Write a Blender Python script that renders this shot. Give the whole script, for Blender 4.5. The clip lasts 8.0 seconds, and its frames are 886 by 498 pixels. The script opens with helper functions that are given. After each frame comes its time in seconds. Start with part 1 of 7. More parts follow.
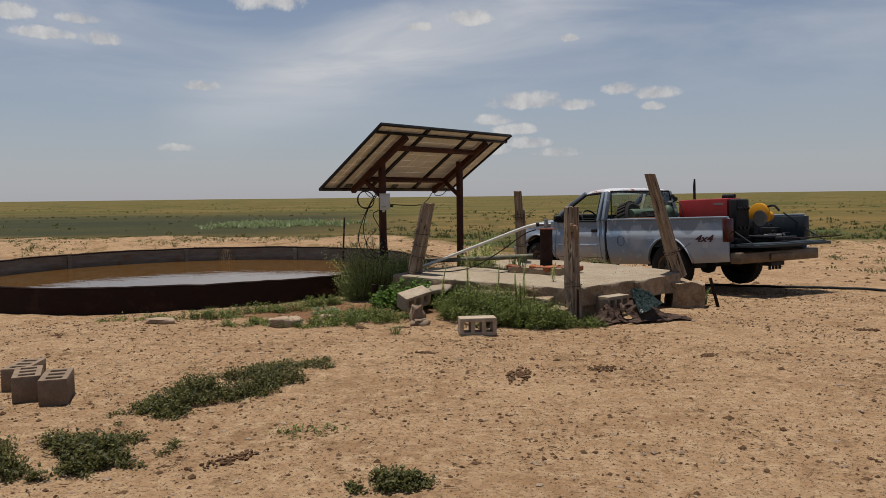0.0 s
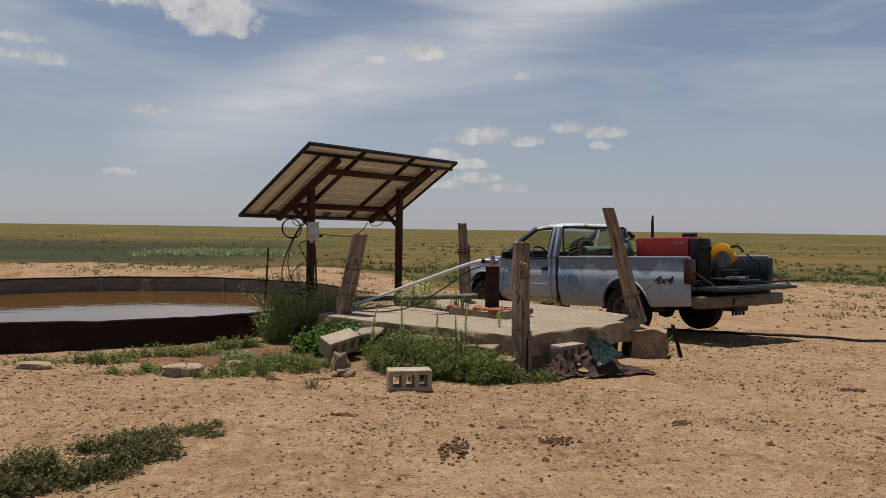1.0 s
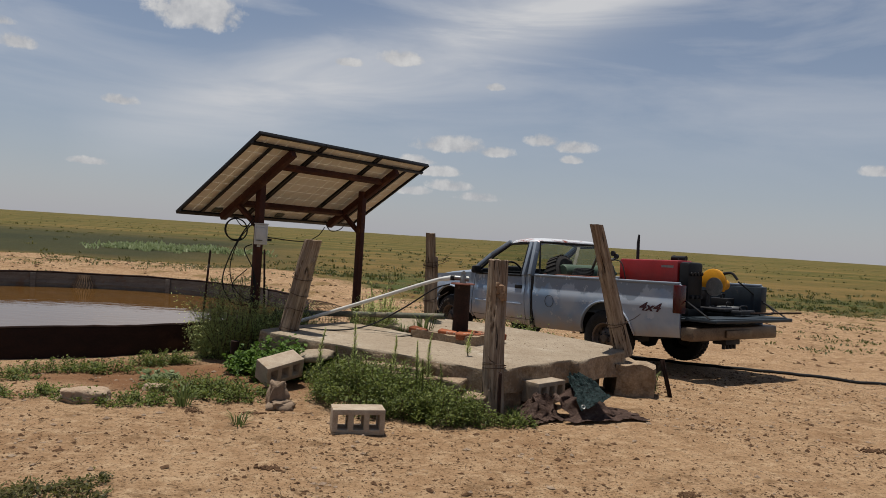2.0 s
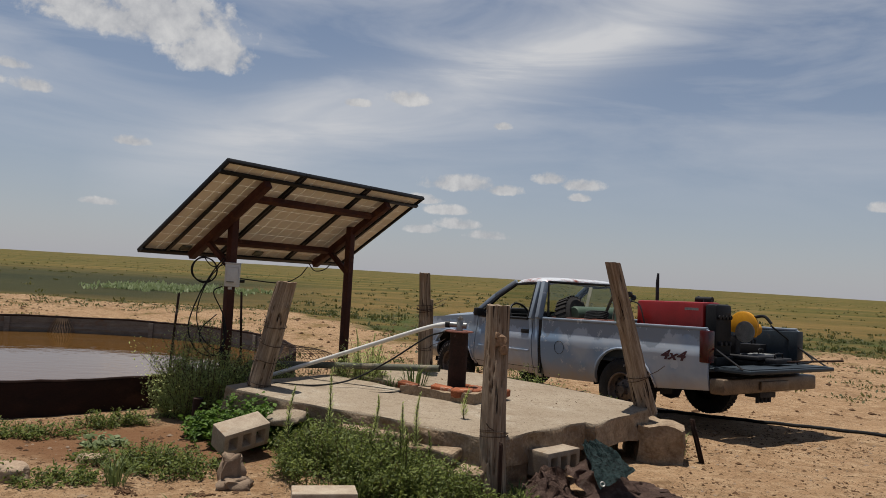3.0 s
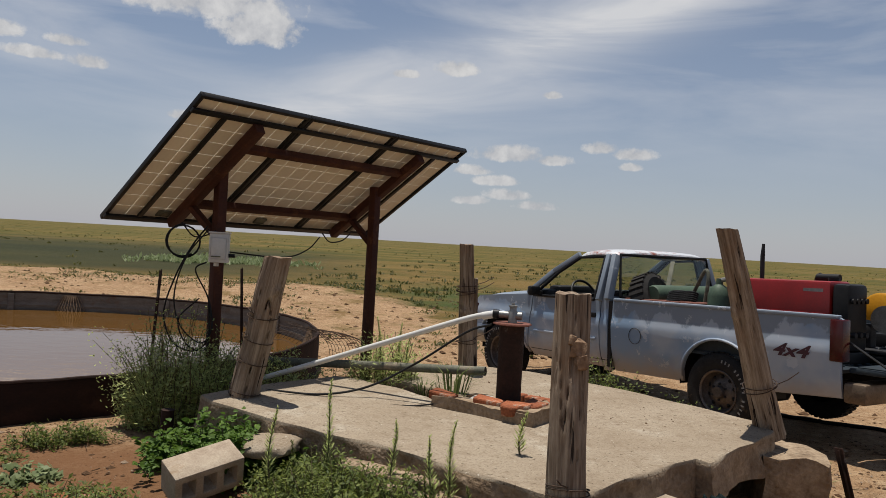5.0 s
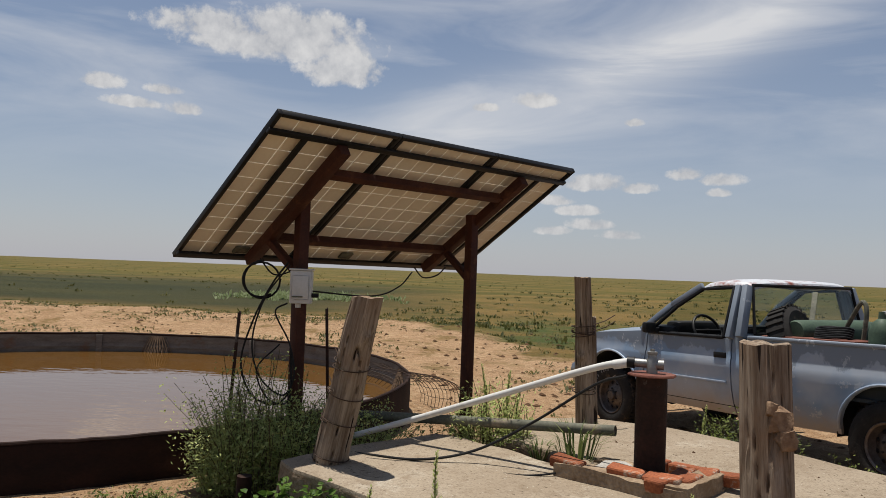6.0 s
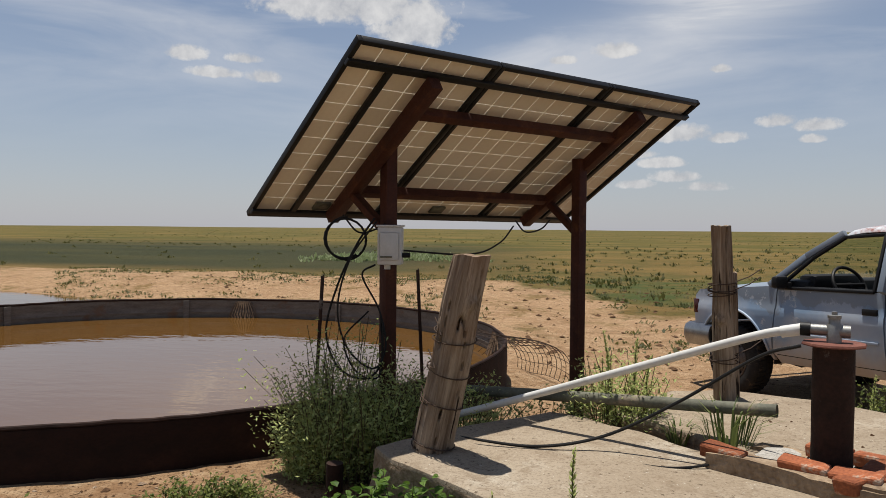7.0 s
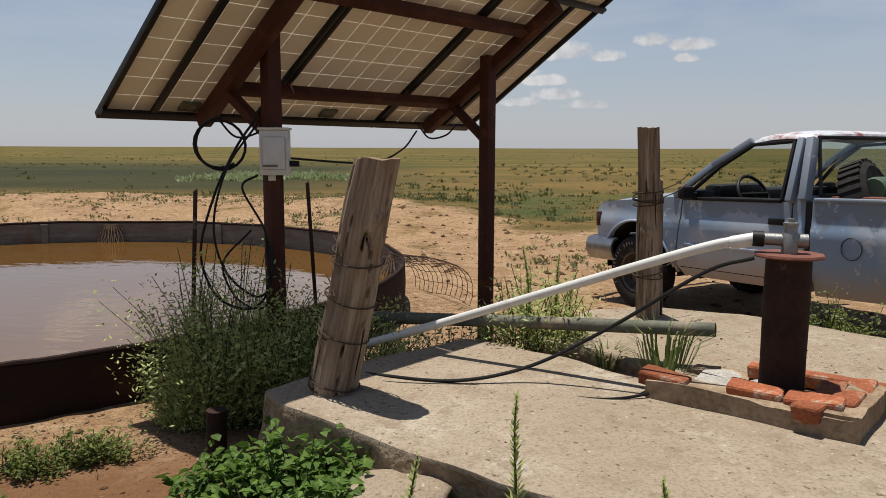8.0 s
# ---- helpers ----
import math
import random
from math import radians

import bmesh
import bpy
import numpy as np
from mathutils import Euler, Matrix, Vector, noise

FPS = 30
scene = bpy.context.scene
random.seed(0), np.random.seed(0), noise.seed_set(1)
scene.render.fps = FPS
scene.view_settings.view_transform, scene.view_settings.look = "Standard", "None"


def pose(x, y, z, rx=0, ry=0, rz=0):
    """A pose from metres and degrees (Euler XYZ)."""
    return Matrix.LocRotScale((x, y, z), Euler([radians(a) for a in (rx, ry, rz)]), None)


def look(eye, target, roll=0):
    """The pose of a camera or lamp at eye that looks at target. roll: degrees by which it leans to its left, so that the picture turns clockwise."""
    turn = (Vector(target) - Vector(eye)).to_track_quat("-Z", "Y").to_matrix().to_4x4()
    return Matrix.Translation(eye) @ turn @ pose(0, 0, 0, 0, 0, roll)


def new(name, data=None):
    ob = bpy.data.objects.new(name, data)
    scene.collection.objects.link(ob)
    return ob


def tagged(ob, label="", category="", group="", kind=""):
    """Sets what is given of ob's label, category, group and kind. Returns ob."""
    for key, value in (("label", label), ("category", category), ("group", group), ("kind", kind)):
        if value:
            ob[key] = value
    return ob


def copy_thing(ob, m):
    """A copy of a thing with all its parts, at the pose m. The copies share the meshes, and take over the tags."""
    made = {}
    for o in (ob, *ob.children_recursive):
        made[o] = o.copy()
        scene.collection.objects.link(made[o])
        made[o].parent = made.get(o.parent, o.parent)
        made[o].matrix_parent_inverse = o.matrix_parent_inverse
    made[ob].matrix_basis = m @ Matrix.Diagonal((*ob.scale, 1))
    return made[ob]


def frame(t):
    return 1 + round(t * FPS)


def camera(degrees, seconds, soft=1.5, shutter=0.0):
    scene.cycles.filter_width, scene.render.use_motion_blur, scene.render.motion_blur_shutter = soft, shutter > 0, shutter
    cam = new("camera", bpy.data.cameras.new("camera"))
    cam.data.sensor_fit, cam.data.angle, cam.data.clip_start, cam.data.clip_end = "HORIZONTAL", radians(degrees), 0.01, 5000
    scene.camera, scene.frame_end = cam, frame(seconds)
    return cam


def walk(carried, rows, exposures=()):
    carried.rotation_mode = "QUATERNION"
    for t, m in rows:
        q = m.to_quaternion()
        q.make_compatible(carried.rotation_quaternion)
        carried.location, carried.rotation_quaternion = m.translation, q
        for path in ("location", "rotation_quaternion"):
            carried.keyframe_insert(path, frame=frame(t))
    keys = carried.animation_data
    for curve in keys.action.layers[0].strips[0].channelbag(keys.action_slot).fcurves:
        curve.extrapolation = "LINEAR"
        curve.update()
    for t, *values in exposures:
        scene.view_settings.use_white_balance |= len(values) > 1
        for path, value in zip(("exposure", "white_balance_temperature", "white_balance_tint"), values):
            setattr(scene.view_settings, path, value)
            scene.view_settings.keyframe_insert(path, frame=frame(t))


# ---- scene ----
cam = camera(60.0, 8.0, 0.55)
PATH = [
    (0, (0.573, 0.51, 1.46), (0.462, 2.502, 1.324), -0.7),
    (0.5, (0.701, 1.079, 1.452), (0.573, 3.073, 1.371), -3.6),
    (1, (0.69, 1.715, 1.442), (0.712, 3.714, 1.391), 0.8),
    (2.5, (0.817, 3.381, 1.511), (0.923, 5.378, 1.508), 3.8),
    (3, (0.925, 3.898, 1.518), (1.002, 5.895, 1.586), 3.4),
    (3.5, (0.941, 4.443, 1.523), (0.921, 6.443, 1.532), 2.5),
    (4, (1.041, 4.921, 1.523), (1.038, 6.921, 1.504), 3.0),
    (5.5, (0.96, 6.201, 1.528), (0.83, 8.197, 1.526), 3.3),
    (6, (0.791, 6.622, 1.531), (0.527, 8.604, 1.591), 2.1),
    (6.5, (0.665, 7.016, 1.52), (0.395, 8.996, 1.58), 1.6),
    (7, (0.514, 7.344, 1.495), (0.047, 9.288, 1.443), 0.5),
    (7.5, (0.333, 7.636, 1.463), (0.056, 9.614, 1.366), 0.7),
    (8, (0.321, 7.935, 1.415), (0.146, 9.91, 1.154), 0.2),
]
walk(cam, [(t, look(eye, target, roll)) for t, eye, target, roll in PATH], [(0.0, 0.07), (2.5, 0.09), (4.0, 0.12), (5.5, 0.22), (7.0, 0.31), (8.0, 0.35)])

# ---- light ----
SUN_TO = Vector((-0.13, 0.13, 1.0)).normalized()
sun_data = bpy.data.lights.new("sun", "SUN")
sun_data.energy, sun_data.angle, sun_data.color = 5.0, radians(0.5), (1.0, 0.95, 0.87)
sun = new("sun", sun_data)
sun.matrix_world = look((0, 0, 30), Vector((0, 0, 30)) - SUN_TO)

# single clouds: compass angle from +Y, elevation, half width, half height (degrees)
CLOUDS = [
    (-20.4, 15.8, 7.6, 1.9), (-15.6, 14.3, 3.4, 1.8), (-25.0, 16.5, 4.6, 1.4), (-19.0, 16.8, 5.5, 1.7),
    (-32.1, 12.0, 1.5, 0.7), (-28.0, 11.9, 1.3, 0.5), (-30.0, 10.8, 1.9, 0.5), (-26.6, 10.7, 1.4, 0.65), (-20.4, 7.9, 1.4, 0.5),
    (-1.0, 12.75, 1.6, 0.75), (-4.9, 12.2, 1.2, 0.4), (6.1, 11.2, 0.8, 0.4), (3.3, 6.8, 3.3, 0.85), (6.4, 6.5, 1.6, 0.55),
    (0.5, 5.5, 1.5, 0.5), (2.4, 4.8, 1.9, 0.5), (0.6, 3.3, 1.4, 0.45), (3.3, 3.8, 1.8, 0.55), (5.4, 3.1, 1.7, 0.5),
    (9.9, 7.5, 1.4, 0.65), (12.2, 7.1, 1.7, 0.6), (12.1, 6.2, 0.9, 0.4), (-22.1, 3.6, 1.4, 0.35), (32.3, 6.0, 1.3, 0.5),
]
world = bpy.data.worlds.new("sky")
scene.world = world
world.use_nodes = True
wn, wl = world.node_tree.nodes, world.node_tree.links
wn.clear()


def wnode(kind, **sets):
    n = wn.new(kind)
    for k, v in sets.items():
        n.inputs[k].default_value = v
    return n


def wmath(op, a, b=None, clamp=False):
    n = wn.new("ShaderNodeMath")
    n.operation, n.use_clamp = op, clamp
    for i, v in enumerate((a, b)):
        if v is None:
            continue
        if isinstance(v, (int, float)):
            n.inputs[i].default_value = v
        else:
            wl.new(v, n.inputs[i])
    return n.outputs[0]


sky = wn.new("ShaderNodeTexSky")
sky.sky_type, sky.sun_disc = "NISHITA", False
sky.sun_elevation, sky.sun_rotation = math.asin(SUN_TO.z), math.atan2(SUN_TO.x, SUN_TO.y)
sky.altitude, sky.air_density, sky.dust_density, sky.ozone_density = 900, 1.0, 0.7, 1.0
coord = wn.new("ShaderNodeTexCoord")
split = wn.new("ShaderNodeSeparateXYZ")
wl.new(coord.outputs["Generated"], split.inputs[0])
azim = wmath("MULTIPLY", wmath("ARCTAN2", split.outputs[0], split.outputs[1]), 57.2958)
elev = wmath("MULTIPLY", wmath("ARCSINE", split.outputs[2]), 57.2958)
puff = wnode("ShaderNodeTexNoise", Scale=34.0, Detail=8.0, Roughness=0.62)
wl.new(coord.outputs["Generated"], puff.inputs["Vector"])
rough_edge = wmath("MULTIPLY", wmath("SUBTRACT", puff.outputs["Fac"], 0.5), 3.4)
cover = None
for a, e, w, h in CLOUDS:
    dx = wmath("DIVIDE", wmath("SUBTRACT", azim, a), w)
    dy0 = wmath("DIVIDE", wmath("SUBTRACT", elev, e), h)
    dy = wmath("MAXIMUM", dy0, wmath("MULTIPLY", dy0, -1.7))
    r2 = wmath("ADD", wmath("MULTIPLY", dx, dx), wmath("MULTIPLY", dy, dy))
    one = wmath("SUBTRACT", 1.0, r2)
    cover = one if cover is None else wmath("MAXIMUM", cover, one)
cumulus = wmath("MULTIPLY", wmath("ADD", cover, wmath("ADD", rough_edge, 0.08)), 1.5, True)
# thin high cirrus, drawn out across the sky
flat = wn.new("ShaderNodeMapping")
flat.inputs["Scale"].default_value = (1.3, 2.0, 7.0)
flat.inputs["Rotation"].default_value = (0.0, 0.22, 0.0)
wl.new(coord.outputs["Generated"], flat.inputs["Vector"])
wisp = wnode("ShaderNodeTexNoise", Scale=1.9, Detail=6.0, Roughness=0.55, Distortion=0.6)
wl.new(flat.outputs[0], wisp.inputs["Vector"])
cirrus = wmath("MULTIPLY", wmath("MULTIPLY", wmath("SUBTRACT", wisp.outputs["Fac"], 0.42, True), 3.4, True), wmath("MULTIPLY", wmath("ADD", elev, -4.0), 0.10, True))
cirrus = wmath("MULTIPLY", cirrus, wmath("MULTIPLY", wmath("DIVIDE", wmath("SUBTRACT", 60.0, elev), 40.0, True), 0.6))
# one broad veil climbing to the east
off_line = wmath("DIVIDE", wmath("SUBTRACT", elev, wmath("ADD", wmath("MULTIPLY", azim, 0.33), 12.9)), 2.6)
veil = wmath("POWER", 2.718, wmath("MULTIPLY", wmath("MULTIPLY", off_line, off_line), -1.0))
veil = wmath("MULTIPLY", veil, wmath("MULTIPLY", wmath("DIVIDE", wmath("ADD", azim, 24.0), 14.0, True), wmath("DIVIDE", wmath("SUBTRACT", 24.0, azim), 12.0, True)))
veil = wmath("MULTIPLY", veil, wmath("MULTIPLY", wmath("SUBTRACT", wisp.outputs["Fac"], 0.14, True), 2.4, True))
cirrus = wmath("ADD", cirrus, veil, True)
# pale dusty haze, thickest at the horizon
haze = wn.new("ShaderNodeMixRGB")
wl.new(wmath("ADD", wmath("MULTIPLY", wmath("POWER", 2.718, wmath("MULTIPLY", wmath("MAXIMUM", elev, 0.0), -0.10)), 0.72), 0.08), haze.inputs[0])
wl.new(sky.outputs[0], haze.inputs[1])
haze.inputs[2].default_value = (5.15, 5.25, 6.0, 1)
mix1 = wn.new("ShaderNodeMixRGB")
wl.new(cirrus, mix1.inputs[0])
wl.new(haze.outputs[0], mix1.inputs[1])
mix1.inputs[2].default_value = (8.0, 8.1, 8.4, 1)
shade = wn.new("ShaderNodeMixRGB")
wl.new(wmath("MULTIPLY", wmath("SUBTRACT", puff.outputs["Fac"], 0.35), 3.0, True), shade.inputs[0])
shade.inputs[1].default_value, shade.inputs[2].default_value = (5.6, 5.7, 6.0, 1), (8.6, 8.5, 8.4, 1)
mix2 = wn.new("ShaderNodeMixRGB")
wl.new(wmath("MULTIPLY", cumulus, 0.9), mix2.inputs[0])
wl.new(mix1.outputs[0], mix2.inputs[1])
wl.new(shade.outputs[0], mix2.inputs[2])
back = wn.new("ShaderNodeBackground")
back.inputs["Strength"].default_value = 0.068
wl.new(mix2.outputs[0], back.inputs["Color"])
wout = wn.new("ShaderNodeOutputWorld")
wl.new(back.outputs[0], wout.inputs["Surface"])


# ---- materials ----
def material(name):
    m = bpy.data.materials.new(name)
    m.use_nodes = True
    m.node_tree.nodes.clear()
    return m, m.node_tree.nodes, m.node_tree.links


TONE = 0.73


def surface(name, base, dark, rough=0.8, scale=6.0, fine=60.0, bump=0.3, metal=0.0, stretch=(1, 1, 1), stain=None, stain_scale=1.5, stain_at=0.55, vary=0.0, size=0.01, spec=0.18):
    """Two-scale procedural surface: grain between two colours, larger stains, fine relief."""
    base, dark = [c * TONE for c in base], [c * TONE for c in dark]
    stain = [c * TONE for c in stain] if stain else None
    m, n, l = material(name)
    tc = n.new("ShaderNodeTexCoord")
    mp = n.new("ShaderNodeMapping")
    mp.inputs["Scale"].default_value = stretch
    l.new(tc.outputs["Object"], mp.inputs["Vector"])
    a = n.new("ShaderNodeTexNoise")
    a.inputs["Scale"].default_value, a.inputs["Detail"].default_value, a.inputs["Roughness"].default_value = scale, 6, 0.65
    l.new(mp.outputs[0], a.inputs["Vector"])
    f = n.new("ShaderNodeTexNoise")
    f.inputs["Scale"].default_value, f.inputs["Detail"].default_value = fine, 4
    l.new(mp.outputs[0], f.inputs["Vector"])
    sm = n.new("ShaderNodeMath")
    sm.operation = "MULTIPLY_ADD"
    l.new(f.outputs["Fac"], sm.inputs[0])
    sm.inputs[1].default_value = 0.55
    l.new(a.outputs["Fac"], sm.inputs[2])
    ramp = n.new("ShaderNodeMapRange")
    ramp.inputs["From Min"].default_value, ramp.inputs["From Max"].default_value = 0.55, 1.0
    l.new(sm.outputs[0], ramp.inputs["Value"])
    mix = n.new("ShaderNodeMixRGB")
    mix.inputs[1].default_value, mix.inputs[2].default_value = (*dark, 1), (*base, 1)
    l.new(ramp.outputs[0], mix.inputs[0])
    colour = mix.outputs[0]
    if stain:
        s = n.new("ShaderNodeTexNoise")
        s.inputs["Scale"].default_value, s.inputs["Detail"].default_value, s.inputs["Roughness"].default_value = stain_scale, 7, 0.7
        l.new(tc.outputs["Object"], s.inputs["Vector"])
        sr = n.new("ShaderNodeMapRange")
        sr.inputs["From Min"].default_value, sr.inputs["From Max"].default_value = stain_at, stain_at + 0.1
        l.new(s.outputs["Fac"], sr.inputs["Value"])
        mx = n.new("ShaderNodeMixRGB")
        l.new(sr.outputs[0], mx.inputs[0])
        l.new(colour, mx.inputs[1])
        mx.inputs[2].default_value = (*stain, 1)
        colour = mx.outputs[0]
    if vary:
        oi = n.new("ShaderNodeObjectInfo")
        hs = n.new("ShaderNodeHueSaturation")
        vr = n.new("ShaderNodeMapRange")
        vr.inputs["To Min"].default_value, vr.inputs["To Max"].default_value = 1 - vary, 1 + vary
        l.new(oi.outputs["Random"], vr.inputs["Value"])
        l.new(vr.outputs[0], hs.inputs["Value"])
        l.new(colour, hs.inputs["Color"])
        colour = hs.outputs[0]
    p = n.new("ShaderNodeBsdfPrincipled")
    p.inputs["Roughness"].default_value, p.inputs["Metallic"].default_value = rough, metal
    p.inputs["Specular IOR Level"].default_value = spec
    l.new(colour, p.inputs["Base Color"])
    b = n.new("ShaderNodeBump")
    b.inputs["Strength"].default_value, b.inputs["Distance"].default_value = bump, size
    l.new(sm.outputs[0], b.inputs["Height"])
    l.new(b.outputs[0], p.inputs["Normal"])
    o = n.new("ShaderNodeOutputMaterial")
    l.new(p.outputs[0], o.inputs["Surface"])
    return m


M_CONC_EDGE = surface("broken_concrete", (0.50, 0.38, 0.26), (0.20, 0.135, 0.085), 0.95, 7, 40, 0.9, stain=(0.27, 0.18, 0.11), stain_scale=3, size=0.03)
M_BLOCK = surface("block_concrete", (0.54, 0.45, 0.34), (0.34, 0.26, 0.19), 0.95, 9, 120, 0.6, stain=(0.36, 0.26, 0.17), stain_scale=5, vary=0.12)
# block concrete again, browned to put the blocks' shade into the colour
M_BLOCK_BROWN = surface("shaded_block_concrete", (0.33, 0.24, 0.17), (0.20, 0.14, 0.095), 0.95, 9, 120, 0.6, vary=0.1)
M_BRICK = surface("red_brick", (0.46, 0.15, 0.065), (0.22, 0.07, 0.035), 0.9, 12, 90, 0.6, stain=(0.45, 0.36, 0.28), stain_scale=14, stain_at=0.55, vary=0.25)
M_MORTAR = surface("pale_mortar", (0.60, 0.57, 0.52), (0.38, 0.35, 0.30), 0.95, 14, 70, 0.9, size=0.02)
M_BEAM = surface("red_brown_steel", (0.085, 0.028, 0.016), (0.045, 0.016, 0.011), 0.65, 5, 60, 0.3, stain=(0.12, 0.045, 0.02), stain_scale=6)
M_FRAME = surface("black_module_frame", (0.02, 0.019, 0.019), (0.012, 0.012, 0.012), 0.45, 8, 80, 0.1)
M_RUST = surface("rusty_steel", (0.055, 0.026, 0.018), (0.02, 0.012, 0.009), 0.8, 8, 60, 0.6, stain=(0.20, 0.17, 0.15), stain_scale=6, stain_at=0.6)
M_CAP = surface("cap_rust", (0.25, 0.10, 0.07), (0.13, 0.05, 0.04), 0.8, 9, 60, 0.5)
# rust brown lowered nearly to black: the wall's shade is in this colour
M_TANK_OUT = surface("tank_shaded_rust_outside", (0.036, 0.016, 0.011), (0.018, 0.010, 0.008), 0.85, 4, 40, 0.5, stretch=(1, 1, 2), stain=(0.05, 0.024, 0.016), stain_scale=2)
M_TANK_IN = surface("tank_galvanised_inside", (0.27, 0.23, 0.19), (0.14, 0.11, 0.09), 0.75, 3, 30, 0.3, stretch=(1, 1, 5), stain=(0.20, 0.12, 0.08), stain_scale=2.2, stain_at=0.57)
M_PVC = surface("white_pvc", (0.80, 0.80, 0.77), (0.66, 0.65, 0.60), 0.4, 6, 50, 0.05, stain=(0.50, 0.46, 0.39), stain_scale=4, stain_at=0.62, spec=0.5)
M_GREYPIPE = surface("old_grey_pipe", (0.20, 0.20, 0.15), (0.10, 0.10, 0.075), 0.7, 7, 60, 0.3, stain=(0.30, 0.25, 0.18), stain_scale=5)
M_CABLE = surface("black_rubber", (0.018, 0.018, 0.018), (0.01, 0.01, 0.01), 0.55, 20, 80, 0.1)
M_TREAD = surface("tyre_rubber", (0.035, 0.032, 0.03), (0.018, 0.017, 0.016), 0.85, 10, 60, 0.5, stain=(0.13, 0.095, 0.065), stain_scale=4, stain_at=0.6)
M_RIM = surface("dull_steel_rim", (0.20, 0.17, 0.15), (0.09, 0.07, 0.06), 0.5, 12, 60, 0.2, metal=0.6, spec=0.5)
M_WHITEBOX = surface("white_plastic", (0.72, 0.72, 0.70), (0.6, 0.6, 0.57), 0.45, 8, 60, 0.05, spec=0.5)
M_CHROME = surface("worn_chrome", (0.55, 0.55, 0.55), (0.35, 0.35, 0.35), 0.3, 8, 60, 0.1, metal=0.9, spec=0.5)
M_TANMESH = surface("tan_rusty_mesh", (0.36, 0.25, 0.16), (0.22, 0.14, 0.09), 0.8, 20, 80, 0.2)
M_KNOT = surface("knot_wood", (0.40, 0.27, 0.17), (0.16, 0.09, 0.055), 0.85, 22, 60, 0.8)
# dirty chrome; the tan is dust plus the sand's reflection painted in
M_BUMPER = surface("dusty_mirrored_sand_bumper", (0.26, 0.19, 0.13), (0.10, 0.07, 0.05), 0.45, 5, 50, 0.2, metal=0.5, stain=(0.10, 0.07, 0.05), stain_scale=4, stain_at=0.58, spec=0.4)
M_GALV = surface("galvanised_fitting", (0.42, 0.42, 0.40), (0.25, 0.25, 0.24), 0.5, 14, 70, 0.2, metal=0.7)
M_BLACK = surface("black_plastic", (0.018, 0.018, 0.019), (0.012, 0.012, 0.013), 0.5, 9, 60, 0.2)
M_DARKSTEEL = surface("dirty_dark_steel", (0.05, 0.05, 0.055), (0.025, 0.024, 0.024), 0.6, 9, 60, 0.3, metal=0.3)
M_RED = surface("welder_red", (0.34, 0.012, 0.012), (0.24, 0.010, 0.010), 0.4, 4, 50, 0.05, stain=(0.20, 0.03, 0.025), stain_scale=3, stain_at=0.62, spec=0.5)
M_GREENCYL = surface("green_cylinder_paint", (0.10, 0.15, 0.10), (0.06, 0.09, 0.065), 0.55, 6, 50, 0.1)
M_YELLOW = surface("saw_yellow", (0.72, 0.34, 0.02), (0.55, 0.24, 0.015), 0.5, 6, 60, 0.1)
M_BLUEBOX = surface("dark_blue_paint", (0.045, 0.06, 0.075), (0.03, 0.038, 0.045), 0.45, 5, 50, 0.1, stain=(0.12, 0.10, 0.085), stain_scale=3, stain_at=0.62)
M_TAIL = surface("red_lens", (0.085, 0.007, 0.007), (0.05, 0.004, 0.004), 0.25, 8, 70, 0.03, spec=0.5)
M_WIRE = surface("rusty_wire", (0.10, 0.065, 0.045), (0.05, 0.032, 0.025), 0.8, 20, 80, 0.2)
M_SAND_ROCK = surface("pale_stone", (0.50, 0.38, 0.27), (0.32, 0.22, 0.15), 0.95, 8, 60, 0.8, size=0.02, vary=0.1)
M_DUNG = surface("dry_clods", (0.175, 0.098, 0.052), (0.085, 0.047, 0.026), 1.0, 18, 80, 0.8)
M_STRAW = surface("dry_straw", (0.22, 0.145, 0.08), (0.09, 0.058, 0.032), 0.9, 10, 60, 0.2)
M_TARP_B = surface("brown_tarp", (0.20, 0.125, 0.095), (0.085, 0.05, 0.04), 0.7, 9, 70, 0.8, stain=(0.27, 0.20, 0.16), stain_scale=9, stain_at=0.6, size=0.02)
M_TARP_G = surface("green_tarp", (0.060, 0.105, 0.105), (0.016, 0.032, 0.032), 0.65, 22, 90, 0.8, stain=(0.010, 0.014, 0.014), stain_scale=34, stain_at=0.51, size=0.02)
M_SEAT = surface("seat_cloth", (0.06, 0.055, 0.055), (0.035, 0.03, 0.03), 0.9, 12, 90, 0.3)
M_ROOFPAINT = surface("roof_paint_with_rust", (0.72, 0.74, 0.77), (0.58, 0.61, 0.66), 0.45, 2.5, 40, 0.05, stain=(0.32, 0.10, 0.07), stain_scale=2.6, stain_at=0.52, metal=0.1)
M_DECAL = surface("dark_decal", (0.10, 0.035, 0.045), (0.05, 0.03, 0.035), 0.5, 10, 60, 0.05)
M_WHITE_TXT = surface("pale_lettering", (0.36, 0.35, 0.33), (0.22, 0.21, 0.20), 0.7, 20, 60, 0.05)


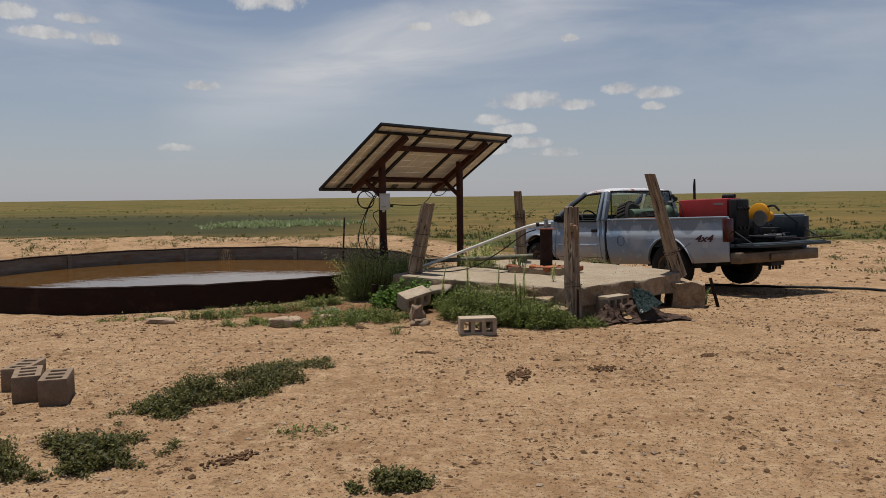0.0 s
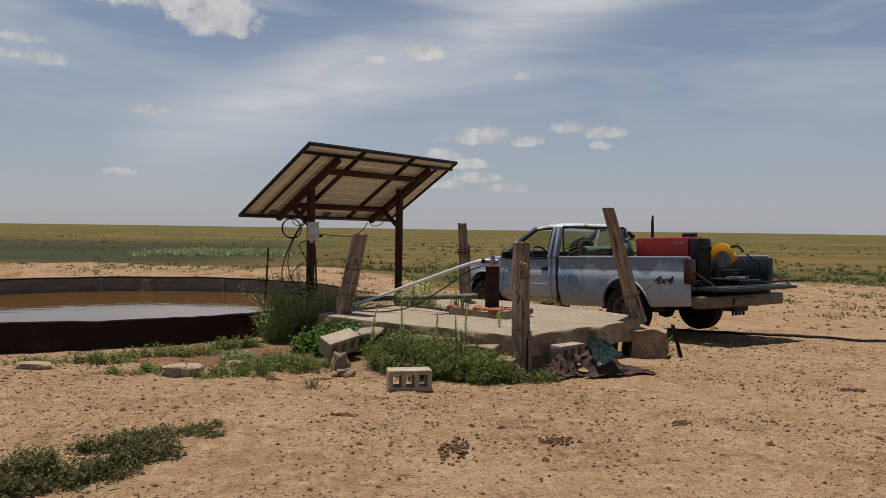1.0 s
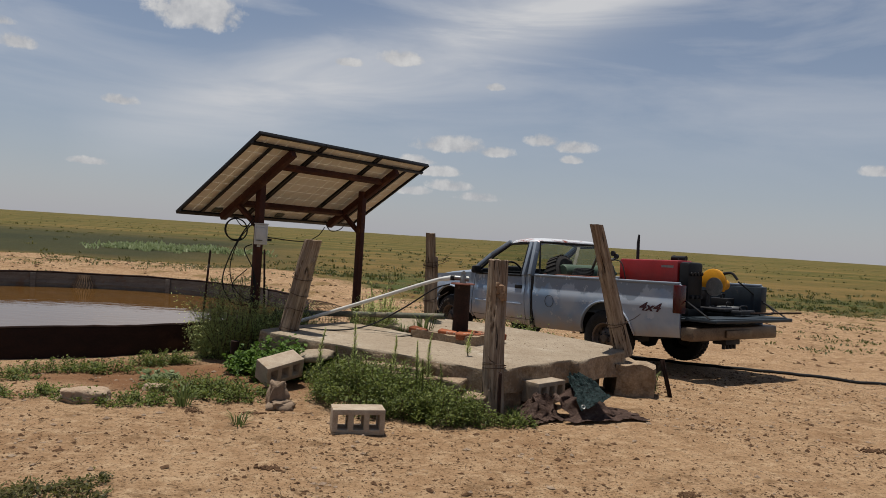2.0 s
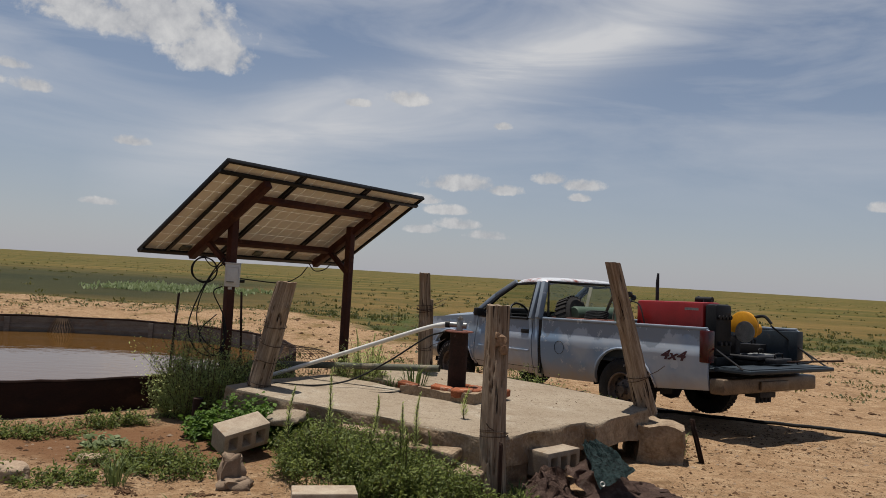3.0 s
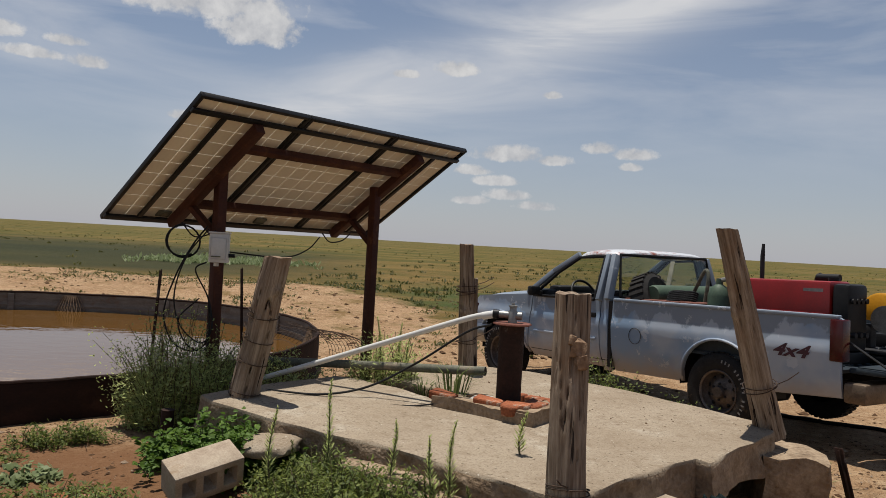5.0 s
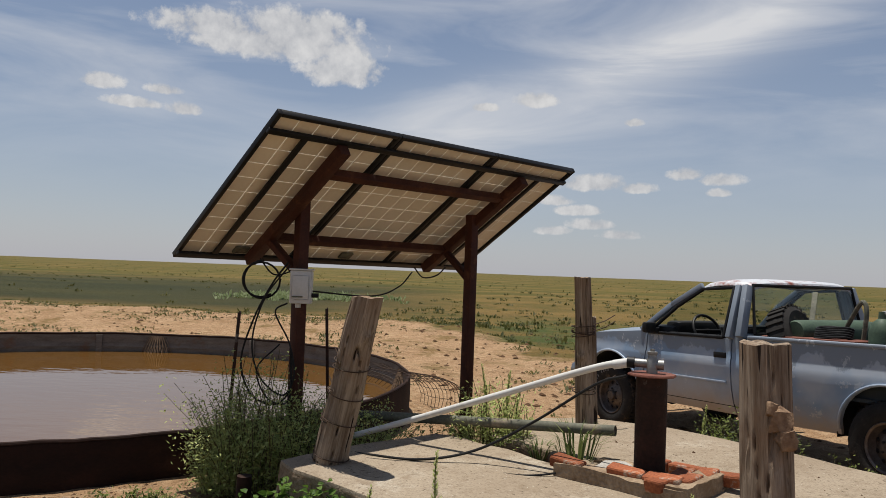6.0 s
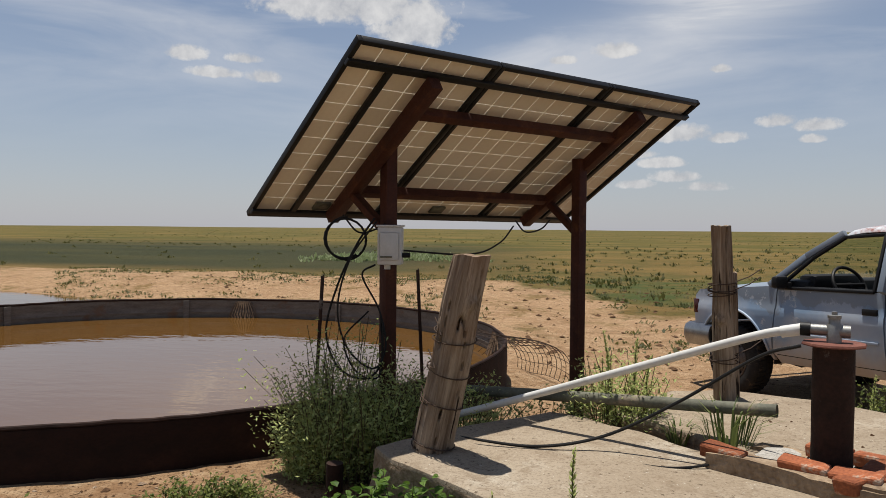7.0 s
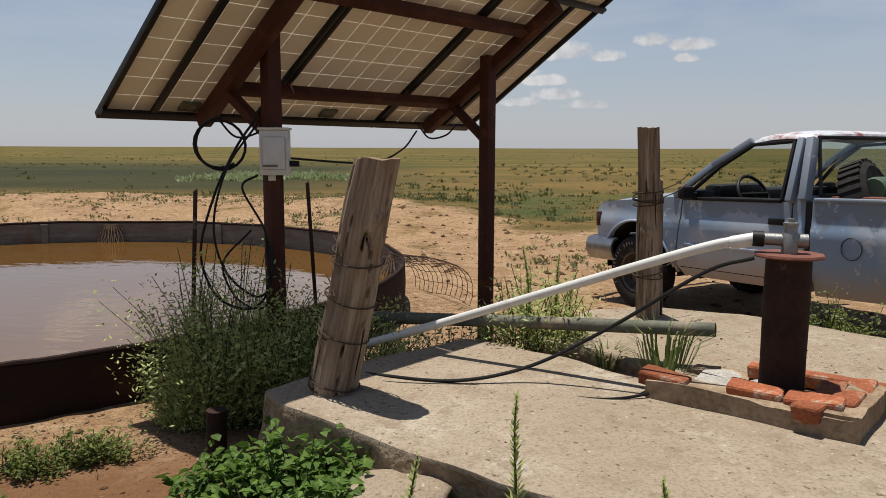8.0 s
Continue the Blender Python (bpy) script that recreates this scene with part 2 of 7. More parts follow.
def mapped(n, l, stretch=(1, 1, 1)):
    """Object coordinates, stretched, and functions that make noise, ramps and mixes from them."""
    tc = n.new("ShaderNodeTexCoord")
    mp = n.new("ShaderNodeMapping")
    mp.inputs["Scale"].default_value = stretch
    l.new(tc.outputs["Object"], mp.inputs["Vector"])

    def noise_(scale, detail=5, rough=0.6, plain=False):
        q = n.new("ShaderNodeTexNoise")
        q.inputs["Scale"].default_value, q.inputs["Detail"].default_value, q.inputs["Roughness"].default_value = scale, detail, rough
        l.new((tc.outputs["Object"] if plain else mp.outputs[0]), q.inputs["Vector"])
        return q.outputs["Fac"]

    def band(v, lo, hi, top=1.0):
        q = n.new("ShaderNodeMapRange")
        q.inputs["From Min"].default_value, q.inputs["From Max"].default_value, q.inputs["To Max"].default_value = lo, hi, top
        l.new(v, q.inputs["Value"])
        return q.outputs[0]

    def mixed(f, a, b):
        q = n.new("ShaderNodeMixRGB")
        l.new(f, q.inputs[0])
        for i, v in ((1, a), (2, b)):
            if isinstance(v, tuple):
                q.inputs[i].default_value = (*v, 1)
            else:
                l.new(v, q.inputs[i])
        return q.outputs[0]

    return noise_, band, mixed


def finish(n, l, colour, rough, height, strength, distance, spec=0.18):
    p = n.new("ShaderNodeBsdfPrincipled")
    p.inputs["Roughness"].default_value, p.inputs["Specular IOR Level"].default_value = rough, spec
    l.new(colour, p.inputs["Base Color"])
    b = n.new("ShaderNodeBump")
    b.inputs["Strength"].default_value, b.inputs["Distance"].default_value = strength, distance
    l.new(height, b.inputs["Height"])
    l.new(b.outputs[0], p.inputs["Normal"])
    o = n.new("ShaderNodeOutputMaterial")
    l.new(p.outputs[0], o.inputs["Surface"])


def concrete_material():
    """Weathered slab: even sandy tone, trowel marks, pale worn patches, dark pits and crumbs."""
    m, n, l = material("weathered_concrete")
    noise_, band, mixed = mapped(n, l)
    c = mixed(band(noise_(1.1, 5, 0.6), 0.35, 0.65), (0.245, 0.192, 0.135), (0.310, 0.255, 0.188))
    c = mixed(band(noise_(2.2, 8, 0.72), 0.56, 0.66, 0.8), c, (0.385, 0.340, 0.270))
    c = mixed(band(noise_(9, 7, 0.75), 0.50, 0.64, 0.7), c, (0.195, 0.145, 0.098))
    c = mixed(band(noise_(70, 5, 0.7), 0.50, 0.60, 0.6), c, (0.165, 0.125, 0.086))
    c = mixed(band(noise_(30, 4, 0.6), 0.635, 0.66, 0.9), c, (0.095, 0.068, 0.045))
    c = mixed(band(noise_(48, 4, 0.6), 0.66, 0.70, 0.8), c, (0.460, 0.420, 0.350))
    hn = n.new("ShaderNodeMath")
    hn.operation = "MULTIPLY_ADD"
    l.new(noise_(60, 5, 0.7), hn.inputs[0])
    hn.inputs[1].default_value = 0.4
    l.new(noise_(8, 6, 0.7), hn.inputs[2])
    finish(n, l, c, 0.9, hn.outputs[0], 0.9, 0.014)
    return m


def wood_material():
    """Weathered cedar: silvery grain along the trunk, dark drying cracks, brown patches."""
    m, n, l = material("weathered_cedar")
    noise_, band, mixed = mapped(n, l, (1, 1, 0.06))
    c = mixed(band(noise_(26, 6, 0.7), 0.36, 0.66), (0.115, 0.078, 0.052), (0.350, 0.280, 0.210))
    c = mixed(band(noise_(85, 4, 0.6), 0.52, 0.66, 0.7), c, (0.120, 0.082, 0.055))
    c = mixed(band(noise_(3.2, 5, 0.6, True), 0.50, 0.68, 0.65), c, (0.190, 0.110, 0.062))
    crack = band(noise_(34, 3, 0.55), 0.64, 0.67)
    c = mixed(crack, c, (0.022, 0.014, 0.010))
    hn = n.new("ShaderNodeMath")
    hn.operation = "SUBTRACT"
    l.new(noise_(40, 6, 0.7), hn.inputs[0])
    l.new(crack, hn.inputs[1])
    finish(n, l, c, 0.9, hn.outputs[0], 0.9, 0.012)
    return m


M_CONC = concrete_material()
M_WOOD = wood_material()


def paint_material():
    """Faded silver-blue paint: bare pale patches, a worn darker band with a ragged lower edge, road dust along the sills."""
    m, n, l = material("peeling_silver_blue_paint")
    tc = n.new("ShaderNodeTexCoord")
    sp = n.new("ShaderNodeSeparateXYZ")
    l.new(tc.outputs["Object"], sp.inputs[0])

    def noise_(scale, detail, rough, stretch=(1, 1, 1)):
        mp = n.new("ShaderNodeMapping")
        mp.inputs["Scale"].default_value = stretch
        l.new(tc.outputs["Object"], mp.inputs["Vector"])
        q = n.new("ShaderNodeTexNoise")
        q.inputs["Scale"].default_value, q.inputs["Detail"].default_value, q.inputs["Roughness"].default_value = scale, detail, rough
        l.new(mp.outputs[0], q.inputs["Vector"])
        return q.outputs["Fac"]

    def band(v, lo, hi, top=1.0):
        q = n.new("ShaderNodeMapRange")
        q.inputs["From Min"].default_value, q.inputs["From Max"].default_value, q.inputs["To Max"].default_value = lo, hi, top
        l.new(v, q.inputs["Value"])
        return q.outputs[0]

    def mixed(f, a, b):
        q = n.new("ShaderNodeMixRGB")
        l.new(f, q.inputs[0])
        for i, v in ((1, a), (2, b)):
            if isinstance(v, tuple):
                q.inputs[i].default_value = (*v, 1)
            else:
                l.new(v, q.inputs[i])
        return q.outputs[0]

    def add(a, b, k):
        q = n.new("ShaderNodeMath")
        q.operation = "MULTIPLY_ADD"
        l.new(b, q.inputs[0])
        q.inputs[1].default_value = k
        l.new(a, q.inputs[2])
        return q.outputs[0]

    colour = mixed(band(noise_(1.3, 4, 0.5), 0.44, 0.58), (0.34, 0.38, 0.44), (0.19, 0.27, 0.38))
    worn = add(sp.outputs[2], noise_(2.6, 7, 0.62, (1, 1, 0.8)), 0.75)
    colour = mixed(band(worn, 1.37, 1.40, 0.85), colour, (0.17, 0.20, 0.24))
    colour = mixed(band(noise_(5.0, 7, 0.7), 0.61, 0.63, 0.6), colour, (0.46, 0.49, 0.53))
    dust = add(sp.outputs[2], noise_(4, 6, 0.7), -0.35)
    colour = mixed(band(dust, 0.48, 0.22, 0.75), colour, (0.33, 0.25, 0.17))
    p = n.new("ShaderNodeBsdfPrincipled")
    p.inputs["Metallic"].default_value = 0.1
    l.new(colour, p.inputs["Base Color"])
    p.inputs["Specular IOR Level"].default_value = 0.4
    rg = n.new("ShaderNodeMapRange")
    rg.inputs["To Min"].default_value, rg.inputs["To Max"].default_value = 0.42, 0.7
    l.new(noise_(3.0, 6, 0.6), rg.inputs["Value"])
    l.new(rg.outputs[0], p.inputs["Roughness"])
    b = n.new("ShaderNodeBump")
    b.inputs["Strength"].default_value, b.inputs["Distance"].default_value = 0.08, 0.02
    l.new(noise_(1.6, 3, 0.4), b.inputs["Height"])
    l.new(b.outputs[0], p.inputs["Normal"])
    o = n.new("ShaderNodeOutputMaterial")
    l.new(p.outputs[0], o.inputs["Surface"])
    return m


M_PAINT = paint_material()


def leaf_material(name, base, dark):
    m, n, l = material(name)
    geo = n.new("ShaderNodeNewGeometry")
    mix = n.new("ShaderNodeMixRGB")
    l.new(geo.outputs["Random Per Island"], mix.inputs[0])
    mix.inputs[1].default_value, mix.inputs[2].default_value = (*dark, 1), (*base, 1)
    d = n.new("ShaderNodeBsdfPrincipled")
    d.inputs["Roughness"].default_value = 0.6
    d.inputs["Specular IOR Level"].default_value = 0.25
    l.new(mix.outputs[0], d.inputs["Base Color"])
    t = n.new("ShaderNodeBsdfTranslucent")
    l.new(mix.outputs[0], t.inputs["Color"])
    ms = n.new("ShaderNodeMixShader")
    ms.inputs[0].default_value = 0.35
    l.new(d.outputs[0], ms.inputs[1])
    l.new(t.outputs[0], ms.inputs[2])
    o = n.new("ShaderNodeOutputMaterial")
    l.new(ms.outputs[0], o.inputs["Surface"])
    return m


M_LEAF = leaf_material("weed_leaf", (0.17, 0.20, 0.042), (0.055, 0.078, 0.017))
M_LEAF_GREY = leaf_material("grey_green_leaf", (0.46, 0.50, 0.18), (0.28, 0.34, 0.11))
M_MAT = leaf_material("mat_leaf", (0.125, 0.118, 0.030), (0.030, 0.034, 0.010))
M_LEAF_BROAD = leaf_material("broad_leaf", (0.12, 0.20, 0.030), (0.05, 0.10, 0.016))
M_GRASSBLADE = leaf_material("grass_blade", (0.15, 0.18, 0.055), (0.07, 0.10, 0.03))
M_STRIP = leaf_material("strip_weed", (0.085, 0.095, 0.028), (0.05, 0.06, 0.018))
M_SHRUB = leaf_material("plain_shrub", (0.13, 0.12, 0.036), (0.055, 0.06, 0.02))
M_PALEWEED = leaf_material("pale_water_weed", (0.26, 0.30, 0.15), (0.13, 0.17, 0.07))
M_STEM = surface("weed_stem", (0.20, 0.17, 0.09), (0.11, 0.09, 0.05), 0.9, 20, 60, 0.2)


def glass_material(name, tint, rough=0.02, clear=0.85):
    m, n, l = material(name)
    t = n.new("ShaderNodeBsdfTransparent")
    t.inputs[0].default_value = (*tint, 1)
    g = n.new("ShaderNodeBsdfGlossy")
    g.inputs["Roughness"].default_value = rough
    ms = n.new("ShaderNodeMixShader")
    ms.inputs[0].default_value = 0.06
    l.new(t.outputs[0], ms.inputs[1])
    l.new(g.outputs[0], ms.inputs[2])
    o = n.new("ShaderNodeOutputMaterial")
    l.new(ms.outputs[0], o.inputs["Surface"])
    return m


M_GLASS = glass_material("window_glass", (0.86, 0.9, 0.87))


def water_material():
    m, n, l = material("muddy_water")
    tc = n.new("ShaderNodeTexCoord")
    mp = n.new("ShaderNodeMapping")
    mp.inputs["Scale"].default_value = (1.0, 2.2, 1.0)
    l.new(tc.outputs["Object"], mp.inputs["Vector"])
    a = n.new("ShaderNodeTexNoise")
    a.inputs["Scale"].default_value, a.inputs["Detail"].default_value = 2.2, 3
    l.new(mp.outputs[0], a.inputs["Vector"])
    b = n.new("ShaderNodeBump")
    b.inputs["Strength"].default_value, b.inputs["Distance"].default_value = 0.17, 0.02
    l.new(a.outputs["Fac"], b.inputs["Height"])
    p = n.new("ShaderNodeBsdfPrincipled")
    p.inputs["Base Color"].default_value = (0.115, 0.055, 0.012, 1)
    p.inputs["Roughness"].default_value = 0.02
    p.inputs["IOR"].default_value = 1.75
    l.new(b.outputs[0], p.inputs["Normal"])
    o = n.new("ShaderNodeOutputMaterial")
    l.new(p.outputs[0], o.inputs["Surface"])
    return m


M_WATER = water_material()


def backsheet_material():
    m, n, l = material("module_backsheet")
    d = n.new("ShaderNodeBsdfDiffuse")
    d.inputs[0].default_value = (0.80, 0.77, 0.70, 1)
    t = n.new("ShaderNodeBsdfTranslucent")
    t.inputs[0].default_value = (0.8, 0.77, 0.70, 1)
    ms = n.new("ShaderNodeMixShader")
    ms.inputs[0].default_value = 0.4
    l.new(d.outputs[0], ms.inputs[1])
    l.new(t.outputs[0], ms.inputs[2])
    o = n.new("ShaderNodeOutputMaterial")
    l.new(ms.outputs[0], o.inputs["Surface"])
    return m


M_SHEET = backsheet_material()
M_CELL = surface("cell_back", (0.94, 0.85, 0.70), (0.86, 0.77, 0.62), 0.8, 3, 40, 0.03, vary=0.04)


def ground_material():
    """Sand round the well, dry and green grass on the plain, told apart by the plan."""
    m, n, l = material("sandy_ground")

    def math_(op, a, b=None, clamp=False):
        q = n.new("ShaderNodeMath")
        q.operation, q.use_clamp = op, clamp
        for i, v in enumerate((a, b)):
            if v is None:
                continue
            if isinstance(v, (int, float)):
                q.inputs[i].default_value = v
            else:
                l.new(v, q.inputs[i])
        return q.outputs[0]

    def noise_(scale, detail=5, rough=0.6, stretch=None):
        q = n.new("ShaderNodeTexNoise")
        q.inputs["Scale"].default_value, q.inputs["Detail"].default_value, q.inputs["Roughness"].default_value = scale, detail, rough
        if stretch:
            mp = n.new("ShaderNodeMapping")
            mp.inputs["Scale"].default_value = stretch
            l.new(tc.outputs["Object"], mp.inputs["Vector"])
            l.new(mp.outputs[0], q.inputs["Vector"])
        else:
            l.new(tc.outputs["Object"], q.inputs["Vector"])
        return q.outputs["Fac"]

    def mix_(f, a, b):
        q = n.new("ShaderNodeMixRGB")
        for i, v in enumerate((f, a, b)):
            if isinstance(v, tuple):
                q.inputs[i].default_value = (*v, 1)
            else:
                l.new(v, q.inputs[i])
        return q.outputs[0]

    def band(v, lo, hi):
        q = n.new("ShaderNodeMapRange")
        q.inputs["From Min"].default_value, q.inputs["From Max"].default_value = lo, hi
        l.new(v, q.inputs["Value"])
        return q.outputs[0]

    tc = n.new("ShaderNodeTexCoord")
    sp = n.new("ShaderNodeSeparateXYZ")
    l.new(tc.outputs["Object"], sp.inputs[0])
    x, y = sp.outputs[0], sp.outputs[1]
    # sand
    sand = mix_(band(noise_(0.9, 6, 0.65), 0.35, 0.68), (0.255, 0.152, 0.080), (0.370, 0.242, 0.138))
    sand = mix_(band(noise_(7, 6, 0.7), 0.46, 0.68), sand, (0.425, 0.298, 0.180))
    sand = mix_(math_("MULTIPLY", band(noise_(19, 7, 0.8), 0.50, 0.62), 0.75), sand, (0.175, 0.100, 0.050))
    sand = mix_(band(noise_(50, 5, 0.75), 0.56, 0.61), sand, (0.075, 0.043, 0.022))
    sand = mix_(math_("MULTIPLY", band(noise_(1.9, 8, 0.8), 0.56, 0.64), 0.75), sand, (0.140, 0.082, 0.040))
    # reddish soil beside the slab, its tone darkened to include the shade there
    dx, dy = math_("MULTIPLY", math_("ADD", x, 1.15), 0.55), math_("SUBTRACT", y, 10.5)
    away = math_("SQRT", math_("ADD", math_("MULTIPLY", dx, dx), math_("MULTIPLY", dy, dy)))
    soil = band(math_("ADD", away, math_("MULTIPLY", noise_(1.4, 6, 0.7), 0.9)), 1.6, 1.05)
    sand = mix_(math_("MULTIPLY", soil, 0.85), sand, (0.150, 0.070, 0.032))
    # grass of the plain
    dry = mix_(band(noise_(0.35, 7, 0.7), 0.42, 0.64), (0.140, 0.088, 0.028), (0.074, 0.062, 0.014))
    dry = mix_(band(noise_(2.2, 6, 0.7), 0.54, 0.66), dry, (0.042, 0.046, 0.013))
    far = mix_(band(noise_(0.05, 7, 0.7, (0.35, 1.0, 1.0)), 0.42, 0.60), (0.082, 0.068, 0.014), (0.046, 0.050, 0.008))
    grass = mix_(band(y, 40, 90), dry, far)
    grass = mix_(math_("MULTIPLY", band(noise_(0.11, 6, 0.7, (0.3, 1.0, 1.0)), 0.47, 0.59), 0.85), grass, (0.150, 0.098, 0.031))
    low = math_("MULTIPLY", band(math_("ADD", x, math_("MULTIPLY", y, 0.10)), 2.0, -8.0), math_("MULTIPLY", band(y, 33, 40), band(y, 110, 70)))
    grass = mix_(math_("MULTIPLY", low, 1.0), grass, mix_(band(noise_(0.12, 5, 0.6, (0.4, 1.0, 1.0)), 0.4, 0.6), (0.024, 0.027, 0.010), (0.040, 0.038, 0.013)))
    strip = math_("MULTIPLY", band(y, 25, 27), band(y, 40, 34))
    grass = mix_(math_("MULTIPLY", math_("MULTIPLY", strip, band(x, -3, 0)), band(noise_(0.5, 5, 0.7), 0.38, 0.58)), grass, (0.048, 0.062, 0.016))
    # edge of the sand
    left = band(x, 1.0, -5.0)
    edge = math_("ADD", math_("MULTIPLY", left, 9.0), 23.5)
    edge = math_("ADD", edge, math_("MULTIPLY", band(x, 4.0, 14.0), 3.5))
    wob = math_("MULTIPLY", math_("SUBTRACT", noise_(0.33, 7, 0.7), 0.5), 17.0)
    over = math_("SUBTRACT", math_("ADD", y, wob), edge)
    fac = band(over, -0.6, 1.2)
    side = band(math_("ADD", math_("SUBTRACT", math_("ABSOLUTE", math_("SUBTRACT", x, 2.0)), 30.0), wob), -2, 4)
    fac = math_("MAXIMUM", fac, side)
    sparse = math_("MULTIPLY", band(math_("ADD", y, wob), 18, 23), band(noise_(0.8, 7, 0.8), 0.52, 0.60))
    fac = math_("MAXIMUM", fac, math_("MULTIPLY", sparse, 0.72), True)
    colour = mix_(fac, sand, grass)
    tone = n.new("ShaderNodeHueSaturation")
    tone.inputs["Saturation"].default_value, tone.inputs["Value"].default_value = 1.01, 0.99
    l.new(colour, tone.inputs["Color"])
    colour = tone.outputs[0]
    p = n.new("ShaderNodeBsdfPrincipled")
    p.inputs["Roughness"].default_value = 0.95
    p.inputs["Specular IOR Level"].default_value = 0.15
    l.new(colour, p.inputs["Base Color"])
    hgt = math_("ADD", math_("MULTIPLY", noise_(9, 6, 0.7), 1.0), math_("MULTIPLY", noise_(45, 5, 0.7), 0.35))
    b = n.new("ShaderNodeBump")
    b.inputs["Strength"].default_value, b.inputs["Distance"].default_value = 0.9, 0.06
    l.new(hgt, b.inputs["Height"])
    l.new(b.outputs[0], p.inputs["Normal"])
    o = n.new("ShaderNodeOutputMaterial")
    l.new(p.outputs[0], o.inputs["Surface"])
    return m


M_GROUND = ground_material()


# ---- mesh helpers ----
def link_mesh(name, bm, mat, smooth=None):
    me = bpy.data.meshes.new(name)
    bm.normal_update()
    bm.to_mesh(me)
    bm.free()
    for mt in mat if isinstance(mat, (list, tuple)) else (mat,):
        me.materials.append(mt)
    if smooth is not None:
        me.set_sharp_from_angle(angle=radians(smooth))
    return new(name, me)


def part(name, bm, mat, parent, label="", smooth=40):
    ob = link_mesh(name, bm, mat, smooth)
    ob.parent = parent
    if label:
        tagged(ob, label)
    return ob


def thing(name, m, label, category, group="", kind=""):
    ob = new(name)
    ob.empty_display_size = 0.1
    ob.matrix_world = m
    return tagged(ob, label, category, group, kind)


def box(bm, lo, hi, bevel=0.0, m=None):
    c = [(a + b) / 2 for a, b in zip(lo, hi)]
    s = [abs(b - a) for a, b in zip(lo, hi)]
    r = bmesh.ops.create_cube(bm, size=1.0, matrix=(m or Matrix()) @ Matrix.Translation(c) @ Matrix.Diagonal((*s, 1)))
    if bevel:
        es = list({e for v in r["verts"] for e in v.link_edges})
        bmesh.ops.bevel(bm, geom=es, offset=bevel, segments=2, affect="EDGES", profile=0.5)
    return bm


def new_box(lo, hi, bevel=0.0, m=None):
    return box(bmesh.new(), lo, hi, bevel, m)


def bar(bm, a, b, w, h, up=(0, 0, 1), bevel=0.004):
    """A square bar from a to b."""
    a, b = Vector(a), Vector(b)
    d = (b - a).normalized()
    side = d.cross(Vector(up)).normalized()
    top = side.cross(d)
    m = Matrix((side, d, top)).transposed().to_4x4()
    m.translation = (a + b) / 2
    return box(bm, (-w / 2, -(b - a).length / 2, -h / 2), (w / 2, (b - a).length / 2, h / 2), bevel, m)


def tube(bm, pts, r, seg=8, caps=True):
    """A round tube along points; r is one radius or one for each point."""
    pts = [Vector(p) for p in pts]
    rs = r if isinstance(r, (list, tuple)) else [r] * len(pts)
    rings, side = [], None
    for i, p in enumerate(pts):
        d = (pts[min(i + 1, len(pts) - 1)] - pts[max(i - 1, 0)]).normalized()
        if side is None:
            side = d.cross(Vector((0, 0, 1)) if abs(d.z) < 0.9 else Vector((1, 0, 0))).normalized()
        else:
            side = (side - d * side.dot(d)).normalized()
        top = d.cross(side)
        rings.append([bm.verts.new(p + rs[i] * (math.cos(k * math.tau / seg) * side + math.sin(k * math.tau / seg) * top)) for k in range(seg)])
    for a, b in zip(rings, rings[1:]):
        for k in range(seg):
            bm.faces.new((a[k], a[(k + 1) % seg], b[(k + 1) % seg], b[k]))
    if caps:
        bm.faces.new(rings[0][::-1]), bm.faces.new(rings[-1])
    for f in bm.faces:
        f.smooth = True
    return bm


def curve_pts(ctrl, n=24):
    """Points of a smooth curve through the control points."""
    c = [Vector(p) for p in ctrl]
    c = [2 * c[0] - c[1]] + c + [2 * c[-1] - c[-2]]
    out = []
    for i in range(1, len(c) - 2):
        for k in range(n):
            t = k / n
            p0, p1, p2, p3 = c[i - 1:i + 3]
            out.append(0.5 * (2 * p1 + (p2 - p0) * t + (2 * p0 - 5 * p1 + 4 * p2 - p3) * t * t + (3 * p1 - p0 - 3 * p2 + p3) * t ** 3))
    out.append(c[-2])
    return out


def lathe(bm, prof, seg=32, m=None):
    """Turns (radius, height) points about z."""
    m = m or Matrix()
    rings = []
    for r, z in prof:
        rings.append([bm.verts.new(m @ Vector((r * math.cos(k * math.tau / seg), r * math.sin(k * math.tau / seg), z))) for k in range(seg)] if r > 1e-6 else [bm.verts.new(m @ Vector((0, 0, z)))])
    for a, b in zip(rings, rings[1:]):
        for k in range(seg):
            q = (k + 1) % seg
            if len(a) == 1:
                bm.faces.new((a[0], b[q], b[k]))
            elif len(b) == 1:
                bm.faces.new((a[k], a[q], b[0]))
            else:
                bm.faces.new((a[k], a[q], b[q], b[k]))
    for f in bm.faces:
        f.smooth = True
    return bm


def roughen(bm, amp, scale, seed=0.0):
    for v in bm.verts:
        v.co += noise.noise_vector(v.co * scale + Vector((seed, seed * 1.7, 3.1))) * amp
    return bm


def rock_mesh(sx, sy, sz, seed, amp=0.18, sub=2):
    bm = bmesh.new()
    bmesh.ops.create_icosphere(bm, subdivisions=sub, radius=1.0)
    for v in bm.verts:
        d = v.co.normalized()
        k = 1 + amp * noise.noise(d * 1.7 + Vector((seed, 0, 0))) * 2 + amp * 0.5 * noise.noise(d * 5 + Vector((0, seed, 0)))
        q = Vector([math.copysign(abs(c) ** 0.7, c) for c in d])
        v.co = Vector((q.x * sx, q.y * sy, q.z * sz)) * k
    return bm


def smooth01(v, a, b):
    t = min(1, max(0, (v - a) / (b - a)))
    return t * t * (3 - 2 * t)


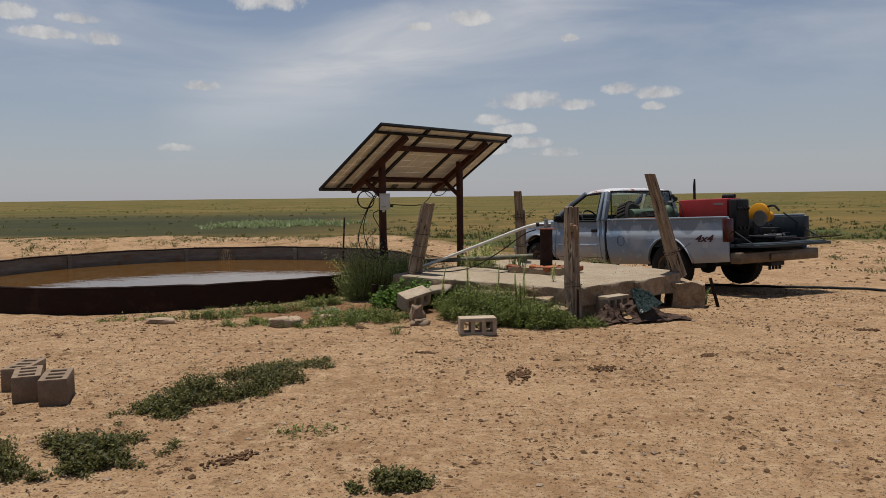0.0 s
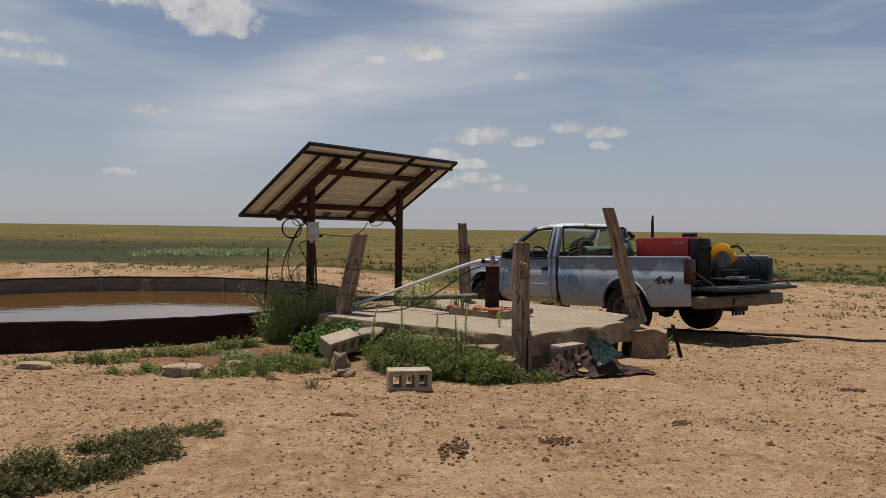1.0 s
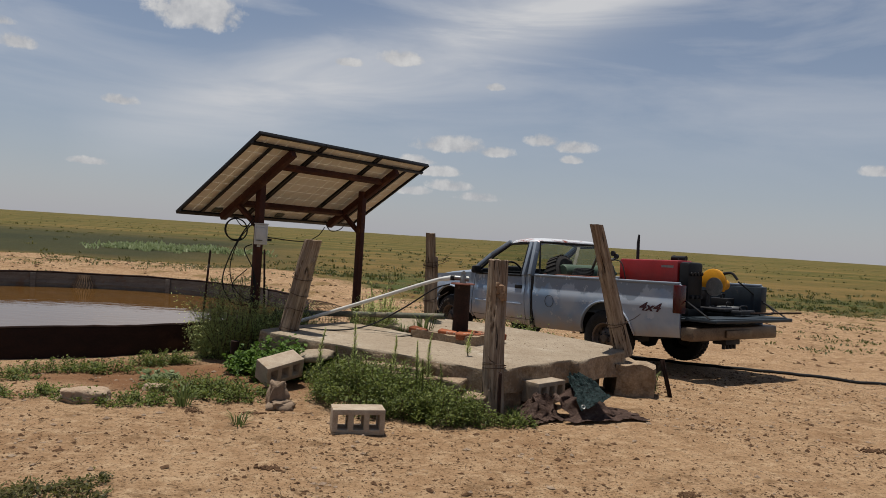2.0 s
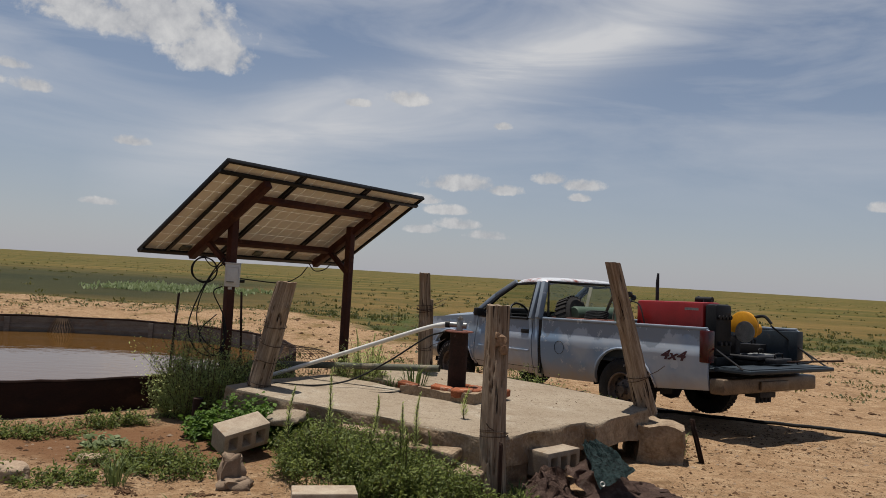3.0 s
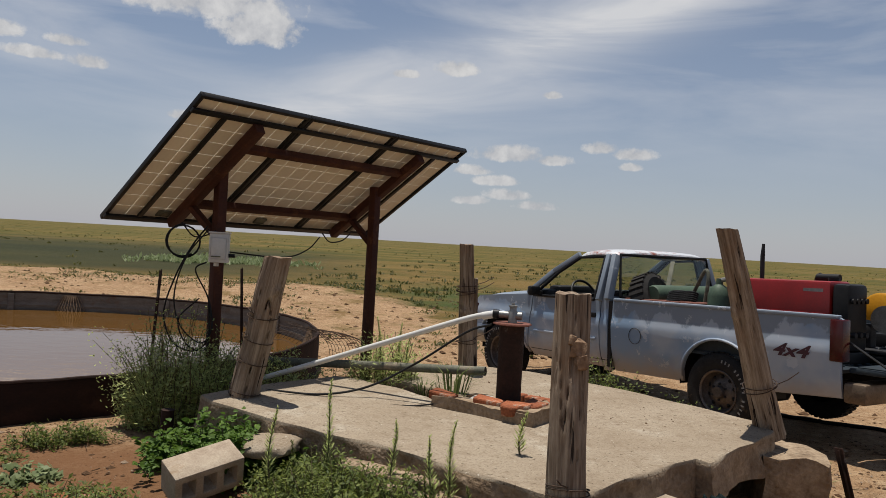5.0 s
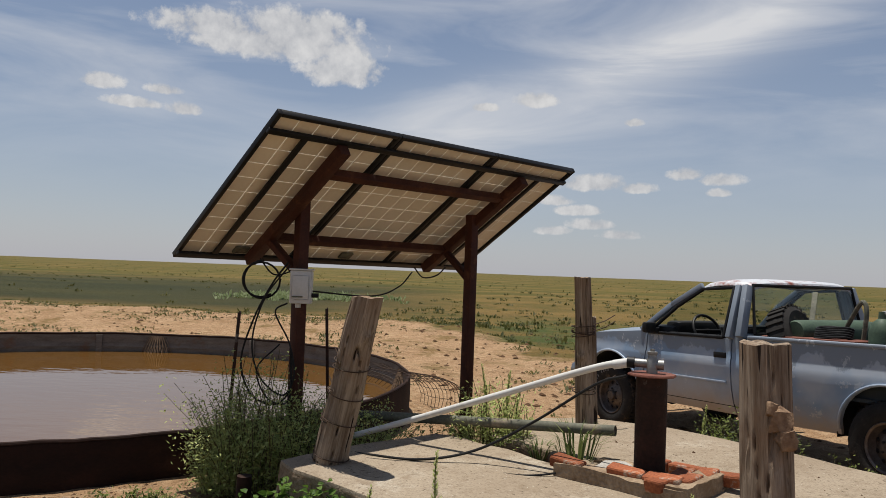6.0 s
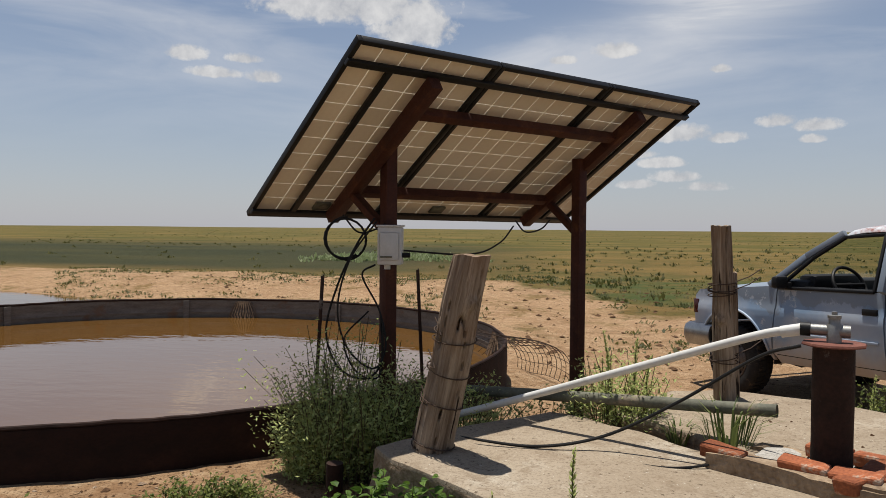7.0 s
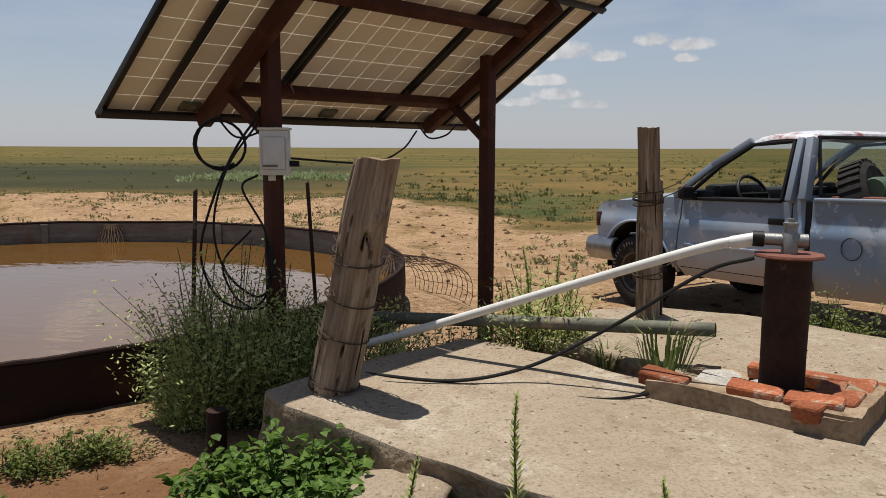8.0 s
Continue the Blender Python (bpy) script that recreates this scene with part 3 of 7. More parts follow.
def ground_z(x, y):
    z = -0.06 * smooth01(y, 8.8, 11.5) - 0.17 * smooth01(y, 11.0, 16.0)
    z += 0.05 * smooth01(-x, 2.0, 5.0) * smooth01(y, 8, 10) * -1.2
    # soil banked against the slab
    d = math.hypot((x - 0.9) / 1.9, (y - 10.9) / 1.6)
    z += 0.10 * smooth01(1.25 - d, 0, 0.8)
    # low sand bank behind the tank, hollow of the pond beyond its end
    z += 0.34 * math.exp(-((y - 27.5 + 0.15 * x) / 3.6) ** 2) * smooth01(-x, -1.5, 4.0) * (1 - 0.6 * smooth01(-x, 14, 22)) * (0.8 + 0.5 * noise.noise(Vector((x * 0.3, y * 0.3, 0))))
    z -= 0.42 * math.exp(-((y - 23.6) / 2.4) ** 2 - ((x + 19.0) / 8.0) ** 2)
    near = 1 - smooth01(y, 30, 60)
    z += near * (0.030 * noise.noise(Vector((x * 0.55, y * 0.55, 1.0))) + 0.012 * noise.noise(Vector((x * 2.3, y * 2.3, 5.0))) + 0.014 * noise.noise(Vector((x * 5.5, y * 5.5, 9.0))))
    z += smooth01(y, 17, 21) * (1 - smooth01(y, 33, 40)) * (0.07 * noise.noise(Vector((x * 0.35, y * 0.5, 3.0))) + 0.05 * abs(noise.noise(Vector((x * 0.9, y * 1.3, 4.0)))))
    z += 0.9 * smooth01(y, 60, 400) * noise.noise(Vector((x * 0.006, y * 0.006, 2.0)))
    z += 4.0 * smooth01(y, 500, 2500) * (noise.noise(Vector((x * 0.0012, y * 0.0009, 7.0))) + 0.1)
    return z


def build_ground():
    def axis(lo, hi, step, far_lo, far_hi):
        mid = list(np.arange(lo, hi + 1e-6, step))
        up, s = [hi], step
        while up[-1] < far_hi:
            s *= 1.13
            up.append(up[-1] + s)
        dn, s = [lo], step
        while dn[-1] > far_lo:
            s *= 1.13
            dn.append(dn[-1] - s)
        return dn[:0:-1] + mid + up[1:]
    xs, ys = axis(-5.5, 6.5, 0.075, -18, 16), axis(1.5, 17, 0.075, -400, 18)
    xs = [v for v in axis(-18, 16, 0.24, -3500, 3500) if v < -5.6 or v > 6.6] + [v for v in xs if -5.55 < v < 6.55]
    ys = [v for v in ys if v < 17.05] + [v for v in axis(17.2, 36, 0.2, 17, 4200) if v > 17.1]
    xs, ys = sorted(xs), sorted(ys)
    verts = [(x, y, ground_z(x, y)) for y in ys for x in xs]
    w = len(xs)
    faces = [(j * w + i, j * w + i + 1, (j + 1) * w + i + 1, (j + 1) * w + i) for j in range(len(ys) - 1) for i in range(w - 1)]
    me = bpy.data.meshes.new("ground")
    me.from_pydata(verts, [], faces)
    me.polygons.foreach_set("use_smooth", [True] * len(faces))
    me.materials.append(M_GROUND)
    return tagged(new("ground", me), "pale reddish sand giving way to dry green grassland plain", "ground", kind="structure")


build_ground()


def prism(bm, outline, z0, z1, subdiv=0.0):
    """A slab from a plan outline; z1 may be a function of x and y."""
    top = [bm.verts.new((x, y, z1(x, y) if callable(z1) else z1)) for x, y in outline]
    low = [bm.verts.new((x, y, z0)) for x, y in outline]
    bm.faces.new(top), bm.faces.new(low[::-1])
    n = len(outline)
    for i in range(n):
        bm.faces.new((top[i], low[i], low[(i + 1) % n], top[(i + 1) % n]))
    bmesh.ops.recalc_face_normals(bm, faces=bm.faces)
    return bm


def ragged(outline, step, amp, seed):
    """The outline cut into short lengths with an uneven edge."""
    out = []
    for i, a in enumerate(outline):
        b = outline[(i + 1) % len(outline)]
        a, b = Vector((*a, 0)), Vector((*b, 0))
        k = max(1, int((b - a).length / step))
        for j in range(k):
            p = a.lerp(b, j / k)
            out.append(tuple((p + noise.noise_vector(p * 3.1 + Vector((seed, 0, 0))) * amp)[:2]))
    return out


def slab_z(x, y):
    return 0.395 + 0.03 * max(0.0, y - 10.6)


SLAB = [(-0.70, 10.98), (-0.56, 10.80), (0.30, 10.18), (0.60, 10.06), (1.08, 9.66), (1.58, 9.26), (1.98, 9.74), (2.34, 10.08), (2.40, 10.14), (2.46, 10.07), (2.78, 10.46), (3.13, 10.86), (3.22, 11.10),
        (2.80, 11.58), (2.38, 11.98), (1.70, 12.52), (1.12, 12.66), (0.80, 12.56), (0.44, 11.92), (1.04, 11.46), (0.94, 11.28), (0.30, 11.78), (0.08, 11.84), (-0.42, 11.36)]


def build_slab():
    t = thing("concrete_slab", Matrix(), "cracked pale concrete well slab with broken edges", "slab")
    bm = prism(bmesh.new(), ragged(SLAB, 0.09, 0.03, 4.0), 0.17, slab_z)
    for z in (0.20, 0.235, 0.27, 0.31, 0.345):
        bmesh.ops.bisect_plane(bm, geom=bm.faces[:] + bm.edges[:] + bm.verts[:], plane_co=(0, 0, z), plane_no=(0, 0, 1), dist=1e-5)
    for v in bm.verts:
        if v.co.z < 0.36:
            q = noise.noise_vector(v.co * 4.0) * 0.05 + noise.noise_vector(v.co * 14.0) * 0.026
            v.co += Vector((q.x, q.y, q.z * 0.4))
    bm.normal_update()
    for f in bm.faces:
        if abs(f.normal.z) < 0.6:
            f.material_index = 1
    es = [e for e in bm.edges if len(e.link_faces) == 2 and {f.material_index for f in e.link_faces} == {0, 1} and (e.verts[0].co.z + e.verts[1].co.z) > 0.74]
    bmesh.ops.bevel(bm, geom=es, offset=0.022, segments=2, affect="EDGES", profile=0.6)
    part("slab_top", bm, [M_CONC, M_CONC_EDGE], t, smooth=50)
    # older footing under the front edge
    for pts, z0, z1, s in (([(1.16, 9.66), (1.56, 9.38), (1.86, 9.66), (1.52, 10.0)], -0.12, 0.175, 1.0),
                           ([(3.00, 10.72), (3.16, 10.66), (3.40, 10.64), (3.52, 10.95), (3.45, 11.32), (3.05, 11.25)], -0.14, (lambda x, y: 0.30 - 0.16 * max(0.0, x - 3.22) + 0.05 * noise.noise(Vector((x * 6, y * 6, 2)))), 2.0),
                           ([(-0.5, 10.95), (0.35, 10.36), (1.1, 9.9), (1.6, 10.4), (0.6, 11.3), (0.0, 11.5)], -0.1, 0.175, 3.0),
                           ([(2.6, 10.9), (3.0, 11.2), (2.0, 12.2), (1.2, 12.4), (1.0, 11.8)], -0.2, 0.175, 4.0)):
        b = prism(bmesh.new(), ragged(pts, 0.08, 0.035, s), z0, z1)
        for z in (-0.02, 0.06, 0.13):
            bmesh.ops.bisect_plane(b, geom=b.faces[:] + b.edges[:] + b.verts[:], plane_co=(0, 0, z), plane_no=(0, 0, 1), dist=1e-5)
        for v in b.verts:
            q = noise.noise_vector(v.co * 6.0) * 0.035 + noise.noise_vector(v.co * 15.0) * 0.018
            v.co += Vector((q.x, q.y, 0))
        part("footing", b, M_CONC_EDGE, t, "crumbling footing under the slab")
    # loose broken layers stepping down at the front
    for k, (x, y, a, sx, sy, z) in enumerate(((1.05, 9.72, -36, 0.42, 0.16, 0.22), (1.22, 9.50, -36, 0.40, 0.13, 0.12), (0.95, 9.66, -38, 0.30, 0.14, 0.06), (0.72, 9.95, -36, 0.34, 0.12, 0.25))):
        b = bmesh.new()
        box(b, (-sx, -sy, -0.045), (sx, sy, 0.045), 0.02)
        bmesh.ops.subdivide_edges(b, edges=b.edges[:], cuts=3, use_grid_fill=True)
        roughen(b, 0.028, 6, k)
        b.transform(pose(x, y, z, 4, -3, a))
        part("broken_layer", b, M_CONC_EDGE, t)
    return t


build_slab()


# ---- stock tank ----
TANK_C, TANK_R, TANK_RIM = (-5.08, 15.12), 4.36, 0.27


def build_tank():
    t = thing("stock_tank", pose(*TANK_C, 0), "large round rusty steel stock tank half full of muddy water", "water tank")
    r, z1, z0 = TANK_R, TANK_RIM, -0.62
    def wavy(bm):
        for v in bm.verts:
            if v.co.z > 0.1:
                a = math.atan2(v.co.y, v.co.x)
                v.co.z += 0.016 * noise.noise(Vector((math.cos(a) * 5, math.sin(a) * 5, 0))) + 0.008 * noise.noise(Vector((math.cos(a) * 22, math.sin(a) * 22, 4)))
                k = 1 + 0.004 * noise.noise(Vector((math.cos(a) * 7, math.sin(a) * 7, 8)))
                v.co.x, v.co.y = v.co.x * k, v.co.y * k
        return bm
    part("outer_wall", wavy(lathe(bmesh.new(), [(r - 0.004, z0), (r + 0.003, z0 + 0.2), (r, -0.1), (r + 0.006, 0.05), (r, z1 - 0.03)], 240)), M_TANK_OUT, t, "rust-brown outside wall with its shade in the colour")
    part("inner_wall", wavy(lathe(bmesh.new(), [(r - 0.012, z1 - 0.03), (r - 0.022, z1 - 0.08), (r - 0.012, z1 - 0.13), (r - 0.012, z1 - 0.2), (r - 0.03, z1 - 0.24), (r - 0.016, z1 - 0.28), (r - 0.016, z0)], 240)), M_TANK_IN, t, "grey galvanised inside wall with rust streaks")
    rim = lathe(bmesh.new(), [(r - 0.018 + 0.018 * math.cos(a), z1 - 0.018 + 0.018 * math.sin(a)) for a in [k * math.tau / 8 for k in range(9)]], 240)
    wavy(rim)
    part("rim", rim, M_TANK_OUT, t)
    for k in range(10):
        a = k * math.tau / 10 + 0.1
        p = part("seam", new_box((-0.02, -0.05, -0.30), (0.016, 0.05, z1 - 0.04), 0.005), M_TANK_IN, t)
        p.matrix_local = Matrix.Rotation(a, 4, "Z") @ pose(r - 0.03, 0, 0)
    # expanded-metal ramps against the inside of the wall
    for ang in (101, 22):
        b = bmesh.new()
        n = 9
        for i in range(n):
            u = i / (n - 1) * 2 - 1
            for s in (-1, 1):
                tube(b, [(0.02 - 0.16 * (1 - abs(u) ** 2) * (1 - q / 7) * 0.8, (u + s * 0.35 * q / 7 * 0.6) * (0.10 + 0.18 * (1 - q / 7)) * 1.0, z1 - 0.05 - 0.34 * (1 - q / 7)) for q in range(8)], 0.006, 4)
        rp = part("escape_ramp", b, M_TANMESH, t, "tan rusty mesh escape ramp")
        rp.matrix_local = Matrix.Rotation(radians(ang), 4, "Z") @ pose(r - 0.06, 0, 0)
    b = bmesh.new()
    bmesh.ops.create_circle(b, cap_ends=True, radius=r - 0.014, segments=160)
    w = link_mesh("tank_water", b, M_WATER)
    w.matrix_world = pose(*TANK_C, -0.06)
    tagged(w, "muddy brown water with sky reflection in the tank", "water", kind="structure")
    b = bmesh.new()
    bmesh.ops.create_circle(b, cap_ends=True, radius=1, segments=64)
    for v in b.verts:
        v.co = Vector((v.co.x * 9.5, v.co.y * 2.6, 0)) * (1 + 0.1 * noise.noise(v.co * 2.5))
    w = link_mesh("pond_water", b, M_WATER)
    w.matrix_world = pose(-19.0, 23.6, -0.40)
    tagged(w, "shallow muddy pond beyond the tank", "water", kind="structure")


build_tank()


# ---- solar array ----
def build_solar():
    bl, br = Vector((-1.933, 11.951, 1.584)), Vector((-0.057, 14.264, 1.570))
    tl = Vector((-0.84, 11.088, 2.478))
    X = (bl - br).normalized()
    Y = (tl - bl)
    Y = (Y - X * Y.dot(X)).normalized()
    Z = X.cross(Y)
    m = Matrix((X, Y, Z)).transposed().to_4x4()
    m.translation = br
    inv = m.inverted()
    t = thing("solar_array", m, "three solar modules on a rust-brown steel stand", "solar panel")
    W, H, mw = 2.97, 1.65, 0.99
    cell_me = None
    for k in range(3):
        x0 = k * mw
        fr = bmesh.new()
        for lo, hi in (((x0 + 0.003, 0, -0.02), (x0 + 0.033, H, 0.02)), ((x0 + mw - 0.033, 0, -0.02), (x0 + mw - 0.003, H, 0.02)),
                       ((x0 + 0.033, 0, -0.02), (x0 + mw - 0.033, 0.03, 0.02)), ((x0 + 0.033, H - 0.03, -0.02), (x0 + mw - 0.033, H, 0.02))):
            box(fr, lo, hi, 0.003)
        module = part("solar_module", fr, M_FRAME, t, "black-framed module seen from its pale back")
        part("backsheet", new_box((x0 + 0.03, 0.03, 0.008), (x0 + mw - 0.03, H - 0.03, 0.014)), M_SHEET, module)
        jb = part("junction_box", new_box((x0 + mw / 2 - 0.06, 0.09, -0.016), (x0 + mw / 2 + 0.06, 0.17, 0.003), 0.005), M_GREYPIPE, module)
        cw, ch = (mw - 0.07) / 6, (H - 0.07) / 10
        for i in range(6):
            for j in range(10):
                if cell_me is None:
                    cb = new_box((0.004, 0.004, 0), (cw - 0.004, ch - 0.004, 0.003))
                    cell_me = bpy.data.meshes.new("cell")
                    cb.to_mesh(cell_me)
                    cb.free()
                    cell_me.materials.append(M_CELL)
                c = new("cell", cell_me)
                c.parent = module
                c.location = (x0 + 0.035 + i * cw, 0.035 + j * ch, 0.0045)
    xr, xl = W - 2.39, W - 0.565
    for x in (xl, xr):
        part("rafter", new_box((x - 0.04, 0.10, -0.125), (x + 0.04, 1.50, -0.045), 0.004), M_BEAM, t)
    for y in (0.42, 1.23):
        part("purlin", new_box((xr + 0.043, y - 0.03, -0.11), (xl - 0.043, y + 0.03, -0.047), 0.004), M_BEAM, t)
    for y in (0.075, 1.50):
        part("mounting_rail", new_box((0.0, y - 0.022, -0.044), (W, y + 0.022, -0.021), 0.003), M_FRAME, t)
    for x in (0.34, W - 0.285):
        part("cross_rail", new_box((x - 0.02, 0.10, -0.042), (x + 0.02, 1.477, -0.0205), 0.003), M_FRAME, t)
    for wx, wy, x in ((-0.975, 12.04, xl), (0.15, 13.30, xr)):
        up = inv.to_3x3() @ Vector((0, 0, 1))
        top = inv @ Vector((wx, wy, 2.01))
        foot = inv @ Vector((wx, wy, ground_z(wx, wy) - 0.1))
        b = bar(bmesh.new(), foot, top + up * 0.03, 0.084, 0.084, (1, 0, 0), 0.008)
        part("post", b, M_BEAM, t, "square rust-brown steel post")
        b = bar(bmesh.new(), inv @ Vector((wx, wy, 1.46)), (x, 0.42, -0.10), 0.05, 0.06, (1, 0, 0), 0.004)
        part("brace", b, M_BEAM, t)
    # cables that hang below the modules
    for ctrl in (((-1.25, 11.95, 1.58), (-1.15, 11.97, 1.47), (-1.02, 11.99, 1.50), (-0.96, 12.0, 1.55)), ((-0.90, 11.98, 1.36), (-0.5, 12.3, 1.33), (-0.35, 12.6, 1.40), (-0.28, 12.8, 1.52)),
                 ((-0.28, 12.9, 1.56), (-0.22, 13.0, 1.48), (-0.12, 13.1, 1.50), (-0.06, 13.2, 1.57))):
        part("cable", tube(bmesh.new(), [inv @ p for p in curve_pts(ctrl, 8)], 0.006, 6), M_CABLE, t)
    return t


build_solar()


def coil(cx, cy, cz, rx, rz, turns, seed, yaw):
    rnd = random.Random(seed)
    out = []
    for k in range(int(turns * 20) + 1):
        a = k / 20 * math.tau + 1.57
        q = 1 + 0.06 * math.sin(a * 0.37 + seed)
        h = math.cos(a) * rx * q
        out.append((cx + h * math.cos(yaw) + 0.01 * math.sin(a * 0.5), cy + h * math.sin(yaw) + 0.012 * math.cos(a * 0.23 + seed), cz + math.sin(a) * rz * q))
    return out


def build_electrics():
    t = thing("control_box", pose(-0.93, 11.955, 1.27, 0, 0, 10), "white plastic pump control box on the steel post", "control box")
    part("body", new_box((-0.075, -0.08, 0), (0.075, 0.04, 0.235), 0.008), M_WHITEBOX, t)
    part("lid", new_box((-0.06, -0.092, 0.03), (0.06, -0.081, 0.20), 0.01), M_WHITEBOX, t)
    part("clip", new_box((-0.055, -0.10, 0.045), (0.02, -0.0925, 0.055), 0.002), M_GREYPIPE, t)
    part("hood", new_box((-0.082, -0.09, 0.2355), (0.082, 0.045, 0.248), 0.004), M_WHITEBOX, t)
    part("gland", tube(bmesh.new(), [(0.075, -0.03, 0.06), (0.125, -0.03, 0.06)], 0.016, 8), M_BLACK, t)
    part("conduit_stub", tube(bmesh.new(), [(-0.02, -0.02, 0.0), (-0.02, -0.02, -0.03)], 0.02, 8), M_WHITEBOX, t)
    t = thing("hanging_cables", Matrix(), "loose black cables looped over the steel post", "cable")
    part("coil", tube(bmesh.new(), coil(-1.20, 11.88, 1.43, 0.13, 0.13, 1.6, 1, 0.5), 0.008, 6), M_CABLE, t)
    part("coil", tube(bmesh.new(), curve_pts([(-1.02, 11.9, 1.56), (-1.12, 11.86, 1.40), (-1.24, 11.85, 1.15), (-1.32, 11.85, 0.85), (-1.24, 11.86, 0.62), (-1.08, 11.9, 0.55), (-0.98, 11.93, 0.66), (-0.99, 11.94, 0.95)], 10), 0.0075, 6), M_CABLE, t)
    part("coil", tube(bmesh.new(), curve_pts([(-1.0, 11.88, 1.54), (-1.16, 11.84, 1.3), (-1.24, 11.84, 1.0), (-1.18, 11.85, 0.75), (-1.02, 11.88, 0.62), (-0.95, 11.92, 0.75), (-1.0, 11.94, 0.98), (-1.1, 11.9, 1.2), (-1.02, 11.92, 1.27)], 10), 0.0065, 6), M_CABLE, t)
    part("coil", tube(bmesh.new(), curve_pts([(-1.05, 11.88, 0.98), (-1.2, 11.85, 0.80), (-1.12, 11.86, 0.6), (-0.98, 11.9, 0.58), (-0.97, 11.93, 0.9)], 10), 0.006, 6), M_CABLE, t)


build_electrics()


# ---- posts ----
def build_post(name, base, top, r0, r1, seed, label, knots=(), crack=0.35, category="post"):
    base, top = Vector(base), Vector(top)
    L = (top - base).length
    m = (top - base).to_track_quat("Z", "Y").to_matrix().to_4x4()
    m.translation = base
    bm, seg, rings = bmesh.new(), 72, 60
    grid = []
    for j in range(rings):
        s = j / (rings - 1)
        row = []
        for k in range(seg):
            a = k * math.tau / seg
            r = r0 + (r1 - r0) * s
            ca, sa = math.cos(a), math.sin(a)
            twist = 0.5 * s
            g = noise.noise(Vector((ca * 2.2 + seed, sa * 2.2, s * 0.9 + twist)))
            f = noise.noise(Vector((ca * 5 + seed, sa * 5, s * 2.4 + 0.6 * ca)))
            r *= 1 + 0.11 * g + 0.06 * f + 0.03 * noise.noise(Vector((ca * 14 + seed, sa * 14, s * 3.0)))
            cr = abs(noise.noise(Vector((ca * 1.7 + seed * 3, sa * 1.7, s * 1.3 + 4)))) + 0.05 * max(0, noise.noise(Vector((seed, a, s * 5))))
            r *= 1 - 0.6 * crack * max(0, 0.035 - cr) / 0.035
            for ks, ka, kr in knots:
                d = math.hypot((s - ks) * L / kr, (math.atan2(math.sin(a - ka), math.cos(a - ka))) * r0 / kr)
                r += 0.03 * math.exp(-d * d * 1.5) - 0.022 * math.exp(-d * d * 9)
            off = Vector((noise.noise(Vector((s * 2, seed, 0))), noise.noise(Vector((s * 2, 0, seed))), 0)) * 0.02
            dz = 0.010 * noise.noise(Vector((ca * 2, sa * 2, seed + 9))) - r * (ca * m[2][0] + sa * m[2][1]) / m[2][2] if j == rings - 1 else 0
            row.append(bm.verts.new((r * ca + off.x, r * sa + off.y, s * L + dz)))
        grid.append(row)
    for a, b in zip(grid, grid[1:]):
        for k in range(seg):
            bm.faces.new((a[k], a[(k + 1) % seg], b[(k + 1) % seg], b[k])).smooth = True
    c = bm.verts.new((off.x, off.y, L - 0.004))
    for k in range(seg):
        bm.faces.new((grid[-1][k], grid[-1][(k + 1) % seg], c))
    bm.faces.new(grid[0][::-1])
    t = thing(name, m, label, category, "weathered fence posts")
    part("trunk", bm, M_WOOD, t, smooth=60)
    return t, L


def wire_wrap(t, z, r, turns=2.2, seed=0, tail=0.15):
    pts = []
    for k in range(int(turns * 18)):
        a = k / 18 * math.tau
        pts.append(((r + 0.008) * math.cos(a), (r + 0.008) * math.sin(a), z + 0.02 * math.sin(a * 0.5 + seed) + 0.006 * k / 18))
    e = Vector(pts[-1])
    pts += [e + Vector((tail * 0.3, tail * 0.4, 0.02)), e + Vector((tail * 0.5, tail * 0.9, 0.05))]
    part("wire", tube(bmesh.new(), pts, 0.0035, 5), M_WIRE, t)


p, L = build_post("fence_post", (-0.43, 11.02, 0.33), (-0.20, 10.90, 1.375), 0.102, 0.086, 3.3, "thick leaning grey cedar stump post wrapped with wire", ((0.80, -1.9, 0.03),), 0.8)
for z, s in ((0.10, 0), (0.33, 1), (0.50, 2), (0.66, 4)):
    wire_wrap(p, z, 0.099, 1.6, s, 0.12)
p, L = build_post("fence_post", (1.57, 9.22, -0.05), (1.56, 9.43, 1.325), 0.088, 0.082, 7.7, "upright weathered grey cedar post with a large knot", ((0.80, -1.45, 0.055), (0.35, -2.2, 0.03)), 0.4)
wire_wrap(p, 0.48, 0.092, 2.3, 1)
for q, r, sd in (((1.585, 9.312, 1.075), 0.036, 1.0), ((1.60, 9.292, 1.02), 0.03, 2.0), ((1.555, 9.31, 1.115), 0.02, 3.0), ((1.53, 9.26, 0.62), 0.022, 4.0)):
    kb = rock_mesh(r, r * 0.75, r * 1.25, sd, 0.25, 2)
    kb.transform(Matrix.Translation(p.matrix_world.inverted() @ Vector(q)))
    part("knot", kb, M_KNOT, p, "pale gnarled knot")
p, L = build_post("fence_post", (3.20, 11.06, 0.34), (2.749, 10.85, 1.725), 0.10, 0.066, 11.2, "leaning brown cedar post at the slab corner", ((0.62, -1.6, 0.05),), 0.3)
wire_wrap(p, 0.36, 0.10, 2.2, 3)
p, L = build_post("fence_post", (1.12, 12.40, 0.40), (1.065, 12.27, 1.53), 0.068, 0.058, 15.1, "upright weathered cedar post with a pointed top", ((0.5, -1.5, 0.03),), 0.35)
for z, s in ((0.72, 0), (0.76, 2), (0.30, 1)):
    wire_wrap(p, z, 0.076, 2.2, s, 0.2)
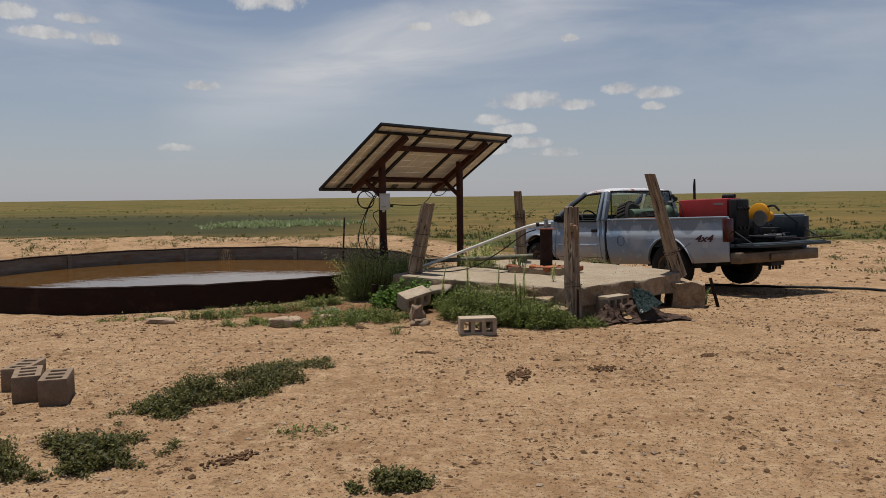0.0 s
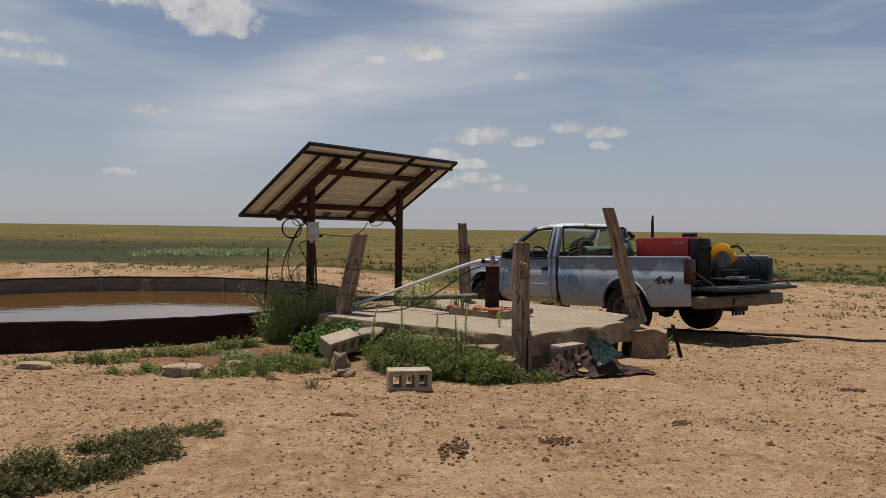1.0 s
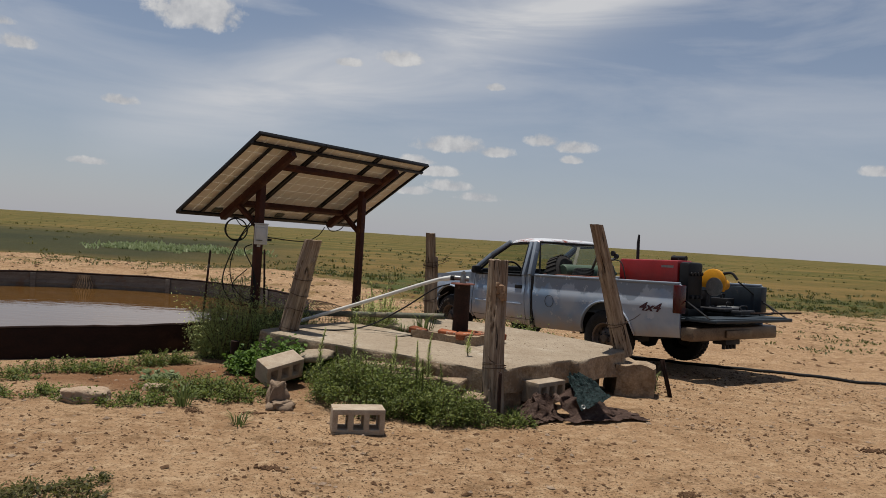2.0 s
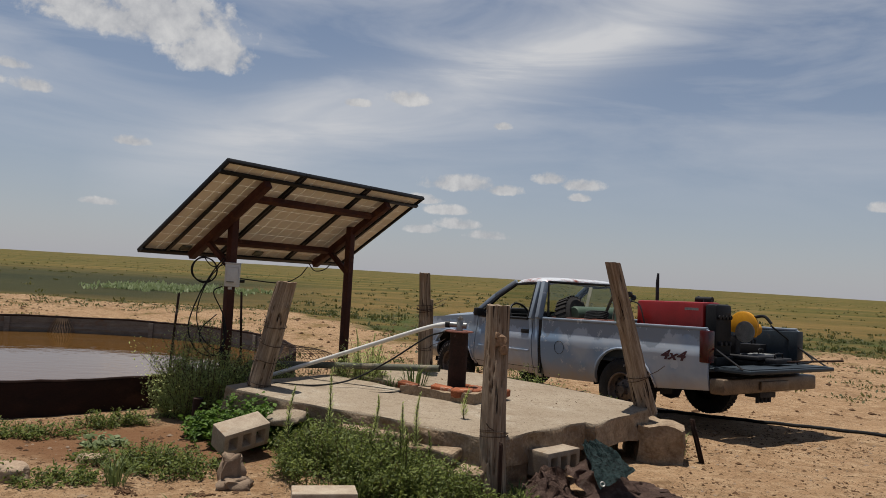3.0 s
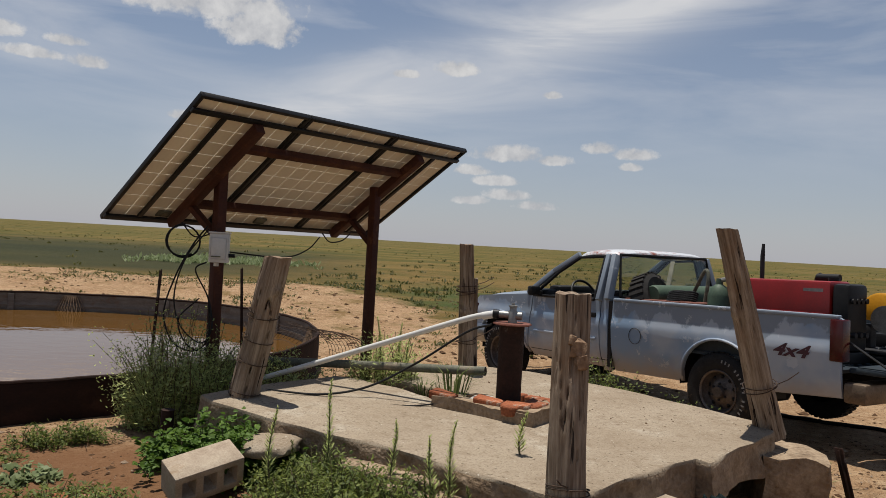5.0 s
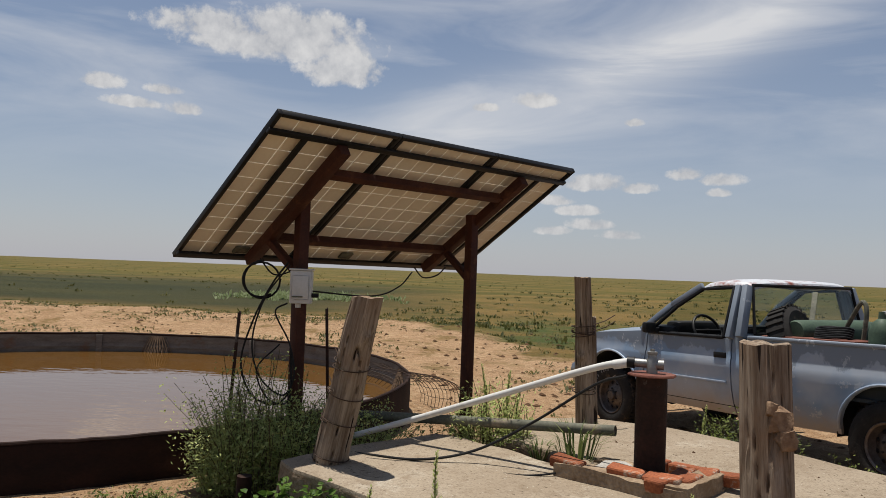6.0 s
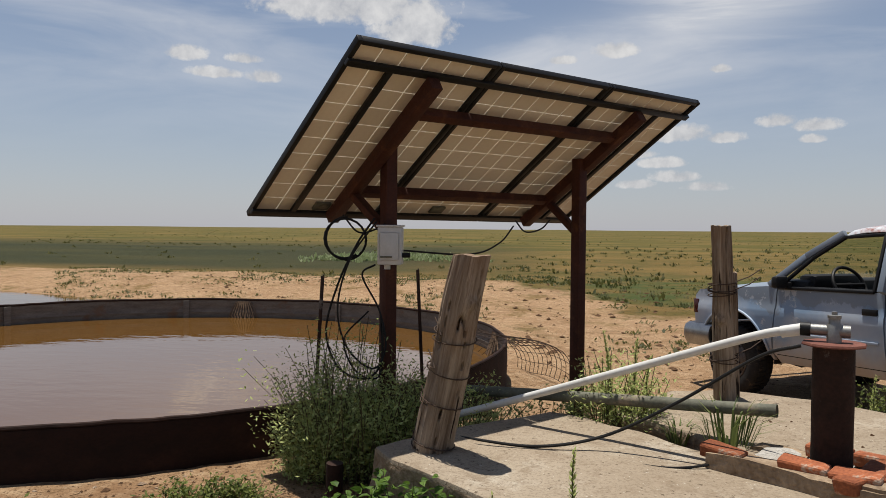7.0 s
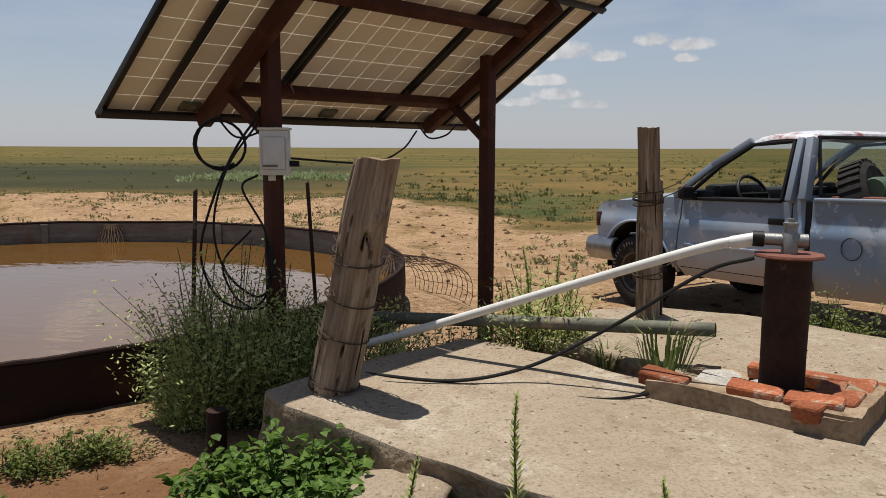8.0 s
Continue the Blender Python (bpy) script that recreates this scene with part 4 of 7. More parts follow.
build_post("fence_post", (1.175, 12.47, 0.40), (1.125, 12.40, 1.24), 0.042, 0.04, 19.4, "short thin cedar stake wired to a taller post", (), 0.3)


def build_stake(base, top, label, w=0.035, group="steel stakes"):
    t = thing("steel_stake", pose(*base), label, "stake", group)
    d = Vector(top) - Vector(base)
    b = bar(bmesh.new(), (0, 0, -0.15), d, w, 0.008, (1, 0.2, 0), 0.001)
    part("flange", b, M_RUST, t)
    part("web", bar(bmesh.new(), Vector((0, -0.016, -0.15)), d + Vector((0, -0.016, -0.01)), 0.008, 0.026, (1, 0.2, 0), 0.001), M_RUST, t)
    return t


build_stake((-1.75, 12.60, -0.5), (-1.672, 12.66, 1.15), "dark steel fence stake standing inside the tank rim")
build_stake((-1.00, 13.2, -0.5), (-1.103, 13.235, 1.18), "dark steel fence stake standing inside the tank rim")
build_stake((1.60, 9.06, -0.05), (1.59, 9.07, 0.42), "short rusty steel stake against a wooden post", 0.05)
build_stake((3.69, 10.77, -0.08), (3.55, 10.84, 0.34), "short leaning rusty steel stake", 0.08)


# ---- well head ----
def build_well():
    t = thing("well_pad", Matrix(), "low concrete and red brick curb round the well", "curb")
    A, B, C, D = Vector((0.88, 11.02, 0)), Vector((1.52, 10.58, 0)), Vector((1.84, 11.02, 0)), Vector((1.20, 11.48, 0))
    zs = 0.40
    wid = 0.12
    def run(a, b, name, h, s):
        d = (b - a).normalized()
        nrm = Vector((-d.y, d.x, 0))
        pts = [a, b, b + nrm * wid, a + nrm * wid]
        bm = prism(bmesh.new(), ragged([p[:2] for p in pts], 0.05, 0.018, s), zs - 0.03, lambda x, y: zs + h + 0.02 * noise.noise(Vector((x * 9, y * 9, s))))
        part(name, bm, M_CONC_EDGE, t)
    run(A, B, "curb", 0.085, 1.0)
    run(B, C, "curb", 0.10, 2.0)
    run(C, D, "curb", 0.03, 3.0)
    inner = [(A + (C - A) * 0.08)[:2], (B + (D - B) * 0.1)[:2], (C + (A - C) * 0.08)[:2], (D + (B - D) * 0.1)[:2]]
    bm = bmesh.new()
    n = 22
    g = [[None] * n for _ in range(n)]
    for i in range(n):
        for j in range(n):
            u, v = i / (n - 1), j / (n - 1)
            p = (Vector(inner[0]) * (1 - u) + Vector(inner[1]) * u) * (1 - v) + (Vector(inner[3]) * (1 - u) + Vector(inner[2]) * u) * v
            g[i][j] = bm.verts.new((p.x, p.y, zs + 0.03 + 0.03 * noise.noise(Vector((p.x * 8, p.y * 8, 0)))))
    for i in range(n - 1):
        for j in range(n - 1):
            bm.faces.new((g[i][j], g[i + 1][j], g[i + 1][j + 1], g[i][j + 1]))
    part("mortar_bed", bm, M_MORTAR, t, "crumbled white mortar")
    me = bpy.data.meshes.new("brick")
    b = new_box((-0.1, -0.048, -0.032), (0.1, 0.048, 0.032), 0.012)
    roughen(b, 0.009, 22, 3)
    b.to_mesh(me)
    b.free()
    me.materials.append(M_BRICK)
    rnd = random.Random(5)
    def row(a, b, k0, count, h, off):
        d = (b - a).normalized()
        nrm = Vector((-d.y, d.x, 0))
        ang = math.degrees(math.atan2(d.y, d.x))
        for k in range(count):
            p = a + d * (k0 + k * 0.212) + nrm * off
            o = new("brick", me)
            o.parent = t
            o.matrix_local = pose(p.x, p.y, zs + h + rnd.uniform(-0.01, 0.01), rnd.uniform(-5, 5), rnd.uniform(-5, 5), ang + rnd.uniform(-6, 6))
    row(A, B, 0.40, 2, 0.085, 0.09)
    row(A, B, 0.05, 1, 0.07, 0.06)
    row(B, C, 0.19, 2, 0.085, 0.085)
    row(B, C, 0.06, 2, 0.075, 0.16)
    row(C, D, 0.02, 3, 0.07, 0.05)
    w = thing("well_casing", pose(1.395, 10.98, 0.40), "rusty steel well casing with a flat cap plate", "well")
    part("casing", lathe(bmesh.new(), [(0.086, 0), (0.084, 0.2), (0.086, 0.42), (0.084, 0.60), (0, 0.60)], 28), M_RUST, w)
    cp = bmesh.new()
    lathe(cp, [(0, 0.603), (0.13, 0.603), (0.132, 0.608), (0.128, 0.616), (0, 0.616)], 10)
    part("cap_plate", cp, M_CAP, w, smooth=20)
    f = part("fitting", lathe(bmesh.new(), [(0.03, 0.616), (0.032, 0.69), (0.024, 0.70), (0.024, 0.72), (0.028, 0.722), (0.028, 0.735), (0.012, 0.737), (0.012, 0.75), (0, 0.75)], 16), M_GALV, w, "galvanised pipe fitting")
    part("elbow", tube(bmesh.new(), [(0.02, 0.0, 0.665), (-0.06, 0.02, 0.668), (-0.11, 0.03, 0.668)], 0.024, 12), M_GALV, w)
    part("collar", tube(bmesh.new(), [(-0.09, 0.026, 0.668), (-0.13, 0.036, 0.668)], 0.031, 12), M_BLACK, w)
    part("collar", tube(bmesh.new(), [(0.01, 0, 0.665), (0.062, -0.01, 0.665)], 0.028, 12), M_GALV, w)


build_well()


def build_pipes():
    t = thing("pvc_pipe", Matrix(), "long white plastic water pipe sloping from the well", "pipe")
    part("pipe", tube(bmesh.new(), curve_pts([(1.275, 11.02, 1.062), (1.10, 11.09, 1.02), (0.55, 11.32, 0.80), (-0.05, 11.56, 0.56), (-0.62, 11.79, 0.34)], 10), 0.0205, 14), M_PVC, t)
    part("coupling", tube(bmesh.new(), [(1.29, 11.015, 1.069), (1.195, 11.055, 1.045)], 0.027, 14), M_PVC, t)
    t = thing("steel_pipe", Matrix(), "old grey-green steel pipe lying across the slab", "pipe")
    part("pipe", tube(bmesh.new(), [(1.25, 11.42, 0.605), (0.4, 11.75, 0.545), (-0.75, 12.18, 0.46)], 0.033, 16, False), M_GREYPIPE, t)
    # black plug just inside the mouth, drawn for the pipe's dark interior
    part("bore_shade", tube(bmesh.new(), [(1.245, 11.422, 0.605), (1.0, 11.52, 0.587)], 0.029, 16), M_BLACK, t)
    t = thing("pump_cable", Matrix(), "black pump cable from the well cap across the slab", "cable")
    part("cable", tube(bmesh.new(), curve_pts([(1.255, 10.95, 1.0), (1.09, 11.02, 0.93), (0.75, 11.12, 0.68), (0.42, 11.16, 0.49), (0.1, 11.12, 0.425), (-0.25, 11.2, 0.415), (-0.5, 11.4, 0.38)], 10), 0.008, 8), M_CABLE, t)
    part("cable", tube(bmesh.new(), curve_pts([(1.0, 11.05, 0.44), (0.7, 10.98, 0.41), (0.3, 11.1, 0.408), (-0.2, 11.12, 0.408), (-0.45, 11.3, 0.39)], 10), 0.006, 6), M_CABLE, t)
    t = thing("rusty_drain_pipe", pose(-1.0, 11.18, 0), "short rusty upright pipe beside the slab", "pipe")
    part("pipe", tube(bmesh.new(), [(0, 0, -0.1), (0.01, -0.01, 0.24)], 0.045, 14), M_RUST, t)
    t = thing("ground_hose", Matrix(), "black hose lying on the sand behind the truck", "hose")
    pts = [(x, y, ground_z(x, y) + 0.02) for x, y in [tuple(p[:2]) for p in curve_pts([(4.3, 14.6, 0), (5.2, 13.9, 0), (6.2, 13.25, 0), (7.4, 12.6, 0), (9.5, 11.6, 0), (12.5, 10.8, 0)], 10)]]
    part("hose", tube(bmesh.new(), pts, 0.022, 8), M_CABLE, t)


build_pipes()


# ---- pickup truck; local x to its right, y forward, z up from the ground, origin under the left rear wheel ----
WB, REAR = 3.38, -0.06
LEFT, RIGHT = -0.12, 1.81
MID = (LEFT + RIGHT) / 2


def inset(w):
    """How far the body side lies in from its widest line."""
    pts = [(0.40, 0.10), (0.52, 0.045), (0.66, 0.015), (0.86, 0.0), (0.93, 0.004), (0.96, 0.016), (1.10, 0.022), (1.22, 0.035), (1.32, 0.055)]
    for (a, p), (b, q) in zip(pts, pts[1:]):
        if w <= b:
            return p + (q - p) * max(0, (w - a)) / (b - a)
    return pts[-1][1]


def arch(u0, w0, r, a0, a1, n=16):
    return [(u0 + r * math.cos(radians(a0 + (a1 - a0) * k / n)), w0 + r * math.sin(radians(a0 + (a1 - a0) * k / n))) for k in range(n + 1)]


def side_panel(outline, side, thick=0.03, extra=0.0):
    """A body panel from its outline (forward, up), bowed by inset(), on the left (-1) or right (1) side."""
    bm = bmesh.new()
    vs = [bm.verts.new((0, u, w)) for u, w in outline]
    bm.faces.new(vs)
    for w in (0.46, 0.52, 0.6, 0.66, 0.76, 0.86, 0.93, 0.96, 1.03, 1.10, 1.16, 1.22, 1.27):
        g = bm.faces[:] + bm.edges[:] + bm.verts[:]
        bmesh.ops.bisect_plane(bm, geom=g, plane_co=(0, 0, w), plane_no=(0, 0, 1), dist=1e-5)
    r = bmesh.ops.extrude_face_region(bm, geom=bm.faces[:])
    inner = {v for v in r["geom"] if isinstance(v, bmesh.types.BMVert)}
    x = LEFT if side < 0 else RIGHT
    for v in bm.verts:
        v.co.x = x - side * (inset(v.co.z) + extra + (thick if v in inner else 0))
    bmesh.ops.recalc_face_normals(bm, faces=bm.faces)
    for f in bm.faces:
        f.smooth = True
    return bm


def loft(sections):
    """Skins rows of points laid one behind another."""
    bm = bmesh.new()
    rows = [[bm.verts.new(p) for p in s] for s in sections]
    for a, b in zip(rows, rows[1:]):
        for k in range(len(a) - 1):
            bm.faces.new((a[k], a[k + 1], b[k + 1], b[k])).smooth = True
    return bm


def thicken(bm, d):
    bmesh.ops.recalc_face_normals(bm, faces=bm.faces)
    bmesh.ops.solidify(bm, geom=bm.faces[:], thickness=d)
    for f in bm.faces:
        f.smooth = True
    return bm


def wheel_meshes():
    prof = [(0.20, -0.10), (0.235, -0.122), (0.30, -0.128), (0.345, -0.118), (0.364, -0.10), (0.370, -0.06), (0.370, 0.06), (0.364, 0.10), (0.345, 0.118), (0.30, 0.128), (0.235, 0.122), (0.20, 0.10)]
    ty = lathe(bmesh.new(), prof, 48)
    for k in range(40):
        a = k * math.tau / 40
        for s in (-1, 1):
            box(ty, (-0.018, -0.016, s * 0.045 - 0.04), (0.008, 0.016, s * 0.045 + 0.04), 0, Matrix.Rotation(a + s * 0.04, 4, "Z") @ pose(0.371, 0, 0, 12 * s))
    rim = lathe(bmesh.new(), [(0.205, 0.10), (0.212, 0.112), (0.205, 0.118), (0.19, 0.105), (0.185, 0.06), (0.165, 0.035), (0.12, 0.055), (0.095, 0.075), (0.06, 0.078), (0.058, 0.10), (0.05, 0.115), (0, 0.115)], 36)
    # flat black disc on the closed rim, painted as a hole's shade
    slot = lathe(bmesh.new(), [(0.0, 0.0), (0.017, 0.0), (0.019, -0.004)], 10)
    nut = lathe(bmesh.new(), [(0.011, 0.0), (0.011, 0.025), (0, 0.027)], 6)
    letter = new_box((-0.015, -0.007, 0), (0.015, 0.007, 0.0015))
    return ty, rim, slot, nut, letter


def build_truck():
    ground_tilt = -2.0
    t = thing("pickup_truck", pose(3.60, 13.24, -0.11, ground_tilt, 0, 33.9), "old silver-blue four-wheel-drive pickup with peeling paint and lowered tailgate", "truck")
    # bed sides, doors, fenders
    for s in (-1, 1):
        bed = [(-1.25, 0.50), (-0.54, 0.45)] + arch(REAR, 0.39, 0.47, 172, 8) + [(0.42, 0.40), (1.36, 0.38), (1.36, 1.165), (-1.22, 1.165), (-1.25, 1.15)]
        b = part("bed_side", side_panel(bed, s), M_PAINT, t)
        lip = bmesh.new()
        tube(lip, [((LEFT if s < 0 else RIGHT) - s * (inset(w) - 0.012), u, w) for u, w in arch(REAR, 0.39, 0.478, 172, 8, 24)], 0.013, 8)
        part("arch_lip", lip, M_PAINT, b)
        part("bed_rail", new_box(((LEFT if s < 0 else RIGHT) - s * 0.045 - 0.035, -1.22, 1.15), ((LEFT if s < 0 else RIGHT) - s * 0.045 + 0.035, 1.35, 1.185), 0.012), M_PAINT, b)
        inner = new_box(((LEFT + 0.07) if s < 0 else RIGHT - 0.11, -1.22, 0.72), ((LEFT + 0.11) if s < 0 else RIGHT - 0.07, 1.3, 1.145), 0.01)
        part("bed_inner_wall", inner, M_BLUEBOX, b)
        lo = [(1.42, 0.37), (1.535, 0.36), (1.535, 1.20), (1.42, 1.20)]
        part("cab_corner", side_panel(lo, s), M_PAINT, t)
        door = [(1.55, 0.40), (2.78, 0.40), (2.84, 0.50), (2.76, 0.90), (2.74, 1.15), (1.55, 1.145)]
        d = part("door", side_panel(door, s), M_PAINT, t)
        x0 = LEFT if s < 0 else RIGHT
        part("door_handle", new_box((x0 - s * 0.01 - 0.012, 1.61, 0.95), (x0 - s * 0.01 + 0.012, 1.76, 1.005), 0.006), M_BLACK, d, "black door handle")
        mi = bmesh.new()
        box(mi, (x0 + 0.01 if s > 0 else x0 - 0.17, 2.56, 1.15), (x0 + 0.17 if s > 0 else x0 - 0.01, 2.64, 1.27), 0.028)
        box(mi, (x0 - 0.03, 2.56, 1.14), (x0 + 0.03, 2.68, 1.21), 0.012)
        part("wing_mirror", mi, M_BLACK, d, "black wing mirror")
        part("side_strip", new_box((x0 - s * 0.0 - 0.006, 1.6, 0.70), (x0 - s * 0.0 + 0.006, 2.7, 0.725), 0.003), M_PAINT, d)
        fender = [(2.85, 0.42), (2.87, 0.42)] + arch(WB, 0.40, 0.50, 175, 8) + [(3.94, 0.50), (3.97, 0.62), (3.97, 1.02), (3.90, 1.09), (2.755, 1.17), (2.775, 0.90), (2.855, 0.52)]
        f = part("fender", side_panel(fender, s), M_PAINT, t)
        lip = bmesh.new()
        tube(lip, [((LEFT if s < 0 else RIGHT) - s * (inset(w) - 0.012), u, w) for u, w in arch(WB, 0.40, 0.508, 172, 8, 24)], 0.013, 8)
        part("arch_lip", lip, M_PAINT, f)
        # door window frame and pillars
        top = 0.20
        def px(w):
            k = (w - 1.19) / 0.60
            return x0 - s * (0.04 + top * k)
        def pil(name, pts, w, h, mat=M_PAINT):
            b2 = bmesh.new()
            for a, q in zip(pts, pts[1:]):
                bar(b2, (px(a[1]), a[0], a[1]), (px(q[1]), q[0], q[1]), w, h, (1, 0, 0), 0.008)
            part(name, b2, mat, t)
        pil("a_pillar", [(2.86, 1.17), (2.48, 1.46), (2.10, 1.675)], 0.06, 0.05)
        pil("window_surround", [(2.74, 1.15), (2.40, 1.44), (2.08, 1.635), (1.66, 1.65), (1.65, 1.15), (2.74, 1.15)], 0.03, 0.04, M_BLACK)
        pil("b_pillar", [(1.55, 1.14), (1.57, 1.66)], 0.06, 0.13)
        pil("corner_pillar", [(1.44, 1.16), (1.50, 1.67)], 0.07, 0.09)
        g = bmesh.new()
        vs = [g.verts.new((px(w) + s * 0.004, u, w)) for u, w in ((2.72, 1.15), (2.38, 1.44), (2.07, 1.645), (1.67, 1.655), (1.66, 1.15))]
        g.faces.new(vs)
        if s > 0:
            pane = part("side_window", thicken(g, 0.004), M_GLASS, d, "clear side window")
            pane.visible_shadow = False
        else:
            g.free()
        # black strip that stands in for the shade of the open gap
        part("seam", new_box((x0 - s * 0.03 - 0.012, 1.365, 0.42), (x0 - s * 0.03 + 0.012, 1.415, 1.15), 0.0), M_BLACK, t, "black strip in place of the shade between cab and bed")
        tl = bmesh.new()
        box(tl, (x0 - s * 0.06 - 0.07, -1.275, 0.80), (x0 - s * 0.06 + 0.05 if s < 0 else x0 - s * 0.06 + 0.07, -1.16, 1.15), 0.012)
        part("tail_light", tl, M_TAIL if s < 0 else M_BLUEBOX, t, "dark red tail light" if s < 0 else "dark blue tail light")
    # roof, hood, glass
    rows = []
    for u, w, half in ((2.13, 1.705, 0.70), (2.06, 1.73, 0.72), (1.88, 1.748, 0.735), (1.70, 1.75, 0.735), (1.55, 1.738, 0.725), (1.48, 1.71, 0.715), (1.46, 1.67, 0.72)):
        rows.append([(MID + (half + 0.035) * math.sin(k), u, w - 0.075 * (1 - math.cos(k)) ** 1.9) for k in [(-1 + i / 8) * 1.5708 for i in range(17)]])
    part("roof", thicken(loft(rows), 0.02), M_ROOFPAINT, t, "pale roof with rust patches")
    rows = []
    for u, w in ((2.74, 1.235), (2.9, 1.228), (3.25, 1.198), (3.6, 1.16), (3.85, 1.12), (3.96, 1.07), (4.0, 0.99)):
        rows.append([(MID + 0.93 * q, u - 0.05 * abs(q) ** 3, w - 0.028 * q * q - 0.05 * max(0, abs(q) - 0.9) * 10) for q in [-1 + i / 8 for i in range(17)]])
    part("hood", thicken(loft(rows), 0.02), M_PAINT, t)
    g = loft([[(MID + 0.80 * q, 2.88 - 0.06 * q * q, 1.205) for q in (-1, -0.5, 0, 0.5, 1)], [(MID + 0.68 * q, 2.13 - 0.05 * q * q, 1.705) for q in (-1, -0.5, 0, 0.5, 1)]])
    w1 = part("windshield", thicken(g, 0.005), M_GLASS, t, "clear windshield")
    w1.visible_shadow = False
    g = loft([[(MID + 0.78 * q, 1.40, 1.215) for q in (-1, 0, 1)], [(MID + 0.70 * q, 1.475, 1.665) for q in (-1, 0, 1)]])
    w2 = part("rear_window", thicken(g, 0.005), M_GLASS, t, "tinted rear window")
    w2.visible_shadow = False
    fr = bmesh.new()
    tube(fr, [(MID + 0.80 * a, 1.39 + 0.075 * b, 1.20 + 0.475 * b) for a, b in ((-1, 0), (1, 0), (0.92, 1), (-0.92, 1), (-1, 0))], 0.018, 6)
    part("window_seal", fr, M_BLACK, t)
    part("cab_back", new_box((LEFT + 0.05, 1.425, 0.4), (RIGHT - 0.05, 1.45, 1.20), 0.01), M_PAINT, t)
    # interior
    part("cab_floor", new_box((LEFT + 0.06, 1.42, 0.48), (RIGHT - 0.06, 2.8, 0.54)), M_BLACK, t)
    part("firewall", new_box((LEFT + 0.06, 2.79, 0.5), (RIGHT - 0.06, 2.83, 1.15)), M_BLACK, t)
    for x in (LEFT + 0.075, RIGHT - 0.115):
        part("door_lining", new_box((x, 1.58, 0.5), (x + 0.04, 2.7, 1.17), 0.015), M_BLACK, t, "black inner door lining")
    hl = loft([[(MID + 0.68 * q, u, w - 0.03 * q * q) for q in [-1 + i / 4 for i in range(9)]] for u, w in ((2.06, 1.69), (1.8, 1.71), (1.52, 1.695))])
    part("headliner", thicken(hl, 0.015), M_BLACK, t, "dark headliner under the roof")
    dash = bmesh.new()
    box(dash, (LEFT + 0.08, 2.42, 0.92), (RIGHT - 0.08, 2.82, 1.235), 0.06)
    box(dash, (LEFT + 0.15, 2.40, 1.12), (LEFT + 0.75, 2.62, 1.285), 0.05)
    part("dashboard", dash, M_BLACK, t, "dark dusty dashboard")
    seat = bmesh.new()
    box(seat, (LEFT + 0.1, 1.62, 0.62), (RIGHT - 0.1, 2.15, 0.88), 0.06)
    box(seat, (LEFT + 0.1, 1.46, 0.75), (RIGHT - 0.1, 1.62, 1.26), 0.05)
    part("bench_seat", seat, M_SEAT, t, "dark cloth bench seat")
    sw = bmesh.new()
    ring = [pose(0.33, 2.28, 1.185, 62) @ Vector((0.19 * math.cos(a), 0.19 * math.sin(a), 0)) for a in [k * math.tau / 24 for k in range(25)]]
    tube(sw, ring, 0.016, 8)
    bar(sw, pose(0.33, 2.28, 1.185, 62) @ Vector((-0.18, 0, 0)), pose(0.33, 2.28, 1.185, 62) @ Vector((0.18, 0, 0)), 0.04, 0.02, (0, 1, 1))
    tube(sw, [pose(0.33, 2.28, 1.185, 62) @ Vector((0, 0, -0.25)), pose(0.33, 2.28, 1.185, 62) @ Vector((0, 0, 0.01))], 0.03, 8)
    part("steering_wheel", sw, M_BLACK, t, "black steering wheel")
    # front end
    part("grille", new_box((LEFT + 0.2, 3.95, 0.72), (RIGHT - 0.2, 4.02, 1.02), 0.02), M_BLACK, t, "black grille")
    for x in (LEFT + 0.06, RIGHT - 0.26):
        part("headlight", new_box((x, 3.93, 0.80), (x + 0.2, 4.025, 1.0), 0.015), M_CHROME, t)
    for x, sx in ((LEFT + 0.0, -1), (RIGHT - 0.06, 1)):
        part("marker_light", new_box((x, 3.91, 0.82), (x + 0.06, 3.99, 0.98), 0.01), M_TAIL, t)
    fb = loft([[(MID + 0.985 * (1 if q > 0 else -1) * min(1, abs(q) * 1.18) * (1 + b), 4.20 + b - 0.05 * abs(q) ** 2 - 0.46 * max(0, abs(q) - 0.82) / 0.18, w) for q in [-1 + i / 12 for i in range(25)]] for w, b in ((0.46, -0.02), (0.50, 0.0), (0.55, 0.012), (0.62, 0.012), (0.68, 0.0), (0.71, -0.03))])
    part("front_bumper", thicken(fb, 0.03), M_CHROME, t, "dull chrome front bumper")
    part("bumper_bar", new_box((LEFT + 0.05, 3.85, 0.50), (RIGHT - 0.05, 4.0, 0.70), 0.02), M_DARKSTEEL, t)
    # bed
    bf = bmesh.new()
    box(bf, (LEFT + 0.05, -1.22, 0.70), (RIGHT - 0.05, 1.32, 0.73))
    for k in range(13):
        x = LEFT + 0.15 + k * 0.135
        box(bf, (x, -1.1, 0.732), (x + 0.06, 1.3, 0.745), 0.003)
    part("bed_floor", bf, M_BLUEBOX, t)
    part("bed_front", new_box((LEFT + 0.05, 1.29, 0.72), (RIGHT - 0.05, 1.33, 1.16), 0.01), M_PAINT, t)
    tg = bmesh.new()
    box(tg, (LEFT + 0.10, -1.72, 0.71), (RIGHT - 0.10, -1.27, 0.755), 0.012)
    box(tg, (LEFT + 0.16, -1.68, 0.756), (RIGHT - 0.16, -1.31, 0.766), 0.006)
    part("tailgate", tg, M_BLUEBOX, t, "lowered dented tailgate")
